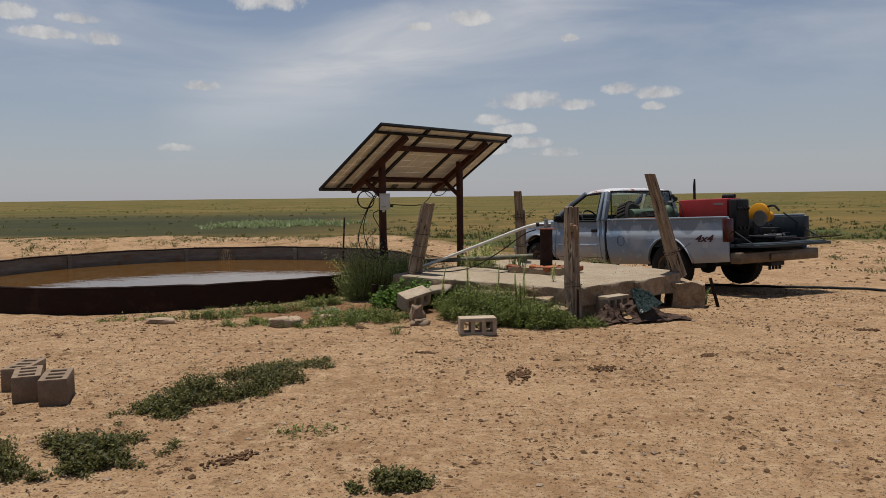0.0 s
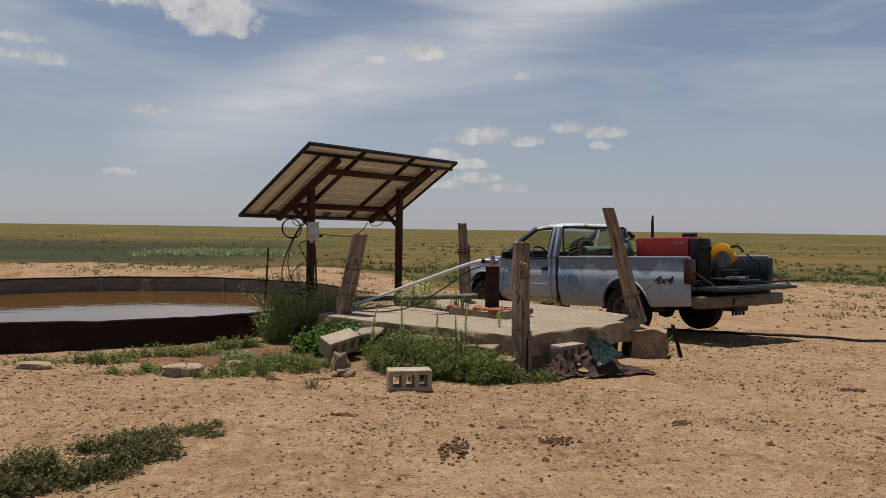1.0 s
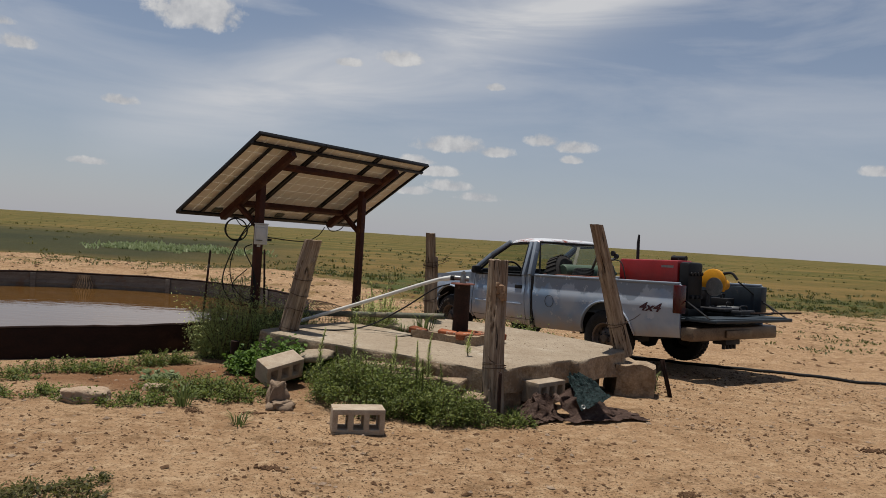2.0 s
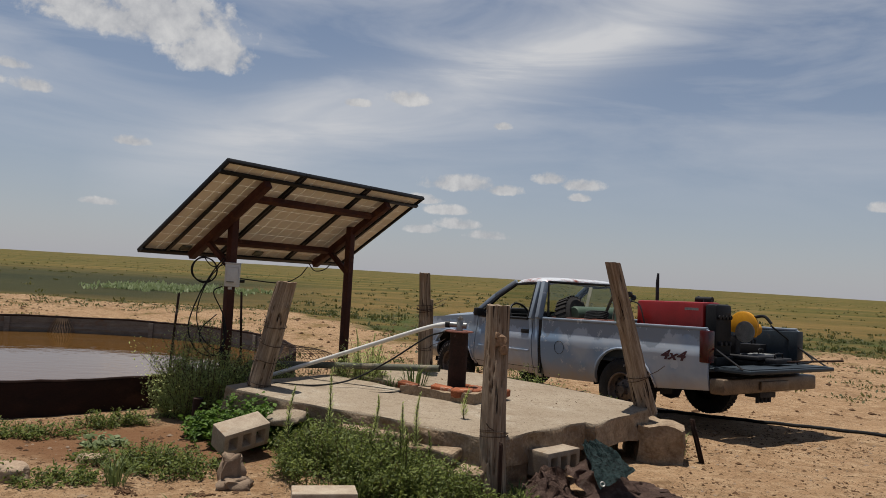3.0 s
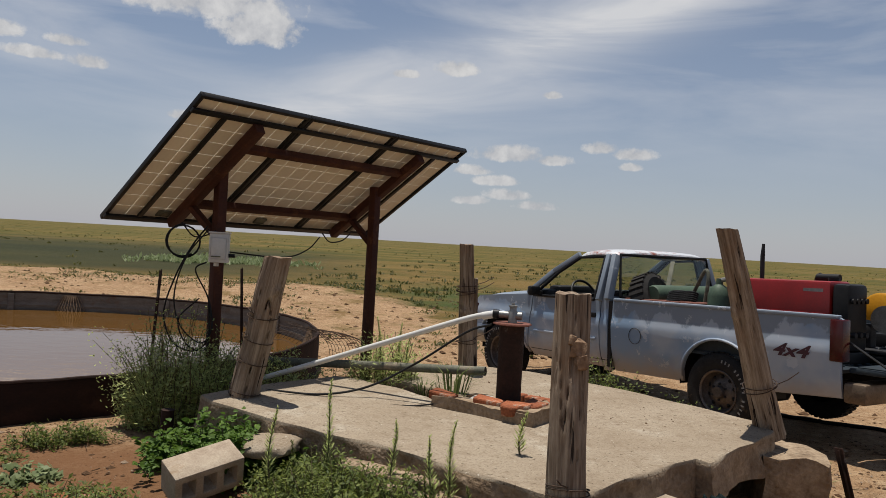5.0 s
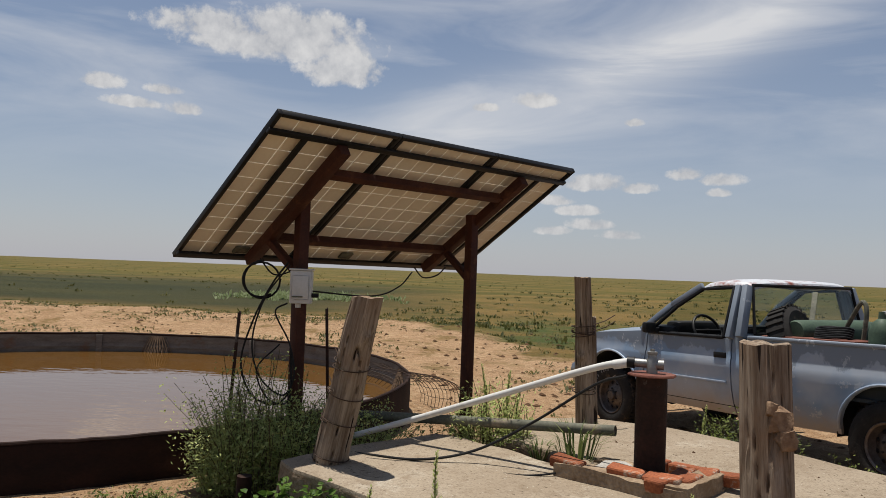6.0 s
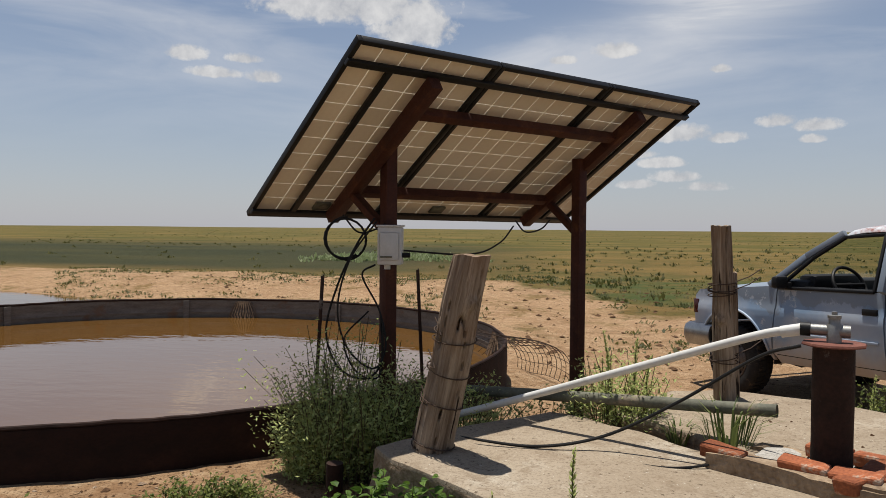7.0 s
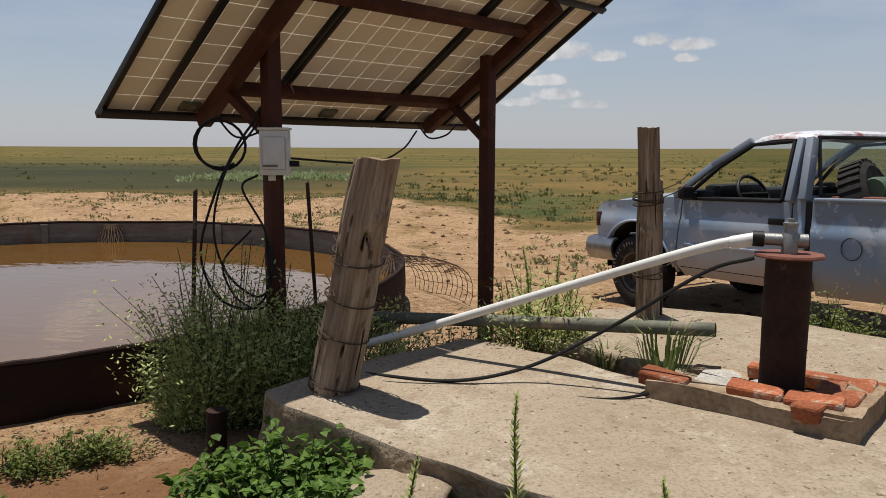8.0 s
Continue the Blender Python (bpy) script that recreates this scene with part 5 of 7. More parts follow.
    for x in (LEFT + 0.11, RIGHT - 0.11):
        part("tailgate_strap", tube(bmesh.new(), [(x, -1.2, 1.0), (x, -1.62, 0.76)], 0.010, 6), M_DARKSTEEL, t)
    rb = bmesh.new()
    box(rb, (LEFT + 0.02, -1.46, 0.47), (RIGHT - 0.02, -1.27, 0.64), 0.025)
    box(rb, (MID - 0.28, -1.49, 0.50), (MID + 0.28, -1.461, 0.60), 0.01)
    part("rear_bumper", rb, M_BUMPER, t, "dusty dented rear bumper, mirrored sand tinting its colour tan")
    hb = bmesh.new()
    box(hb, (MID - 0.16, -1.40, 0.40), (MID + 0.16, -1.2, 0.50), 0.01)
    for k in range(4):
        lathe(hb, [(0.0, 0.34), (0.022, 0.34), (0.022, 0.40), (0.0, 0.40)], 10, pose(MID - 0.12 + k * 0.08, -1.34, 0))
    part("tow_hitch", hb, M_DARKSTEEL, t)
    # chassis
    for x in (0.36, 1.25):
        part("frame_rail", new_box((x, -1.2, 0.46), (x + 0.08, 3.9, 0.60), 0.01), M_DARKSTEEL, t)
    for u in (REAR, WB):
        part("axle", tube(bmesh.new(), [(0.08, u, 0.37), (1.61, u, 0.37)], 0.05, 10), M_DARKSTEEL, t)
        part("differential", lathe(bmesh.new(), [(0, -0.15), (0.1, -0.12), (0.15, 0), (0.1, 0.12), (0, 0.15)], 14, pose(0.85, u, 0.37)), M_DARKSTEEL, t)
    for u0 in (REAR, WB):
        for x in (LEFT + 0.09, RIGHT - 0.09 - 0.22):
            wl_ = bmesh.new()
            rr = [[(x, u, w) for u, w in arch(u0, 0.42, 0.52, 185, -5, 18)], [(x + 0.22, u, w) for u, w in arch(u0, 0.42, 0.52, 185, -5, 18)]]
            part("wheel_well", thicken(loft(rr), 0.008), M_BLACK, t)
    part("exhaust", tube(bmesh.new(), curve_pts([(1.4, 1.2, 0.45), (1.45, -0.4, 0.48), (1.5, -0.75, 0.5), (1.72, -0.95, 0.46)], 8), 0.03, 10), M_RUST, t)
    # wheels
    meshes = None
    for x, u, rz in ((0.0, REAR, 180), (1.69, REAR, 0), (0.0, WB, 180), (1.69, WB, 0)):
        w = new("wheel")
        w.parent = t
        w.matrix_local = pose(x, u, 0.37) @ Matrix.Rotation(radians(rz), 4, "Z") @ Matrix.Rotation(radians(90), 4, "Y") @ Matrix.Rotation(radians(37 * u + 20 * x), 4, "Z")
        if meshes is None:
            ty, rim, slot, nut, letter = wheel_meshes()
            small = []
            for nm, bmx, mt in (("rim_slot_shade", slot, M_BLACK), ("lug_nut", nut, M_DARKSTEEL), ("tyre_letter", letter, M_WHITE_TXT)):
                me = bpy.data.meshes.new(nm)
                bmx.to_mesh(me)
                bmx.free()
                me.materials.append(mt)
                small.append(me)
            meshes = []
            for nm, bmx, mt in (("tyre", ty, M_TREAD), ("rim", rim, M_RIM)):
                o = link_mesh(nm, bmx, mt, 40)
                o.parent = w
                meshes.append((nm, o.data))
        else:
            for nm, me in meshes:
                new(nm, me).parent = w
        places = [(0, k * 36, pose(0.146, 0, 0.0525, 0, 20, 0)) for k in range(10)] + [(1, k * 60, pose(0.078, 0, 0.07)) for k in range(6)]
        places += [(2, 60 + k * 8, pose(0.30, 0, 0.1285)) for k in range(15) if k not in (4, 11)]
        for kind, turn, at in places:
            o = new(("rim_slot_shade", "lug_nut", "tyre_letter")[kind], small[kind])
            o.parent = w
            o.matrix_local = Matrix.Rotation(radians(turn), 4, "Z") @ at
    # fuel door and decal
    ring = [(LEFT + 0.0 - 0.003, 1.0 + 0.085 * math.cos(a), 0.80 + 0.085 * math.sin(a)) for a in [k * math.tau / 28 for k in range(29)]]
    part("fuel_door", tube(bmesh.new(), ring, 0.0035, 5), M_BLACK, t, "round fuel door outline")
    crv = bpy.data.curves.new("decal", "FONT")
    crv.body, crv.size, crv.shear, crv.offset, crv.extrude = "4x4", 0.21, 0.35, 0.006, 0.001
    dec = new("decal", crv)
    dec.parent = t
    crv.materials.append(M_DECAL)
    dec.matrix_local = pose(LEFT - 0.002, -0.63, 0.80, 90, 0, -90) @ Matrix.Diagonal((1.05, 0.72, 1, 1))
    tagged(dec, "dark red 4x4 lettering")
    return t


TRUCK = build_truck()
TM = TRUCK.matrix_world.copy()


# ---- load in the truck bed ----
def build_welder():
    t = thing("engine_welder", TM @ pose(0.30, -1.17, 0.745), "red engine-driven welding machine with black ends in the truck bed", "welder")
    part("base", new_box((0, 0.08, 0.0), (0.34, 1.24, 0.10), 0.01), M_BLACK, t)
    part("hood", new_box((0.0, 0.265, 0.10), (0.34, 1.24, 0.72), 0.03), M_RED, t, "red sheet metal hood")
    part("hood_rib", new_box((-0.006, 0.3, 0.40), (-0.0005, 1.2, 0.43), 0.002), M_RED, t)
    part("control_panel", new_box((0.01, 0.10, 0.10), (0.33, 0.26, 0.70), 0.04), M_BLACK, t, "black control panel end")
    for k in range(4):
        part("knob", tube(bmesh.new(), [(0.06 + 0.07 * k, 0.10, 0.55), (0.06 + 0.07 * k, 0.075, 0.55)], 0.025, 10), M_BLACK, t)
    for k in range(3):
        part("terminal", tube(bmesh.new(), [(0.07 + 0.09 * k, 0.10, 0.25), (0.07 + 0.09 * k, 0.06, 0.25)], 0.025, 10), M_DARKSTEEL, t)
    part("exhaust_stack", tube(bmesh.new(), [(0.30, 1.16, 0.70), (0.30, 1.16, 0.95), (0.31, 1.16, 1.07)], [0.022, 0.022, 0.014], 10), M_DARKSTEEL, t)
    part("lifting_eye", tube(bmesh.new(), [(0.31 + 0.0 * k, 0.55 + 0.05 * math.cos(k * 0.52), 0.695 + 0.09 * math.sin(k * 0.52)) for k in range(7)], 0.012, 6), M_DARKSTEEL, t)
    part("fuel_cap", tube(bmesh.new(), [(0.2, 0.35, 0.695), (0.2, 0.35, 0.75)], 0.05, 12), M_BLACK, t)
    part("air_cleaner", tube(bmesh.new(), [(0.28, 0.34, 0.75), (0.28, 0.56, 0.75)], 0.035, 12), M_BLACK, t)
    part("label_bar", new_box((-0.004, 0.33, 0.62), (-0.0005, 0.52, 0.65)), M_WHITE_TXT, t, "pale lettering bar")
    part("label_bar", new_box((-0.004, 0.85, 0.18), (-0.0005, 1.18, 0.22)), M_WHITE_TXT, t, "pale lettering bar")


build_welder()


def build_load():
    t = thing("gas_cylinder", TM @ pose(0.45, 1.02, 1.235), "green steel gas cylinder lying across the truck bed", "gas cylinder", "cylinders in the truck")
    prof = [(0, 0), (0.10, 0.0), (0.115, 0.03), (0.115, 1.0), (0.10, 1.09), (0.05, 1.14), (0.03, 1.15), (0.03, 1.20), (0, 1.20)]
    b = lathe(bmesh.new(), prof, 24)
    b.transform(Matrix.Rotation(radians(90), 4, "Y") @ pose(0, 0, -0.3))
    part("cylinder", b, M_GREENCYL, t)
    t = thing("gas_cylinder", TM @ pose(0.16, 0.16, 0.85), "green steel gas cylinder standing in the truck bed with brass regulator", "gas cylinder", "cylinders in the truck")
    part("cylinder", lathe(bmesh.new(), [(0, -0.1), (0.10, -0.1), (0.11, -0.06), (0.11, 0.42), (0.09, 0.50), (0.035, 0.54), (0.03, 0.60), (0, 0.60)], 20), M_GREENCYL, t)
    part("regulator", tube(bmesh.new(), [(0, 0, 0.58), (0.02, -0.10, 0.60)], 0.022, 8), M_GALV, t)
    for k, (dx, dz) in enumerate(((0.03, 0.68), (0.10, 0.64))):
        part("gauge", tube(bmesh.new(), [(dx, -0.08, dz), (dx - 0.03, -0.08, dz)], 0.036, 14), M_DARKSTEEL, t)
    part("hose", tube(bmesh.new(), curve_pts([(0.02, -0.1, 0.6), (0.0, -0.25, 0.55), (-0.03, -0.35, 0.35), (0.0, -0.4, 0.1)], 8), 0.008, 6), M_CABLE, t)
    t = thing("spare_tyre", TM @ pose(0.34, 1.16, 1.12, 70, 0, 15), "worn spare tyre leaning in the truck bed", "tyre")
    tb = lathe(bmesh.new(), [(0.2, -0.09), (0.3, -0.11), (0.35, -0.08), (0.36, 0), (0.35, 0.08), (0.3, 0.11), (0.2, 0.09)], 36)
    for k in range(30):
        box(tb, (0.345, -0.02, -0.085), (0.372, 0.02, 0.085), 0, Matrix.Rotation(k * math.tau / 30, 4, "Z"))
    part("tread", tb, M_TREAD, t)
    t = thing("toolbox", TM @ pose(0.0, 0.85, 0.745), "red steel toolbox in the truck bed", "toolbox")
    part("box", new_box((0.0, -0.55, 0.0), (0.34, 0.42, 0.40), 0.012), M_CAP, t)
    part("lid", new_box((-0.004, -0.555, 0.402), (0.344, 0.425, 0.45), 0.012), M_CAP, t)
    t = thing("coiled_hose", TM @ pose(0.15, 0.62, 1.205), "coiled grey welding lead on the bed rail", "hose")
    for k in range(5):
        ring = [(0.10 * math.cos(a) + 0.02 * k, 0.17 * math.sin(a) + 0.01 * k, 0.02 * k + 0.012 * math.sin(2 * a)) for a in [q * math.tau / 20 for q in range(21)]]
        part("loop", tube(bmesh.new(), ring, 0.012, 6), M_CABLE, t)
    t = thing("bent_bar", TM @ pose(0.25, 1.0, 1.2), "bent grey steel bar and angle iron in the truck bed", "metal scrap")
    part("angle_iron", bar(bmesh.new(), (0.15, 0.05, 0.0), (0.45, 0.22, 0.42), 0.05, 0.012), M_GREYPIPE, t)
    part("bent_pipe", tube(bmesh.new(), curve_pts([(0.0, -0.6, 0.0), (0.02, -0.62, 0.25), (0.05, -0.55, 0.32), (0.2, -0.3, 0.1)], 8), 0.02, 8), M_GREYPIPE, t)
    t = thing("cutoff_saw", TM @ pose(0.86, -1.08, 0.825), "yellow and black chop saw standing at the tailgate", "saw")
    part("base_plate", new_box((-0.2, -0.3, 0.0), (0.2, 0.25, 0.04), 0.01), M_DARKSTEEL, t)
    part("pivot", new_box((-0.05, 0.08, 0.04), (0.05, 0.18, 0.26), 0.01), M_DARKSTEEL, t)
    g = lathe(bmesh.new(), [(0, -0.035), (0.17, -0.035), (0.19, -0.02), (0.19, 0.02), (0.17, 0.035), (0, 0.035)], 28)
    for v in list(g.verts):
        if v.co.y < -0.08:
            v.co.y = -0.08
    g.transform(pose(-0.02, 0.0, 0.36) @ Matrix.Rotation(radians(90), 4, "Y") @ Matrix.Rotation(radians(100), 4, "Z"))
    part("blade_guard", g, M_YELLOW, t, "yellow blade guard")
    part("blade", lathe(bmesh.new(), [(0, -0.003), (0.125, -0.003), (0.125, 0.003), (0, 0.003)], 28, pose(-0.07, -0.05, 0.31) @ Matrix.Rotation(radians(90), 4, "Y")), M_GALV, t)
    part("motor", tube(bmesh.new(), [(0.02, -0.02, 0.34), (0.22, -0.02, 0.34)], 0.075, 16), M_YELLOW, t)
    part("handle", tube(bmesh.new(), curve_pts([(0.0, -0.1, 0.48), (0.0, -0.25, 0.50), (0.0, -0.34, 0.42)], 8), 0.018, 8), M_BLACK, t)
    for x, y, z, s, m, lab in ((0.86, -1.08, 0.0, (0.19, 0.22, 0.065), M_BLACK, "flat black tool case under the saw"), (1.18, -1.10, 0.0, (0.13, 0.12, 0.12), M_GALV, "grey metal tool case on the tailgate"),
                                (1.42, -0.85, 0.0, (0.1, 0.13, 0.22), M_BLACK, "black plastic can in the truck bed"), (1.02, -1.42, 0.032, (0.22, 0.07, 0.06), M_DARKSTEEL, "dark steel tool on the tailgate")):
        t = thing("tool_case", TM @ pose(x, y, 0.755 + z, 0, 0, 8), lab, "tool case")
        part("case", new_box((-s[0], -s[1], 0), (s[0], s[1], s[2]), 0.015), m, t)
        part("grip", tube(bmesh.new(), curve_pts([(-s[0] * 0.5, 0, s[2]), (-s[0] * 0.4, 0, s[2] + 0.05), (s[0] * 0.4, 0, s[2] + 0.05), (s[0] * 0.5, 0, s[2])], 6), 0.010, 6), M_BLACK, t)
    t = thing("steel_rod", TM @ pose(1.2, -1.45, 0.795), "long rusty steel rod sticking out over the tailgate", "rod")
    part("rod", tube(bmesh.new(), [(-0.2, 0.0, 0.012), (0.75, -0.25, 0.03)], 0.012, 8), M_RUST, t)
    t = thing("air_hose", TM @ pose(0, 0, 0), "black hose hanging over the tailgate", "hose")
    part("hose", tube(bmesh.new(), curve_pts([(1.55, -1.0, 1.21), (1.72, -1.2, 1.0), (1.75, -1.4, 0.85), (1.5, -1.55, 0.81), (1.1, -1.6, 0.80)], 8), 0.012, 6), M_CABLE, t)


build_load()


# ---- loose blocks, bricks, stones, tarp ----
def block_mesh():
    """A concrete block 390 x 190 x 190 mm with three cores through its height (local z)."""
    L, W, H, wall, web = 0.195, 0.095, 0.095, 0.040, 0.042
    bm = bmesh.new()
    xs = [-L, -L + wall]
    cw = (2 * L - 2 * wall - 2 * web) / 3
    for k in range(3):
        a = -L + wall + k * (cw + web)
        xs += [a, a + cw] if k else [a + cw]
    xs = sorted(set(round(v, 5) for v in xs + [L]))
    ys = [-W, -W + wall, W - wall, W]
    cores = [(-L + wall + k * (cw + web), -L + wall + k * (cw + web) + cw) for k in range(3)]
    solid = set()
    for i in range(len(xs) - 1):
        for j in range(3):
            mx = (xs[i] + xs[i + 1]) / 2
            if not (j == 1 and any(a < mx < b for a, b in cores)):
                solid.add((i, j))
    V = {}
    def v(i, j, k):
        if (i, j, k) not in V:
            V[(i, j, k)] = bm.verts.new((xs[i], ys[j], (-H, H)[k]))
        return V[(i, j, k)]
    for i, j in solid:
        bm.faces.new((v(i, j, 1), v(i + 1, j, 1), v(i + 1, j + 1, 1), v(i, j + 1, 1)))
        bm.faces.new((v(i, j, 0), v(i, j + 1, 0), v(i + 1, j + 1, 0), v(i + 1, j, 0)))
        for di, dj, a, b in ((-1, 0, (i, j + 1), (i, j)), (1, 0, (i + 1, j), (i + 1, j + 1)), (0, -1, (i, j), (i + 1, j)), (0, 1, (i + 1, j + 1), (i, j + 1))):
            if (i + di, j + dj) not in solid:
                bm.faces.new((v(*a, 0), v(*b, 0), v(*b, 1), v(*a, 1)))
    bmesh.ops.recalc_face_normals(bm, faces=bm.faces)
    es = [e for e in bm.edges if len(e.link_faces) == 2 and e.calc_face_angle(0) > 0.8]
    bmesh.ops.bevel(bm, geom=es, offset=0.005, segments=2, affect="EDGES", profile=0.5)
    return bm


blk_brown = link_mesh("concrete_block", block_mesh(), M_BLOCK_BROWN, 40)
tagged(blk_brown, "concrete block browned for shade, standing with open cores upward", "concrete block", "loose concrete blocks")
blk_brown.matrix_world = pose(-2.84, 5.97, ground_z(-2.84, 5.97) + 0.09, 0, 0, 118)
for m in (pose(-2.58, 5.90, ground_z(-2.58, 5.9) + 0.09, 0, 0, 112), pose(-3.10, 6.34, ground_z(-3.1, 6.34) + 0.09, 0, 0, 100)):
    copy_thing(blk_brown, m)
blk = link_mesh("concrete_block", block_mesh(), M_BLOCK, 40)
tagged(blk, "pale concrete block lying on its side on the sand", "concrete block", "loose concrete blocks")
blk.matrix_world = pose(0.475, 8.62, ground_z(0.475, 8.62) + 0.093, 90, 0, 10)
for m, lab in ((pose(-0.32, 9.94, 0.20, 110, -10, 42), "tilted broken concrete block leaning against the slab"),
               (pose(2.08, 9.70, ground_z(2.1, 9.7) + 0.15, 90, 0, 42), "concrete block half under the slab beside a tarp")):
    tagged(copy_thing(blk, m), lab)


def build_stone(name, x, y, z, s, rz, seed, mat, label, category, amp=0.16, tilt=(0, 0)):
    o = link_mesh(name, rock_mesh(*s, seed, amp, 3), mat, 60)
    o.matrix_world = pose(x, y, z, tilt[0], tilt[1], rz)
    return tagged(o, label, category)


build_stone("broken_brick", -0.22, 9.22, ground_z(-0.2, 9.2) + 0.10, (0.075, 0.06, 0.12), 15, 2.0, M_BLOCK_BROWN, "broken piece of concrete block standing upright", "rubble", 0.30)
build_stone("broken_brick", -0.18, 9.17, ground_z(-0.2, 9.2) + 0.03, (0.10, 0.08, 0.045), 15, 5.0, M_BLOCK_BROWN, "flat broken piece of concrete block", "rubble", 0.30)
build_stone("flat_stone", -1.74, 9.12, ground_z(-1.7, 9.1) + 0.05, (0.21, 0.10, 0.065), 8, 3.0, M_SAND_ROCK, "flat pale reddish stone slab on the sand", "stone")
build_stone("flat_stone", -3.40, 9.6, ground_z(-3.4, 9.6) + 0.03, (0.17, 0.08, 0.04), 0, 7.0, M_SAND_ROCK, "flat pale stone near the tank", "stone")
build_stone("flat_stone", -0.06, 10.30, 0.27, (0.22, 0.15, 0.05), -36, 8.0, M_CONC, "flat broken concrete piece beside the slab", "rubble", 0.1, (8, -6))
build_stone("flat_stone", -1.35, 9.75, ground_z(-1.3, 9.7) + 0.02, (0.12, 0.07, 0.04), 20, 9.0, M_SAND_ROCK, "small pale stone in the weeds", "stone")
build_stone("flat_stone", 1.15, 8.95, ground_z(1.1, 8.9) + 0.01, (0.09, 0.06, 0.03), 20, 10.0, M_SAND_ROCK, "small pale stone on the sand", "stone")
build_stone("flat_stone", -1.05, 10.0, ground_z(-1.0, 10.0) + 0.01, (0.20, 0.06, 0.025), 25, 11.0, M_BRICK, "half-buried red brick piece in the soil", "rubble")


def build_tarp():
    def sheet(cx, cy, w, h, seed, high, rz, peak):
        bm = bmesh.new()
        n = 44
        g = [[None] * n for _ in range(n)]
        for i in range(n):
            for j in range(n):
                u, v = i / (n - 1) * 2 - 1, j / (n - 1) * 2 - 1
                edge = 1 + 0.18 * noise.noise(Vector((u * 2, v * 2, seed)))
                p = Vector((u * w * edge, v * h * edge, 0))
                q = Matrix.Rotation(radians(rz), 3, "Z") @ p
                x, y = cx + q.x, cy + q.y
                f = 1 - smooth01(math.hypot(u - peak[0], v - peak[1]), 0.0, 1.45)
                z = ground_z(x, y) + 0.015 + high * f
                fold = abs(noise.noise(Vector((u * 2.3 + seed, v * 2.3, 0)))) * 0.10 + abs(noise.noise(Vector((u * 5, v * 5 + seed, 2)))) * 0.022
                z += fold * (0.35 + f)
                x += 0.04 * noise.noise(Vector((u * 4, v * 4, seed + 5)))
                y += 0.04 * noise.noise(Vector((u * 4, v * 4, seed + 8)))
                g[i][j] = bm.verts.new((x, y, z))
        for i in range(n - 1):
            for j in range(n - 1):
                bm.faces.new((g[i][j], g[i + 1][j], g[i + 1][j + 1], g[i][j + 1])).smooth = True
        bmesh.ops.solidify(bm, geom=bm.faces[:], thickness=0.004)
        return bm
    t = thing("tarp", Matrix(), "crumpled brown and green tarp thrown against the slab", "tarp")
    part("brown_side", sheet(2.52, 9.42, 0.40, 0.20, 1.0, 0.16, 22, (-0.6, 0.5)), M_TARP_B, t, "dusty brown folds")
    part("brown_side", sheet(1.94, 9.28, 0.20, 0.17, 4.0, 0.12, 30, (0.3, 0.3)), M_TARP_B, t, "dusty brown folds")
    # green corner hanging from the block down over the brown folds
    A, B, C, D = Vector((2.25, 9.58, 0.335)), Vector((2.38, 9.60, 0.360)), Vector((2.58, 9.28, 0.225)), Vector((2.30, 9.14, 0.115))
    bm, n = bmesh.new(), 40
    g = []
    for i in range(n):
        row = []
        for j in range(n):
            u, v = i / (n - 1), j / (n - 1)
            p = A.lerp(B, u).lerp(D.lerp(C, u), v)
            p += Vector((0.01, -0.35, 0.9)) * (0.045 * abs(noise.noise(Vector((u * 3.0, v * 1.2, 5.0)))) + 0.03 * noise.noise(Vector((u * 6, v * 4, 9.0))) + 0.012 * noise.noise(Vector((u * 16, v * 16, 2.0))))
            p.x += 0.02 * noise.noise(Vector((0.0, v * 5, 1.0))) + 0.015 * noise.noise(Vector((u * 5, v * 6, 3.0)))
            row.append(bm.verts.new(p))
        g.append(row)
    for i in range(n - 1):
        for j in range(n - 1):
            bm.faces.new((g[i][j], g[i + 1][j], g[i + 1][j + 1], g[i][j + 1])).smooth = True
    bmesh.ops.solidify(bm, geom=bm.faces[:], thickness=0.004)
    part("green_side", bm, M_TARP_G, t, "dark green printed side")
    part("eyelet", lathe(bmesh.new(), [(0.010, 0), (0.016, 0.003), (0.02, 0)], 14, pose(2.315, 9.15, 0.155, 60)), M_GALV, t)


build_tarp()


# ---- plants ----
def quads_mesh(name, quads, mat):
    me = bpy.data.meshes.new(name)
    verts, faces = [], []
    for q in quads:
        k = len(verts)
        verts.extend(q)
        faces.append(tuple(range(k, k + len(q))))
    me.from_pydata(verts, [], faces)
    me.materials.append(mat)
    return new(name, me)


def leaf(p, d, side, length, width):
    """A folded-diamond leaf from p along d."""
    m = p + d * length * 0.5
    return (tuple(p), tuple(m + side * width * 0.5 - Vector((0, 0, length * 0.06))), tuple(p + d * length), tuple(m - side * width * 0.5 + Vector((0, 0, length * 0.03))))


def rand_dir(rnd, up=0.3):
    a = rnd.uniform(0, math.tau)
    z = rnd.uniform(-0.3, 1.0) * up + rnd.uniform(0, 0.25)
    return Vector((math.cos(a), math.sin(a), z)).normalized()


def stem_quads(pts, r):
    out = []
    for a, b in zip(pts, pts[1:]):
        for s in (Vector((r, 0, 0)), Vector((0, r, 0))):
            out.append((tuple(a - s), tuple(a + s), tuple(b + s * 0.8), tuple(b - s * 0.8)))
    return out


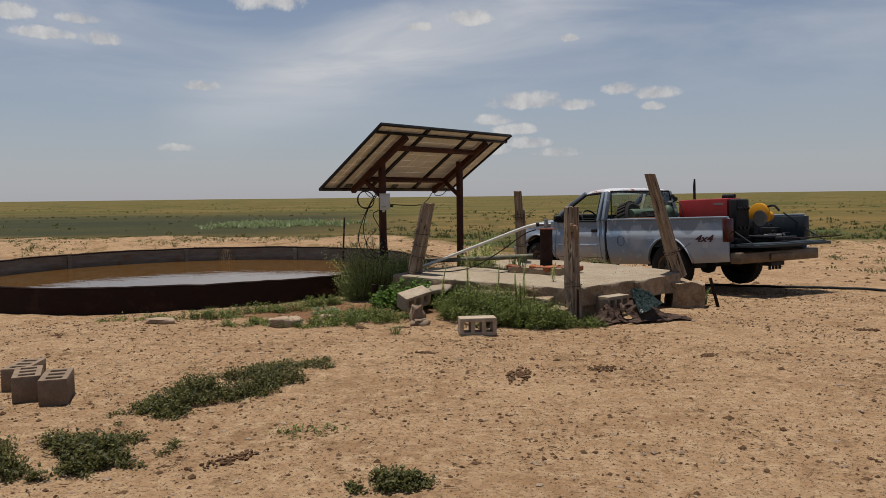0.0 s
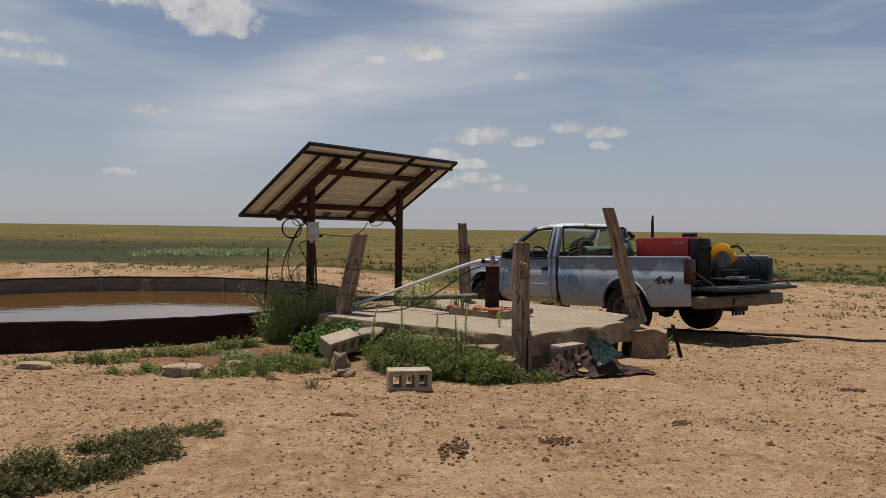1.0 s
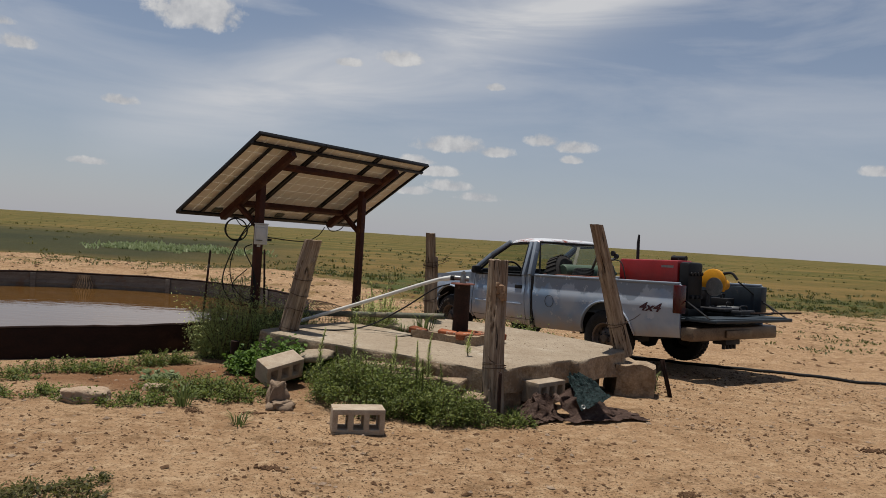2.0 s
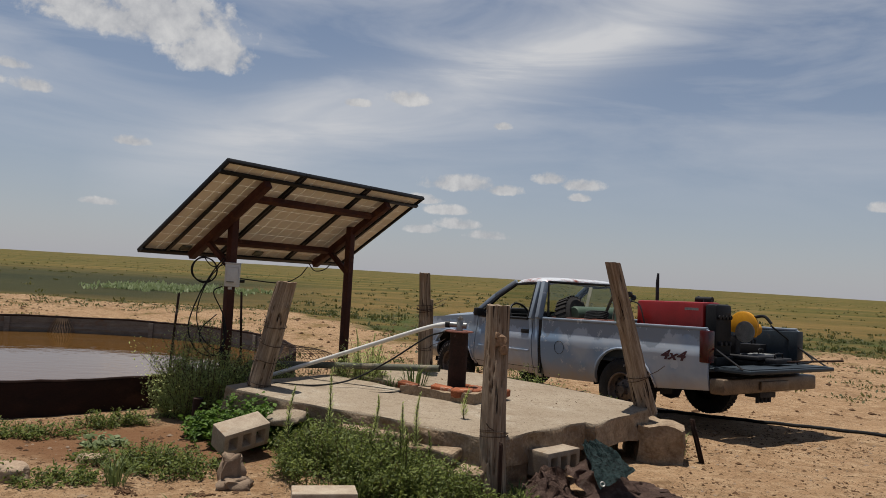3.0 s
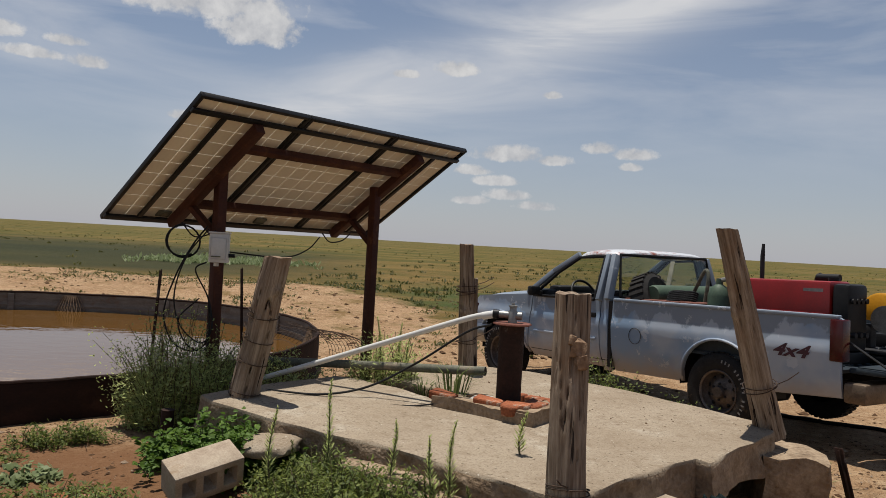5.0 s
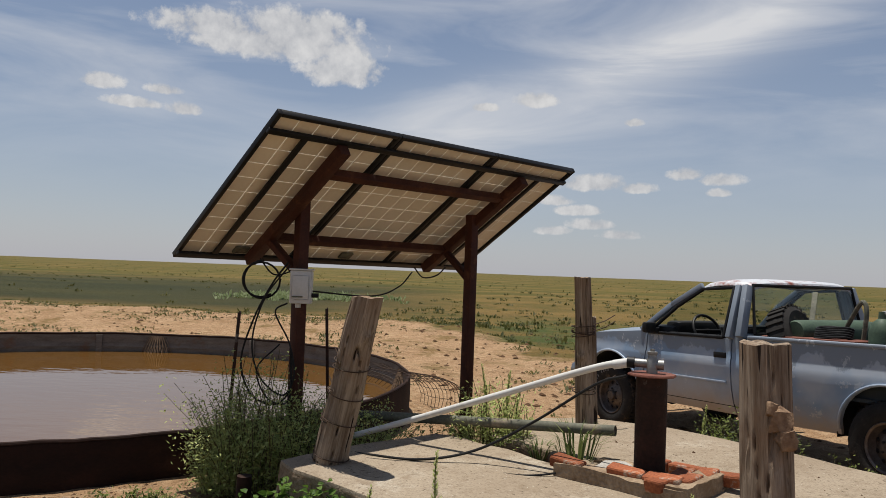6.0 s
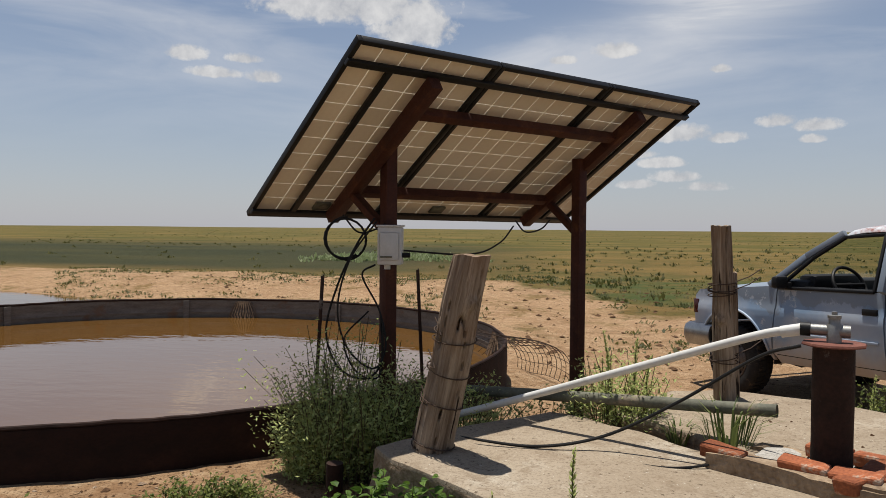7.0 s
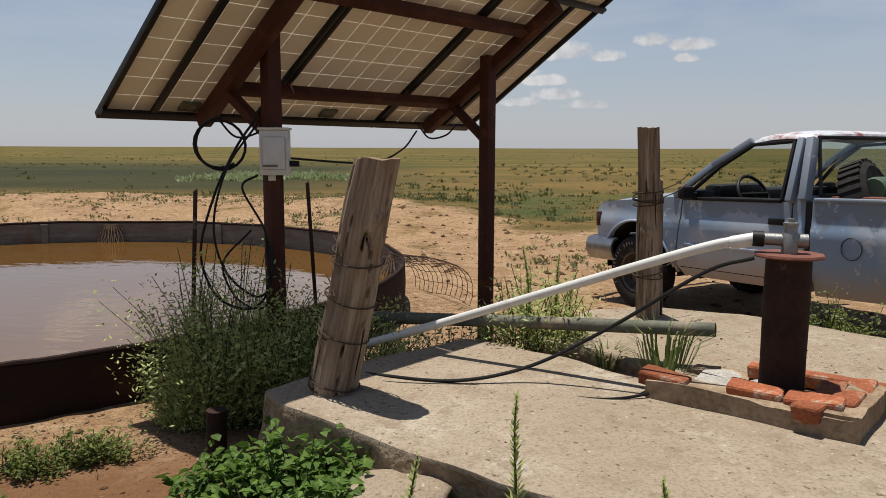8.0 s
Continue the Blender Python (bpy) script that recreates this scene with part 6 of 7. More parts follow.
def broad_leaf(p, d, side, length, width):
    """A pointed oval leaf of two halves folded along the midrib, its tip hanging."""
    up = side.cross(d).normalized()
    a, b, tip = p + d * length * 0.32, p + d * length * 0.68 - Vector((0, 0, length * 0.05)), p + d * length - Vector((0, 0, length * 0.22))
    out = []
    for k in (-1, 1):
        s1, s2 = a + side * k * width * 0.5 + up * width * 0.14, b + side * k * width * 0.40 + up * width * 0.10
        out.append((tuple(p), tuple(s1), tuple(s2), tuple(tip), tuple(b), tuple(a)))
    return out


def build_plant(name, label, x, y, rx, ry, h, stems, leaves, ll, lw, seed, mat=None, rz=0.0, lean=0.35, low=0.1, category="weed", z=None, group="weeds round the well"):
    """A clump of stems set with many small leaves; the crown thins out towards its edge."""
    rnd = random.Random(seed)
    lq, sq = [], []
    z00 = ground_z(x, y) if z is None else z
    ca, sa = math.cos(radians(rz)), math.sin(radians(rz))
    for _ in range(stems):
        q, a = math.sqrt(rnd.random()) * rnd.uniform(0.75, 1.12), rnd.uniform(0, math.tau)
        u, v = q * math.cos(a) * rx, q * math.sin(a) * ry
        bx, by = u * ca - v * sa, u * sa + v * ca
        if noise.noise(Vector(((x + bx) * 3.2, (y + by) * 3.2, seed))) < (-0.16 if mat is M_MAT else -0.28):
            continue
        bz = (ground_z(x + bx, y + by) if z is None else z) - z00
        hh = h * rnd.uniform(0.35, 1.0) * (1.05 - 0.55 * q * q) * (1 + 0.4 * noise.noise(Vector(((x + bx) * 2.1, (y + by) * 2.1, seed + 5))))
        if h > 0.7:
            hh = max(hh, h * rnd.uniform(0.62, 0.9) * (1.05 - 0.4 * q * q))
        d = Vector((bx / max(rx, 0.05) * lean + rnd.uniform(-0.25, 0.25), by / max(ry, 0.05) * lean + rnd.uniform(-0.25, 0.25), 1)).normalized()
        bend = Vector((rnd.uniform(-0.3, 0.3), rnd.uniform(-0.3, 0.3), 0)) * hh
        pts = [Vector((bx, by, bz - 0.02)) + d * hh * s + bend * s * s for s in (0, 0.35, 0.7, 1.0)]
        sq += stem_quads(pts, 0.0018 + 0.0012 * h)
        for k in range(leaves):
            s = low + (1 - low) * rnd.random() ** 0.8
            i = min(2, int(s * 3))
            p = pts[i].lerp(pts[i + 1], s * 3 - i) if s < 1 else pts[3]
            p = p + Vector((rnd.gauss(0, 1), rnd.gauss(0, 1), rnd.gauss(0, 0.7))) * (0.05 * h + 0.01)
            ld = rand_dir(rnd, 0.9)
            sd = ld.cross(Vector((rnd.uniform(-1, 1), rnd.uniform(-1, 1), 1.2))).normalized()
            f = rnd.uniform(0.6, 1.25)
            if mat is M_LEAF_BROAD:
                lq += broad_leaf(p, ld, sd, ll * f, lw * f)
            else:
                lq.append(leaf(p, ld, sd, ll * f, lw * f))
    t = thing(name, pose(x, y, z00), label, category, group)
    o = tagged(quads_mesh("foliage", lq, mat or M_LEAF), kind="stuff")
    o.parent = t
    o = tagged(quads_mesh("stalk", sq, M_STEM), kind="stuff")
    o.parent = t
    return t


def build_spike(x, y, z, h, seed, lean=(0, 0), mat=None, group="tall slender weeds"):
    """One tall stem with narrow leaves all the way up and a tapering head."""
    rnd = random.Random(seed)
    pts = [Vector((lean[0] * s * s + 0.01 * math.sin(5 * s + seed), lean[1] * s * s, h * s)) for s in [k / 8 for k in range(9)]]
    lq = []
    n = int(260 * h)
    for k in range(n):
        s = 0.06 + 0.94 * k / n
        i = min(7, int(s * 8))
        p = pts[i].lerp(pts[i + 1], s * 8 - i)
        a = k * 2.4 + rnd.uniform(-0.3, 0.3)
        d = Vector((math.cos(a), math.sin(a), 0.9 + 0.5 * s)).normalized()
        ll = (0.065 * (1 - 0.55 * s) if s < 0.62 else 0.045 * (1.15 - s) + 0.012) * rnd.uniform(0.7, 1.2)
        lq.append(leaf(p, d, d.cross(Vector((0, 0, 1))).normalized(), ll, ll * (0.2 if s < 0.62 else 0.4)))
    t = thing("slender_weed", pose(x, y, z), "single tall slender green weed with narrow leaves", "weed", group)
    o = tagged(quads_mesh("foliage", lq, mat or M_LEAF_GREY), kind="stuff")
    o.parent = t
    part("stem", tube(bmesh.new(), pts, [0.006 - 0.0005 * k for k in range(9)], 5), M_STEM, t)
    return t


def build_grass(x, y, z, r, h, n, seed, mat=None):
    rnd = random.Random(seed)
    lq = []
    for _ in range(n):
        a, q = rnd.uniform(0, math.tau), r * math.sqrt(rnd.random()) * 0.4
        b = Vector((q * math.cos(a), q * math.sin(a), -0.01))
        out = Vector((math.cos(a), math.sin(a), 0)) * rnd.uniform(0.3, 1.0) * r
        hh = h * rnd.uniform(0.5, 1.0)
        w = Vector((-math.sin(a), math.cos(a), 0)) * rnd.uniform(0.003, 0.006)
        p1, p2 = b + out * 0.35 + Vector((0, 0, hh * 0.75)), b + out + Vector((0, 0, hh))
        lq.append((tuple(b - w), tuple(b + w), tuple(p1 + w), tuple(p1 - w)))
        lq.append((tuple(p1 - w), tuple(p1 + w), tuple(p2)))
    t = thing("grass_tuft", pose(x, y, z), "green tuft of long grass blades", "grass", "grass tufts")
    o = tagged(quads_mesh("blade", lq, mat or M_GRASSBLADE), kind="stuff")
    o.parent = t
    return t


# low mats on the open sand
MAT = "low spreading dark green weed mat on the sand"
build_plant("weed_mat", MAT, -1.36, 6.28, 1.05, 0.33, 0.17, 775, 30, 0.026, 0.013, 11, M_MAT, rz=62, lean=0.8)
build_plant("weed_mat", MAT, -1.90, 4.62, 0.66, 0.32, 0.16, 575, 30, 0.026, 0.013, 12, M_MAT, rz=18, lean=0.8)
build_plant("weed_mat", MAT, 0.08, 4.28, 0.20, 0.10, 0.10, 150, 21, 0.026, 0.013, 13, M_MAT, rz=10, lean=0.8)
build_plant("weed_mat", MAT, -0.55, 5.15, 0.25, 0.10, 0.06, 40, 7, 0.026, 0.012, 131, rz=10, lean=0.8)
# weeds in front of the slab
build_plant("weed_clump", "dense bushy green weeds against the slab edge", 0.62, 9.48, 0.60, 0.42, 0.44, 420, 62, 0.030, 0.012, 21, rz=-36)
build_plant("weed_clump", "dense bushy green weeds against the slab edge", 1.12, 9.12, 0.36, 0.26, 0.30, 240, 46, 0.030, 0.012, 22, rz=-30)
build_plant("weed_clump", "bushy green weeds beside the concrete blocks", 0.24, 9.92, 0.32, 0.20, 0.34, 170, 48, 0.030, 0.012, 23)
build_plant("weed_clump", "low green weeds beside the concrete blocks", -0.72, 9.55, 0.42, 0.25, 0.20, 170, 18, 0.034, 0.015, 24)
build_plant("weed_clump", "low green weeds around a flat stone", -1.45, 9.12, 0.50, 0.18, 0.13, 130, 18, 0.034, 0.015, 25)
build_plant("weed_clump", "low green weeds around a flat stone", -2.15, 9.35, 0.45, 0.2, 0.13, 120, 14, 0.034, 0.015, 26)
build_plant("weed_clump", "low green weeds on the bare soil", -1.15, 9.95, 0.42, 0.14, 0.12, 90, 14, 0.034, 0.015, 27, rz=15)
build_plant("weed_clump", "low green weeds at the foot of the tank", -2.05, 10.60, 0.45, 0.14, 0.16, 80, 16, 0.036, 0.016, 28, rz=20)
build_plant("weed_clump", "low green weeds at the foot of the tank", -3.0, 9.98, 0.5, 0.16, 0.17, 120, 14, 0.036, 0.016, 29, rz=8)
build_plant("weed_clump", "low green weeds at the foot of the tank", -3.9, 9.95, 0.6, 0.14, 0.10, 80, 12, 0.034, 0.015, 30)
build_plant("weed_clump", "low green weeds by a wooden post", 1.55, 8.98, 0.34, 0.12, 0.14, 110, 14, 0.032, 0.012, 31, rz=8)
build_plant("pale_weed", "pale grey-green broad-leaved weed on the soil", -1.52, 10.35, 0.16, 0.13, 0.12, 34, 9, 0.06, 0.04, 32, M_PALEWEED, lean=0.8)
build_plant("weed_clump", "tangled green weeds along the foot of the tank", -1.75, 11.15, 0.36, 0.14, 0.24, 110, 24, 0.032, 0.013, 33, rz=30)
build_plant("weed_clump", "tangled green weeds along the foot of the tank", -2.55, 10.55, 0.50, 0.14, 0.16, 70, 18, 0.034, 0.014, 34, rz=22)
build_plant("weed_clump", "low green weeds on the bare soil", -1.0, 9.62, 0.35, 0.18, 0.22, 150, 22, 0.032, 0.013, 35, rz=12)
# bushes
build_plant("weed_bush", "tall feathery grey-green bush at the steel post", -1.12, 11.85, 0.32, 0.25, 0.92, 250, 80, 0.030, 0.011, 41, M_LEAF_GREY, low=0.15, category="bush")
build_plant("weed_bush", "tall feathery grey-green bush at the steel post", -1.26, 11.80, 0.26, 0.18, 0.62, 150, 70, 0.030, 0.011, 42, M_LEAF_GREY, low=0.15, category="bush")
build_plant("weed_bush", "feathery green bush behind the leaning stump", -0.62, 11.85, 0.34, 0.22, 0.80, 170, 70, 0.030, 0.011, 43, M_LEAF_GREY, low=0.2, category="bush", rz=30)
build_plant("broadleaf_weed", "bright green broad-leaved weed beside the slab", -0.50, 10.52, 0.44, 0.28, 0.38, 230, 26, 0.052, 0.034, 44, M_LEAF_BROAD, rz=-36)
build_plant("broadleaf_weed", "bright green broad-leaved weed beside the slab", -0.02, 10.34, 0.20, 0.10, 0.26, 70, 20, 0.048, 0.032, 45, M_LEAF_BROAD)
build_plant("weed_bush", "leafy green weeds between slab and truck", 2.45, 13.10, 0.42, 0.26, 0.62, 170, 44, 0.036, 0.015, 46, category="bush", rz=-35)
build_plant("weed_bush", "leafy green weeds between slab and truck", 2.85, 12.1, 0.22, 0.16, 0.42, 46, 30, 0.036, 0.015, 47, category="bush")
build_plant("weed_bush", "feathery green weeds beside the steel pipe", 0.50, 11.92, 0.30, 0.13, 0.46, 120, 40, 0.034, 0.010, 48, M_LEAF_GREY, z=0.36, category="bush")
build_plant("weed_bush", "dark seeding weeds behind the slab", 0.85, 13.0, 0.26, 0.14, 0.62, 40, 36, 0.026, 0.011, 49, category="bush")
build_plant("weed_bush", "leafy weeds at the foot of the tank wall", -0.1, 12.75, 0.30, 0.2, 0.5, 60, 30, 0.036, 0.015, 50, category="bush")
build_plant("weed_clump", "small weeds behind the slab", 1.9, 12.95, 0.4, 0.15, 0.26, 60, 22, 0.034, 0.014, 51)
build_plant("weed_clump", "small weeds at the leaning post", 3.42, 11.12, 0.16, 0.12, 0.30, 40, 14, 0.04, 0.008, 52, M_LEAF_GREY)
build_plant("weed_bush", "grey-green shrub out on the sand", 8.6, 22.0, 0.6, 0.4, 0.5, 90, 24, 0.06, 0.02, 53, M_LEAF_GREY, category="bush")
# tall single weeds
for k, (x, y, h, lx, ly) in enumerate(((0.335, 10.02, 0.52, 0.02, 0), (1.02, 9.62, 0.44, 0.03, 0), (0.94, 9.60, 0.36, -0.03, 0), (1.40, 9.95, 0.24, 0.02, 0), (0.72, 9.85, 0.36, 0, 0.02), (0.42, 11.9, 0.55, -0.03, 0), (0.55, 11.98, 0.5, 0.04, 0), (0.62, 11.9, 0.42, 0.05, 0), (2.0, 12.5, 0.55, 0, 0), (0.05, 9.9, 0.4, 0.02, 0))):
    z = 0.36 if y > 11.5 and x < 1 else (0.40 if (k == 3) else ground_z(x, y) + 0.16)
    build_spike(x, y, z, h, k, (lx, ly))
rnd_s = random.Random(77)
for k in range(6):
    a, q = rnd_s.uniform(0, math.tau), math.sqrt(rnd_s.random())
    x, y = 0.72 + 0.62 * q * math.cos(a) - 0.1 * math.sin(a), 9.42 + 0.30 * q * math.sin(a) - 0.38 * q * math.cos(a)
    build_spike(x, y, ground_z(x, y), rnd_s.uniform(0.34, 0.5), 100 + k, (rnd_s.uniform(-0.06, 0.06), rnd_s.uniform(-0.05, 0.05)), M_LEAF)
for k, (x, y, z, r, h, n) in enumerate(((1.02, 11.38, 0.39, 0.24, 0.30, 60), (0.80, 11.62, 0.36, 0.15, 0.14, 40), (0.66, 9.05, 0, 0.15, 0.2, 40), (-0.95, 9.1, 0, 0.16, 0.22, 36), (-2.9, 9.9, -0.06, 0.14, 0.2, 40), (-0.4, 8.6, 0, 0.12, 0.12, 24), (3.5, 11.0, -0.03, 0.14, 0.25, 40), (1.75, 9.2, 0, 0.12, 0.15, 30))):
    build_grass(x, y, z, r, h, n, 60 + k)


# ---- small litter on the ground ----
def scatter(name, label, category, count, seed, mat, region, size, flat=0.6, keep=None, z_off=0.3):
    """Many small clods or pebbles in one mesh."""
    rnd = random.Random(seed)
    base = [(1, 0, 0), (0, 1, 0), (-1, 0, 0), (0, -1, 0), (0, 0, 1), (0, 0, -1)]
    tri = [(0, 1, 4), (1, 2, 4), (2, 3, 4), (3, 0, 4), (1, 0, 5), (2, 1, 5), (3, 2, 5), (0, 3, 5)]
    verts, faces = [], []
    for _ in range(count):
        for _try in range(20):
            x, y = rnd.uniform(region[0], region[1]), rnd.uniform(region[2], region[3])
            if keep is None or keep(x, y, rnd):
                break
        else:
            continue
        s = size[0] * (size[1] / size[0]) ** (rnd.random() ** 2.6)
        a = rnd.uniform(0, math.tau)
        sx, sy, sz = s * rnd.uniform(0.7, 1.4), s * rnd.uniform(0.6, 1.0), s * flat * rnd.uniform(0.6, 1.1)
        z = ground_z(x, y) + sz * z_off
        k = len(verts)
        for bx, by, bz in base:
            bx, by = bx * sx * rnd.uniform(0.7, 1.2), by * sy * rnd.uniform(0.7, 1.2)
            verts.append((x + bx * math.cos(a) - by * math.sin(a) + rnd.uniform(-0.2, 0.2) * s, y + bx * math.sin(a) + by * math.cos(a), z + bz * sz))
        faces += [tuple(k + i for i in f) for f in tri]
    me = bpy.data.meshes.new(name)
    me.from_pydata(verts, [], faces)
    me.materials.append(mat)
    return tagged(new(name, me), label, category, kind="stuff")


def open_sand(x, y, rnd):
    if math.hypot(x - TANK_C[0], y - TANK_C[1]) < TANK_R + 0.1:
        return False
    if -0.7 < x < 3.2 and 9.3 < y < 12.6 and abs((x - 1.3) * 0.5) + abs(y - 11.0) < 2.0:
        return False
    return noise.noise(Vector((x * 0.9, y * 0.9, 3))) + rnd.uniform(-0.5, 0.5) > -0.1


scatter("clods", "small dark dry clods and droppings scattered on the sand", "debris", 26000, 1, M_DUNG, (-5.5, 7.5, 1.6, 13.5), (0.004, 0.021), 0.6, open_sand)
scatter("larger_clods", "dry dung clods lying on the sand", "debris", 800, 2, M_DUNG, (-4.5, 7.0, 2.5, 13), (0.016, 0.036), 0.55, open_sand)
scatter("pebbles", "pale pebbles and sandy lumps on the ground", "pebbles", 5000, 3, M_SAND_ROCK, (-5.5, 7.5, 1.6, 13.5), (0.006, 0.028), 0.6, open_sand)
scatter("far_clods", "dark clods scattered over the farther sand", "debris", 4500, 4, M_DUNG, (-16, 18, 14, 30), (0.015, 0.08), 0.5, open_sand)


scatter("near_clods", "fine dark crumbs and droppings on the open sand", "debris", 16000, 5, M_DUNG, (-3.6, 4.6, 1.8, 8.6), (0.003, 0.012), 0.6, open_sand)


def build_slab_grit():
    rnd = random.Random(15)
    verts, faces = [], []
    for _ in range(420):
        x, y = rnd.uniform(-0.4, 2.9), rnd.uniform(9.6, 12.2)
        if abs((x - 1.3) - (y - 11.0)) > 1.3 or abs((x - 1.3) + (y - 11.0)) > 1.5:
            continue
        s, z, k = 0.003 + 0.011 * rnd.random() ** 4, slab_z(x, y) + 0.001, len(verts)
        for bx, by, bz in ((1, 0, 0), (-0.4, 0.9, 0), (-0.6, -0.8, 0), (0, 0, 1)):
            verts.append((x + bx * s * rnd.uniform(0.7, 1.3), y + by * s, z + bz * s * 0.7))
        faces += [(k, k + 1, k + 3), (k + 1, k + 2, k + 3), (k + 2, k, k + 3)]
    me = bpy.data.meshes.new("slab_grit")
    me.from_pydata(verts, [], faces)
    me.materials.append(M_DUNG)
    tagged(new("slab_grit", me), "dark grit and crumbs on the concrete slab", "debris", kind="stuff")


build_slab_grit()


def build_litter():
    rnd = random.Random(9)
    quads = []
    for _ in range(2600):
        x, y = rnd.uniform(-4.5, 7), rnd.uniform(1.8, 13)
        if not open_sand(x, y, rnd):
            continue
        z = ground_z(x, y) + 0.008
        a, l, w = rnd.uniform(0, math.tau), rnd.uniform(0.02, 0.13), rnd.uniform(0.0015, 0.003)
        d, s = Vector((math.cos(a), math.sin(a), rnd.uniform(-0.05, 0.12))), Vector((-math.sin(a), math.cos(a), 0)) * w
        p = Vector((x, y, z))
        m = p + d * l * 0.5 + s * rnd.uniform(-4, 4) + Vector((0, 0, 0.006))
        e = p + d * l
        up = Vector((0, 0, w))
        quads += [(tuple(p - s), tuple(p + s), tuple(m + s), tuple(m - s)), (tuple(m - s), tuple(m + s), tuple(e + s), tuple(e - s)), (tuple(p - up), tuple(p + up), tuple(m + up), tuple(m - up))]
    tagged(quads_mesh("dry_twigs", quads, M_STRAW), "dry twigs and straw strewn on the sand", "debris", kind="stuff")


build_litter()


def build_dung_pats():
    rnd = random.Random(4)
    for k, (x, y, r) in enumerate(((0.85, 6.75, 0.26), (1.55, 6.95, 0.14), (-0.85, 4.65, 0.18), (2.9, 4.85, 0.10), (-0.35, 8.95, 0.09), (-0.85, 8.98, 0.12), (-4.1, 8.55, 0.2), (2.55, 7.4, 0.12), (4.6, 8.8, 0.12), (0.0, 7.6, 0.10))):
        turn, thin = rnd.uniform(0, math.tau), rnd.uniform(0.3, 0.7)
        bm = bmesh.new()
        for q in range(80):
            u, v = rnd.gauss(0, 0.5) * r, rnd.gauss(0, 0.5) * r * thin
            lump = rock_mesh(0.006 + r * 0.09 * rnd.random() ** 2.5, 0.005 + r * 0.07 * rnd.random() ** 2.5, rnd.uniform(0.004, 0.010), q + k * 17.0, 0.3, 1)
            lump.transform(pose(u * math.cos(turn) - v * math.sin(turn), u * math.sin(turn) + v * math.cos(turn), 0.004, 0, 0, rnd.uniform(0, 360)))
            me = bpy.data.meshes.new("tmp")
            lump.to_mesh(me)
            lump.free()
            bm.from_mesh(me)
            bpy.data.meshes.remove(me)
        o = link_mesh("dung_pat", bm, M_DUNG, 60)
        o.matrix_world = pose(x, y, ground_z(x, y))
        tagged(o, "dry crumbled cattle dung on the sand", "dung", "dung pats", "stuff")


build_dung_pats()


# ---- grass and shrubs of the plain ----
def build_plain():
    rnd = random.Random(21)
    for name, label, count, y0, y1, mat, size, keepf in (
            ("plain_shrubs", "low yellow-green shrubs scattered over the plain", 5200, 24, 330, M_SHRUB, (0.10, 0.27), None),
            ("green_strip", "green weeds along the edge of the sand", 2400, 24, 40, M_STRIP, (0.07, 0.19), "strip"),
            ("pale_weeds", "pale green water weeds in a low patch", 330, 44, 58, M_PALEWEED, (0.20, 0.45), "pale")):
        quads = []
        for _ in range(count):
            y = y0 * (y1 / y0) ** rnd.random()
            x = rnd.uniform(-0.75, 0.85) * (y + 6)
            if keepf == "pale":
                x = -13 + rnd.gauss(0, 1) * 2.0
                y = 50 + rnd.gauss(0, 1) * 2.0
            if keepf == "strip":
                edge = 23.5 + 9 * min(1, max(0, (1 - x) / 6)) + 3.5 * min(1, max(0, (x - 4) / 10))
                if x < -4:
                    continue
                y = edge + abs(rnd.gauss(0, 1)) * 4.5 + 1.5
                if noise.noise(Vector((x * 0.4, y * 0.4, 1))) < -0.05:
                    continue
            elif keepf is None:
                if noise.noise(Vector((x * 0.06, y * 0.06, 4))) + 0.5 * noise.noise(Vector((x * 0.3, y * 0.3, 4))) < rnd.uniform(-0.25, 0.3):
                    continue
                if x < -6 and y < 75 and rnd.random() < 0.85:
                    continue
                edge = 25 + 9 * min(1, max(0, (1 - x) / 6)) + 3.5 * min(1, max(0, (x - 4) / 10))
                if y < edge:
                    continue
            z = ground_z(x, y)
            s = rnd.uniform(*size) * (1 + y / 400)
            for _b in range(11 if y < 90 else 6):
                a = rnd.uniform(0, math.tau)
                c = Vector((x + rnd.gauss(0, 0.4) * s, y + rnd.gauss(0, 0.4) * s, z - 0.02))
                d = Vector((math.cos(a) * 0.55, math.sin(a) * 0.55, rnd.uniform(0.5, 1.0))) * s * rnd.uniform(0.5, 1.0)
                w = Vector((-math.sin(a), math.cos(a), 0)) * s * rnd.uniform(0.10, 0.22)
                quads.append((tuple(c), tuple(c + d * 0.6 + w), tuple(c + d), tuple(c + d * 0.6 - w)))
        tagged(quads_mesh(name, quads, mat), label, "grassland", kind="stuff")


build_plain()


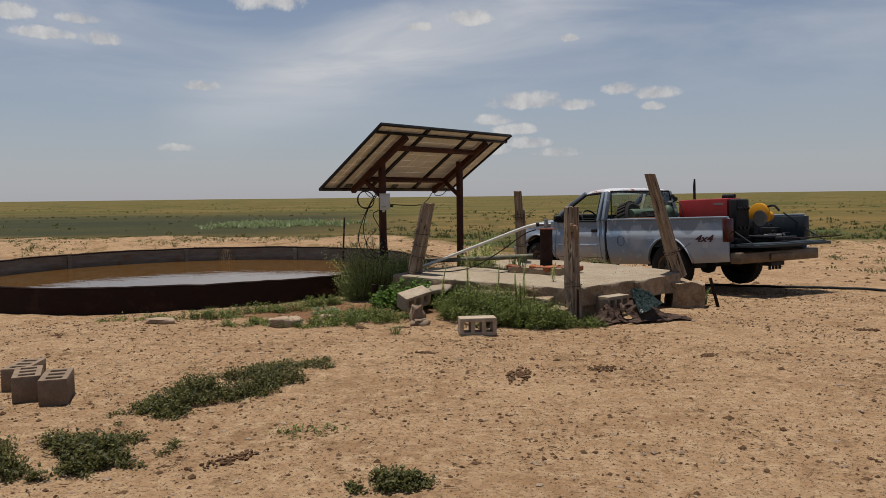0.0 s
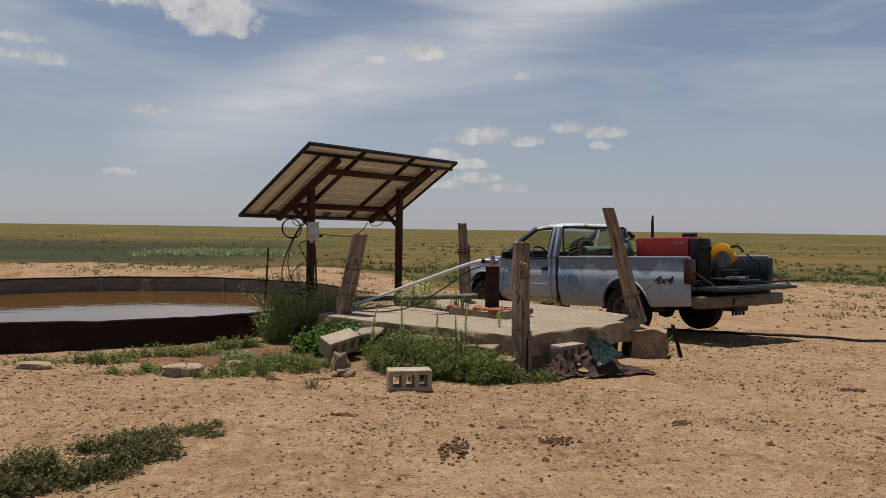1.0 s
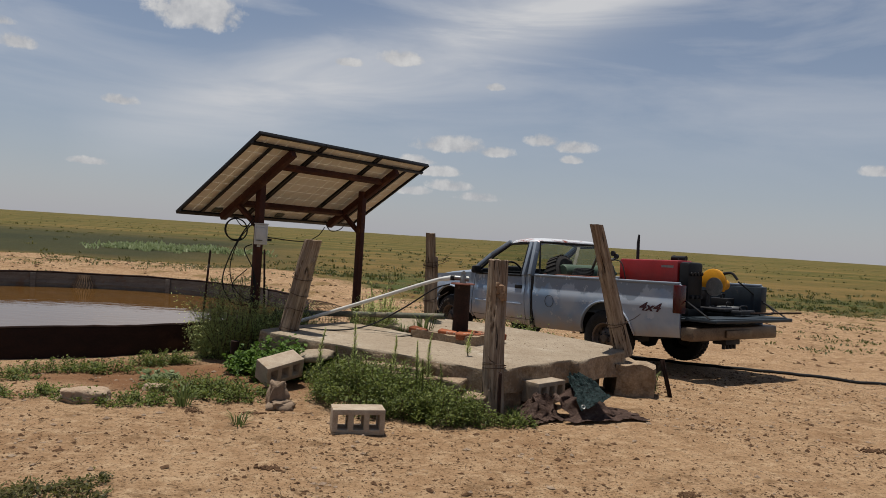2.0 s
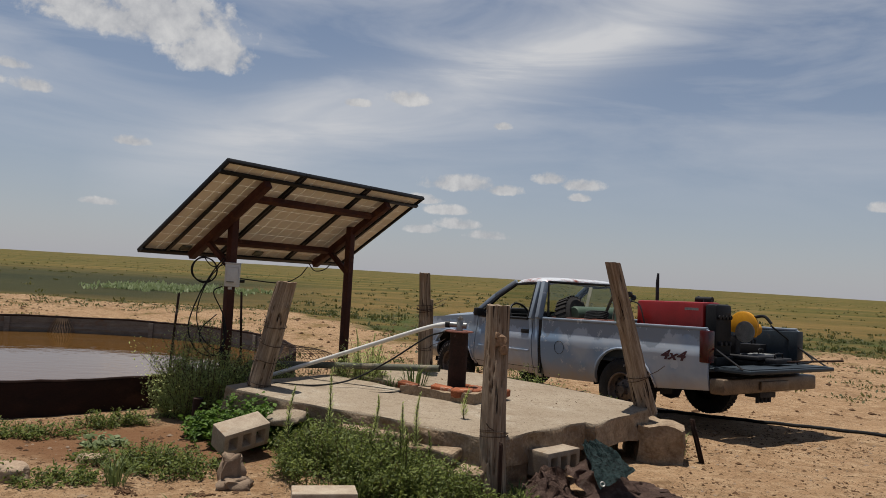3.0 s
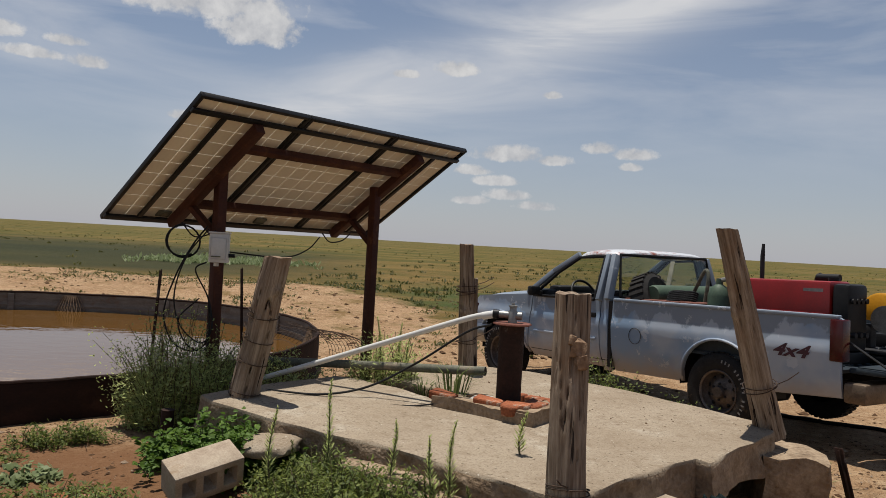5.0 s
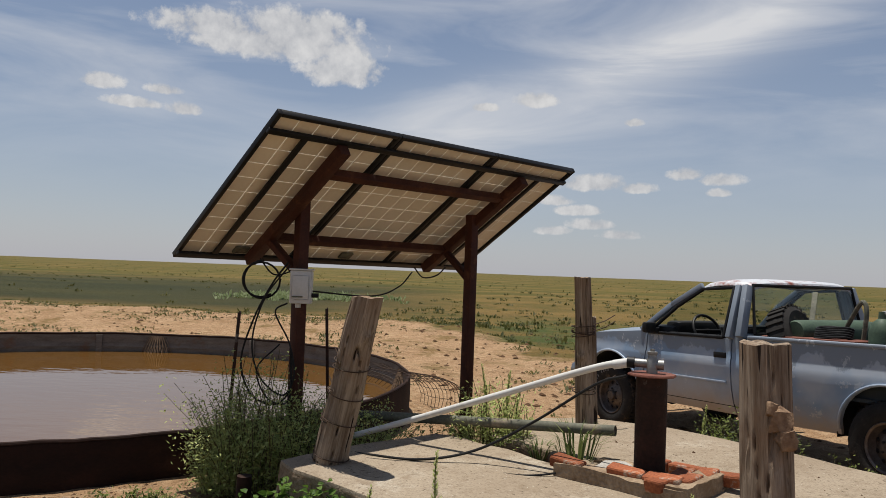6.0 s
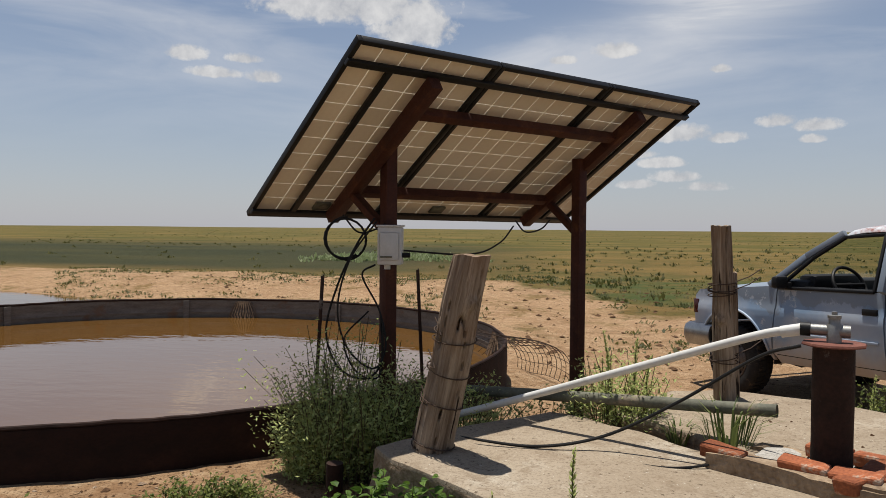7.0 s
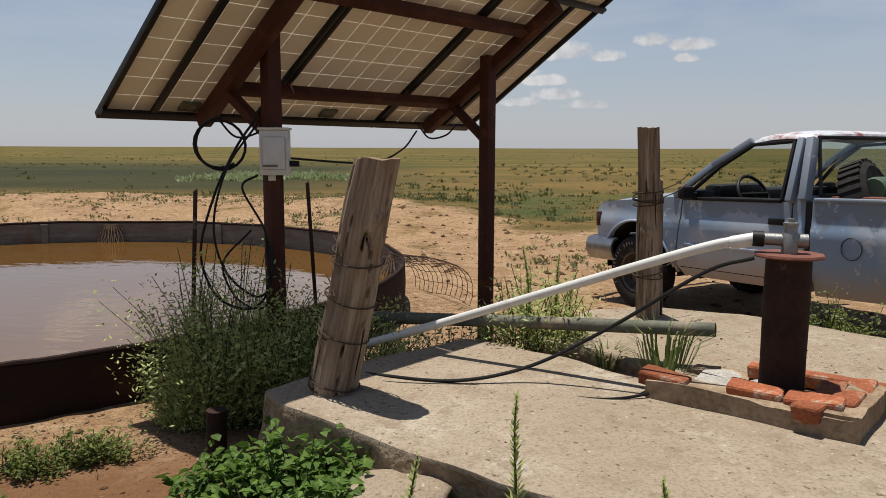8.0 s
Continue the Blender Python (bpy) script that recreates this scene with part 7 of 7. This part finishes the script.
def build_bank_tufts():
    rnd = random.Random(31)
    quads = []
    for _ in range(8000):
        y = 16.5 + 19 * rnd.random()
        x = rnd.uniform(-0.72, 0.80) * (y - 4)
        if math.hypot(x - TANK_C[0], y - TANK_C[1]) < TANK_R + 0.3:
            continue
        if noise.noise(Vector((x * 0.35, y * 0.55, 12))) + 0.02 * (y - 26) < rnd.uniform(0.0, 0.45) - (0.16 if x < -2 else 0.0):
            continue
        z, s = ground_z(x, y), rnd.uniform(0.04, 0.15)
        for _b in range(7):
            a = rnd.uniform(0, math.tau)
            c = Vector((x + rnd.gauss(0, 0.6) * s, y + rnd.gauss(0, 0.6) * s, z - 0.01))
            d = Vector((math.cos(a) * 0.7, math.sin(a) * 0.7, rnd.uniform(0.4, 0.9))) * s * rnd.uniform(0.5, 1.0)
            w = Vector((-math.sin(a), math.cos(a), 0)) * s * rnd.uniform(0.10, 0.22)
            quads.append((tuple(c), tuple(c + d * 0.6 + w), tuple(c + d), tuple(c + d * 0.6 - w)))
    tagged(quads_mesh("bank_tufts", quads, M_SHRUB), "small dry weed tufts scattered over the sand bank", "grassland", kind="stuff")


build_bank_tufts()


# ---- curled wire mesh beside the tank ----
def build_wire_mesh():
    t = thing("wire_mesh", Matrix(), "curled rusty sheep-wire mesh beside the tank", "wire mesh")
    b = bmesh.new()
    c0, along = Vector((-0.50, 15.35, -0.22)), Vector((-0.55, 0.83, 0)).normalized()
    side = Vector((0.83, 0.55, 0))
    def P(a, s):
        r = 0.45 + 0.05 * math.sin(3 * a + s)
        return c0 + along * s + side * (r * 1.15 * math.cos(a)) + Vector((0, 0, 0.08 + r * 1.05 * max(-0.15, math.sin(a)) + 0.03 * math.sin(s * 4)))
    for i in range(13):
        s = i * 0.115
        tube(b, [P(-0.1 + k * 0.2, s) for k in range(14)], 0.0035, 4, False)
    for k in range(12):
        tube(b, [P(-0.1 + k * 0.24, q * 0.115) for q in range(13)], 0.0035, 4, False)
    tagged(part("wire_grid", b, M_WIRE, t), kind="stuff")


build_wire_mesh()
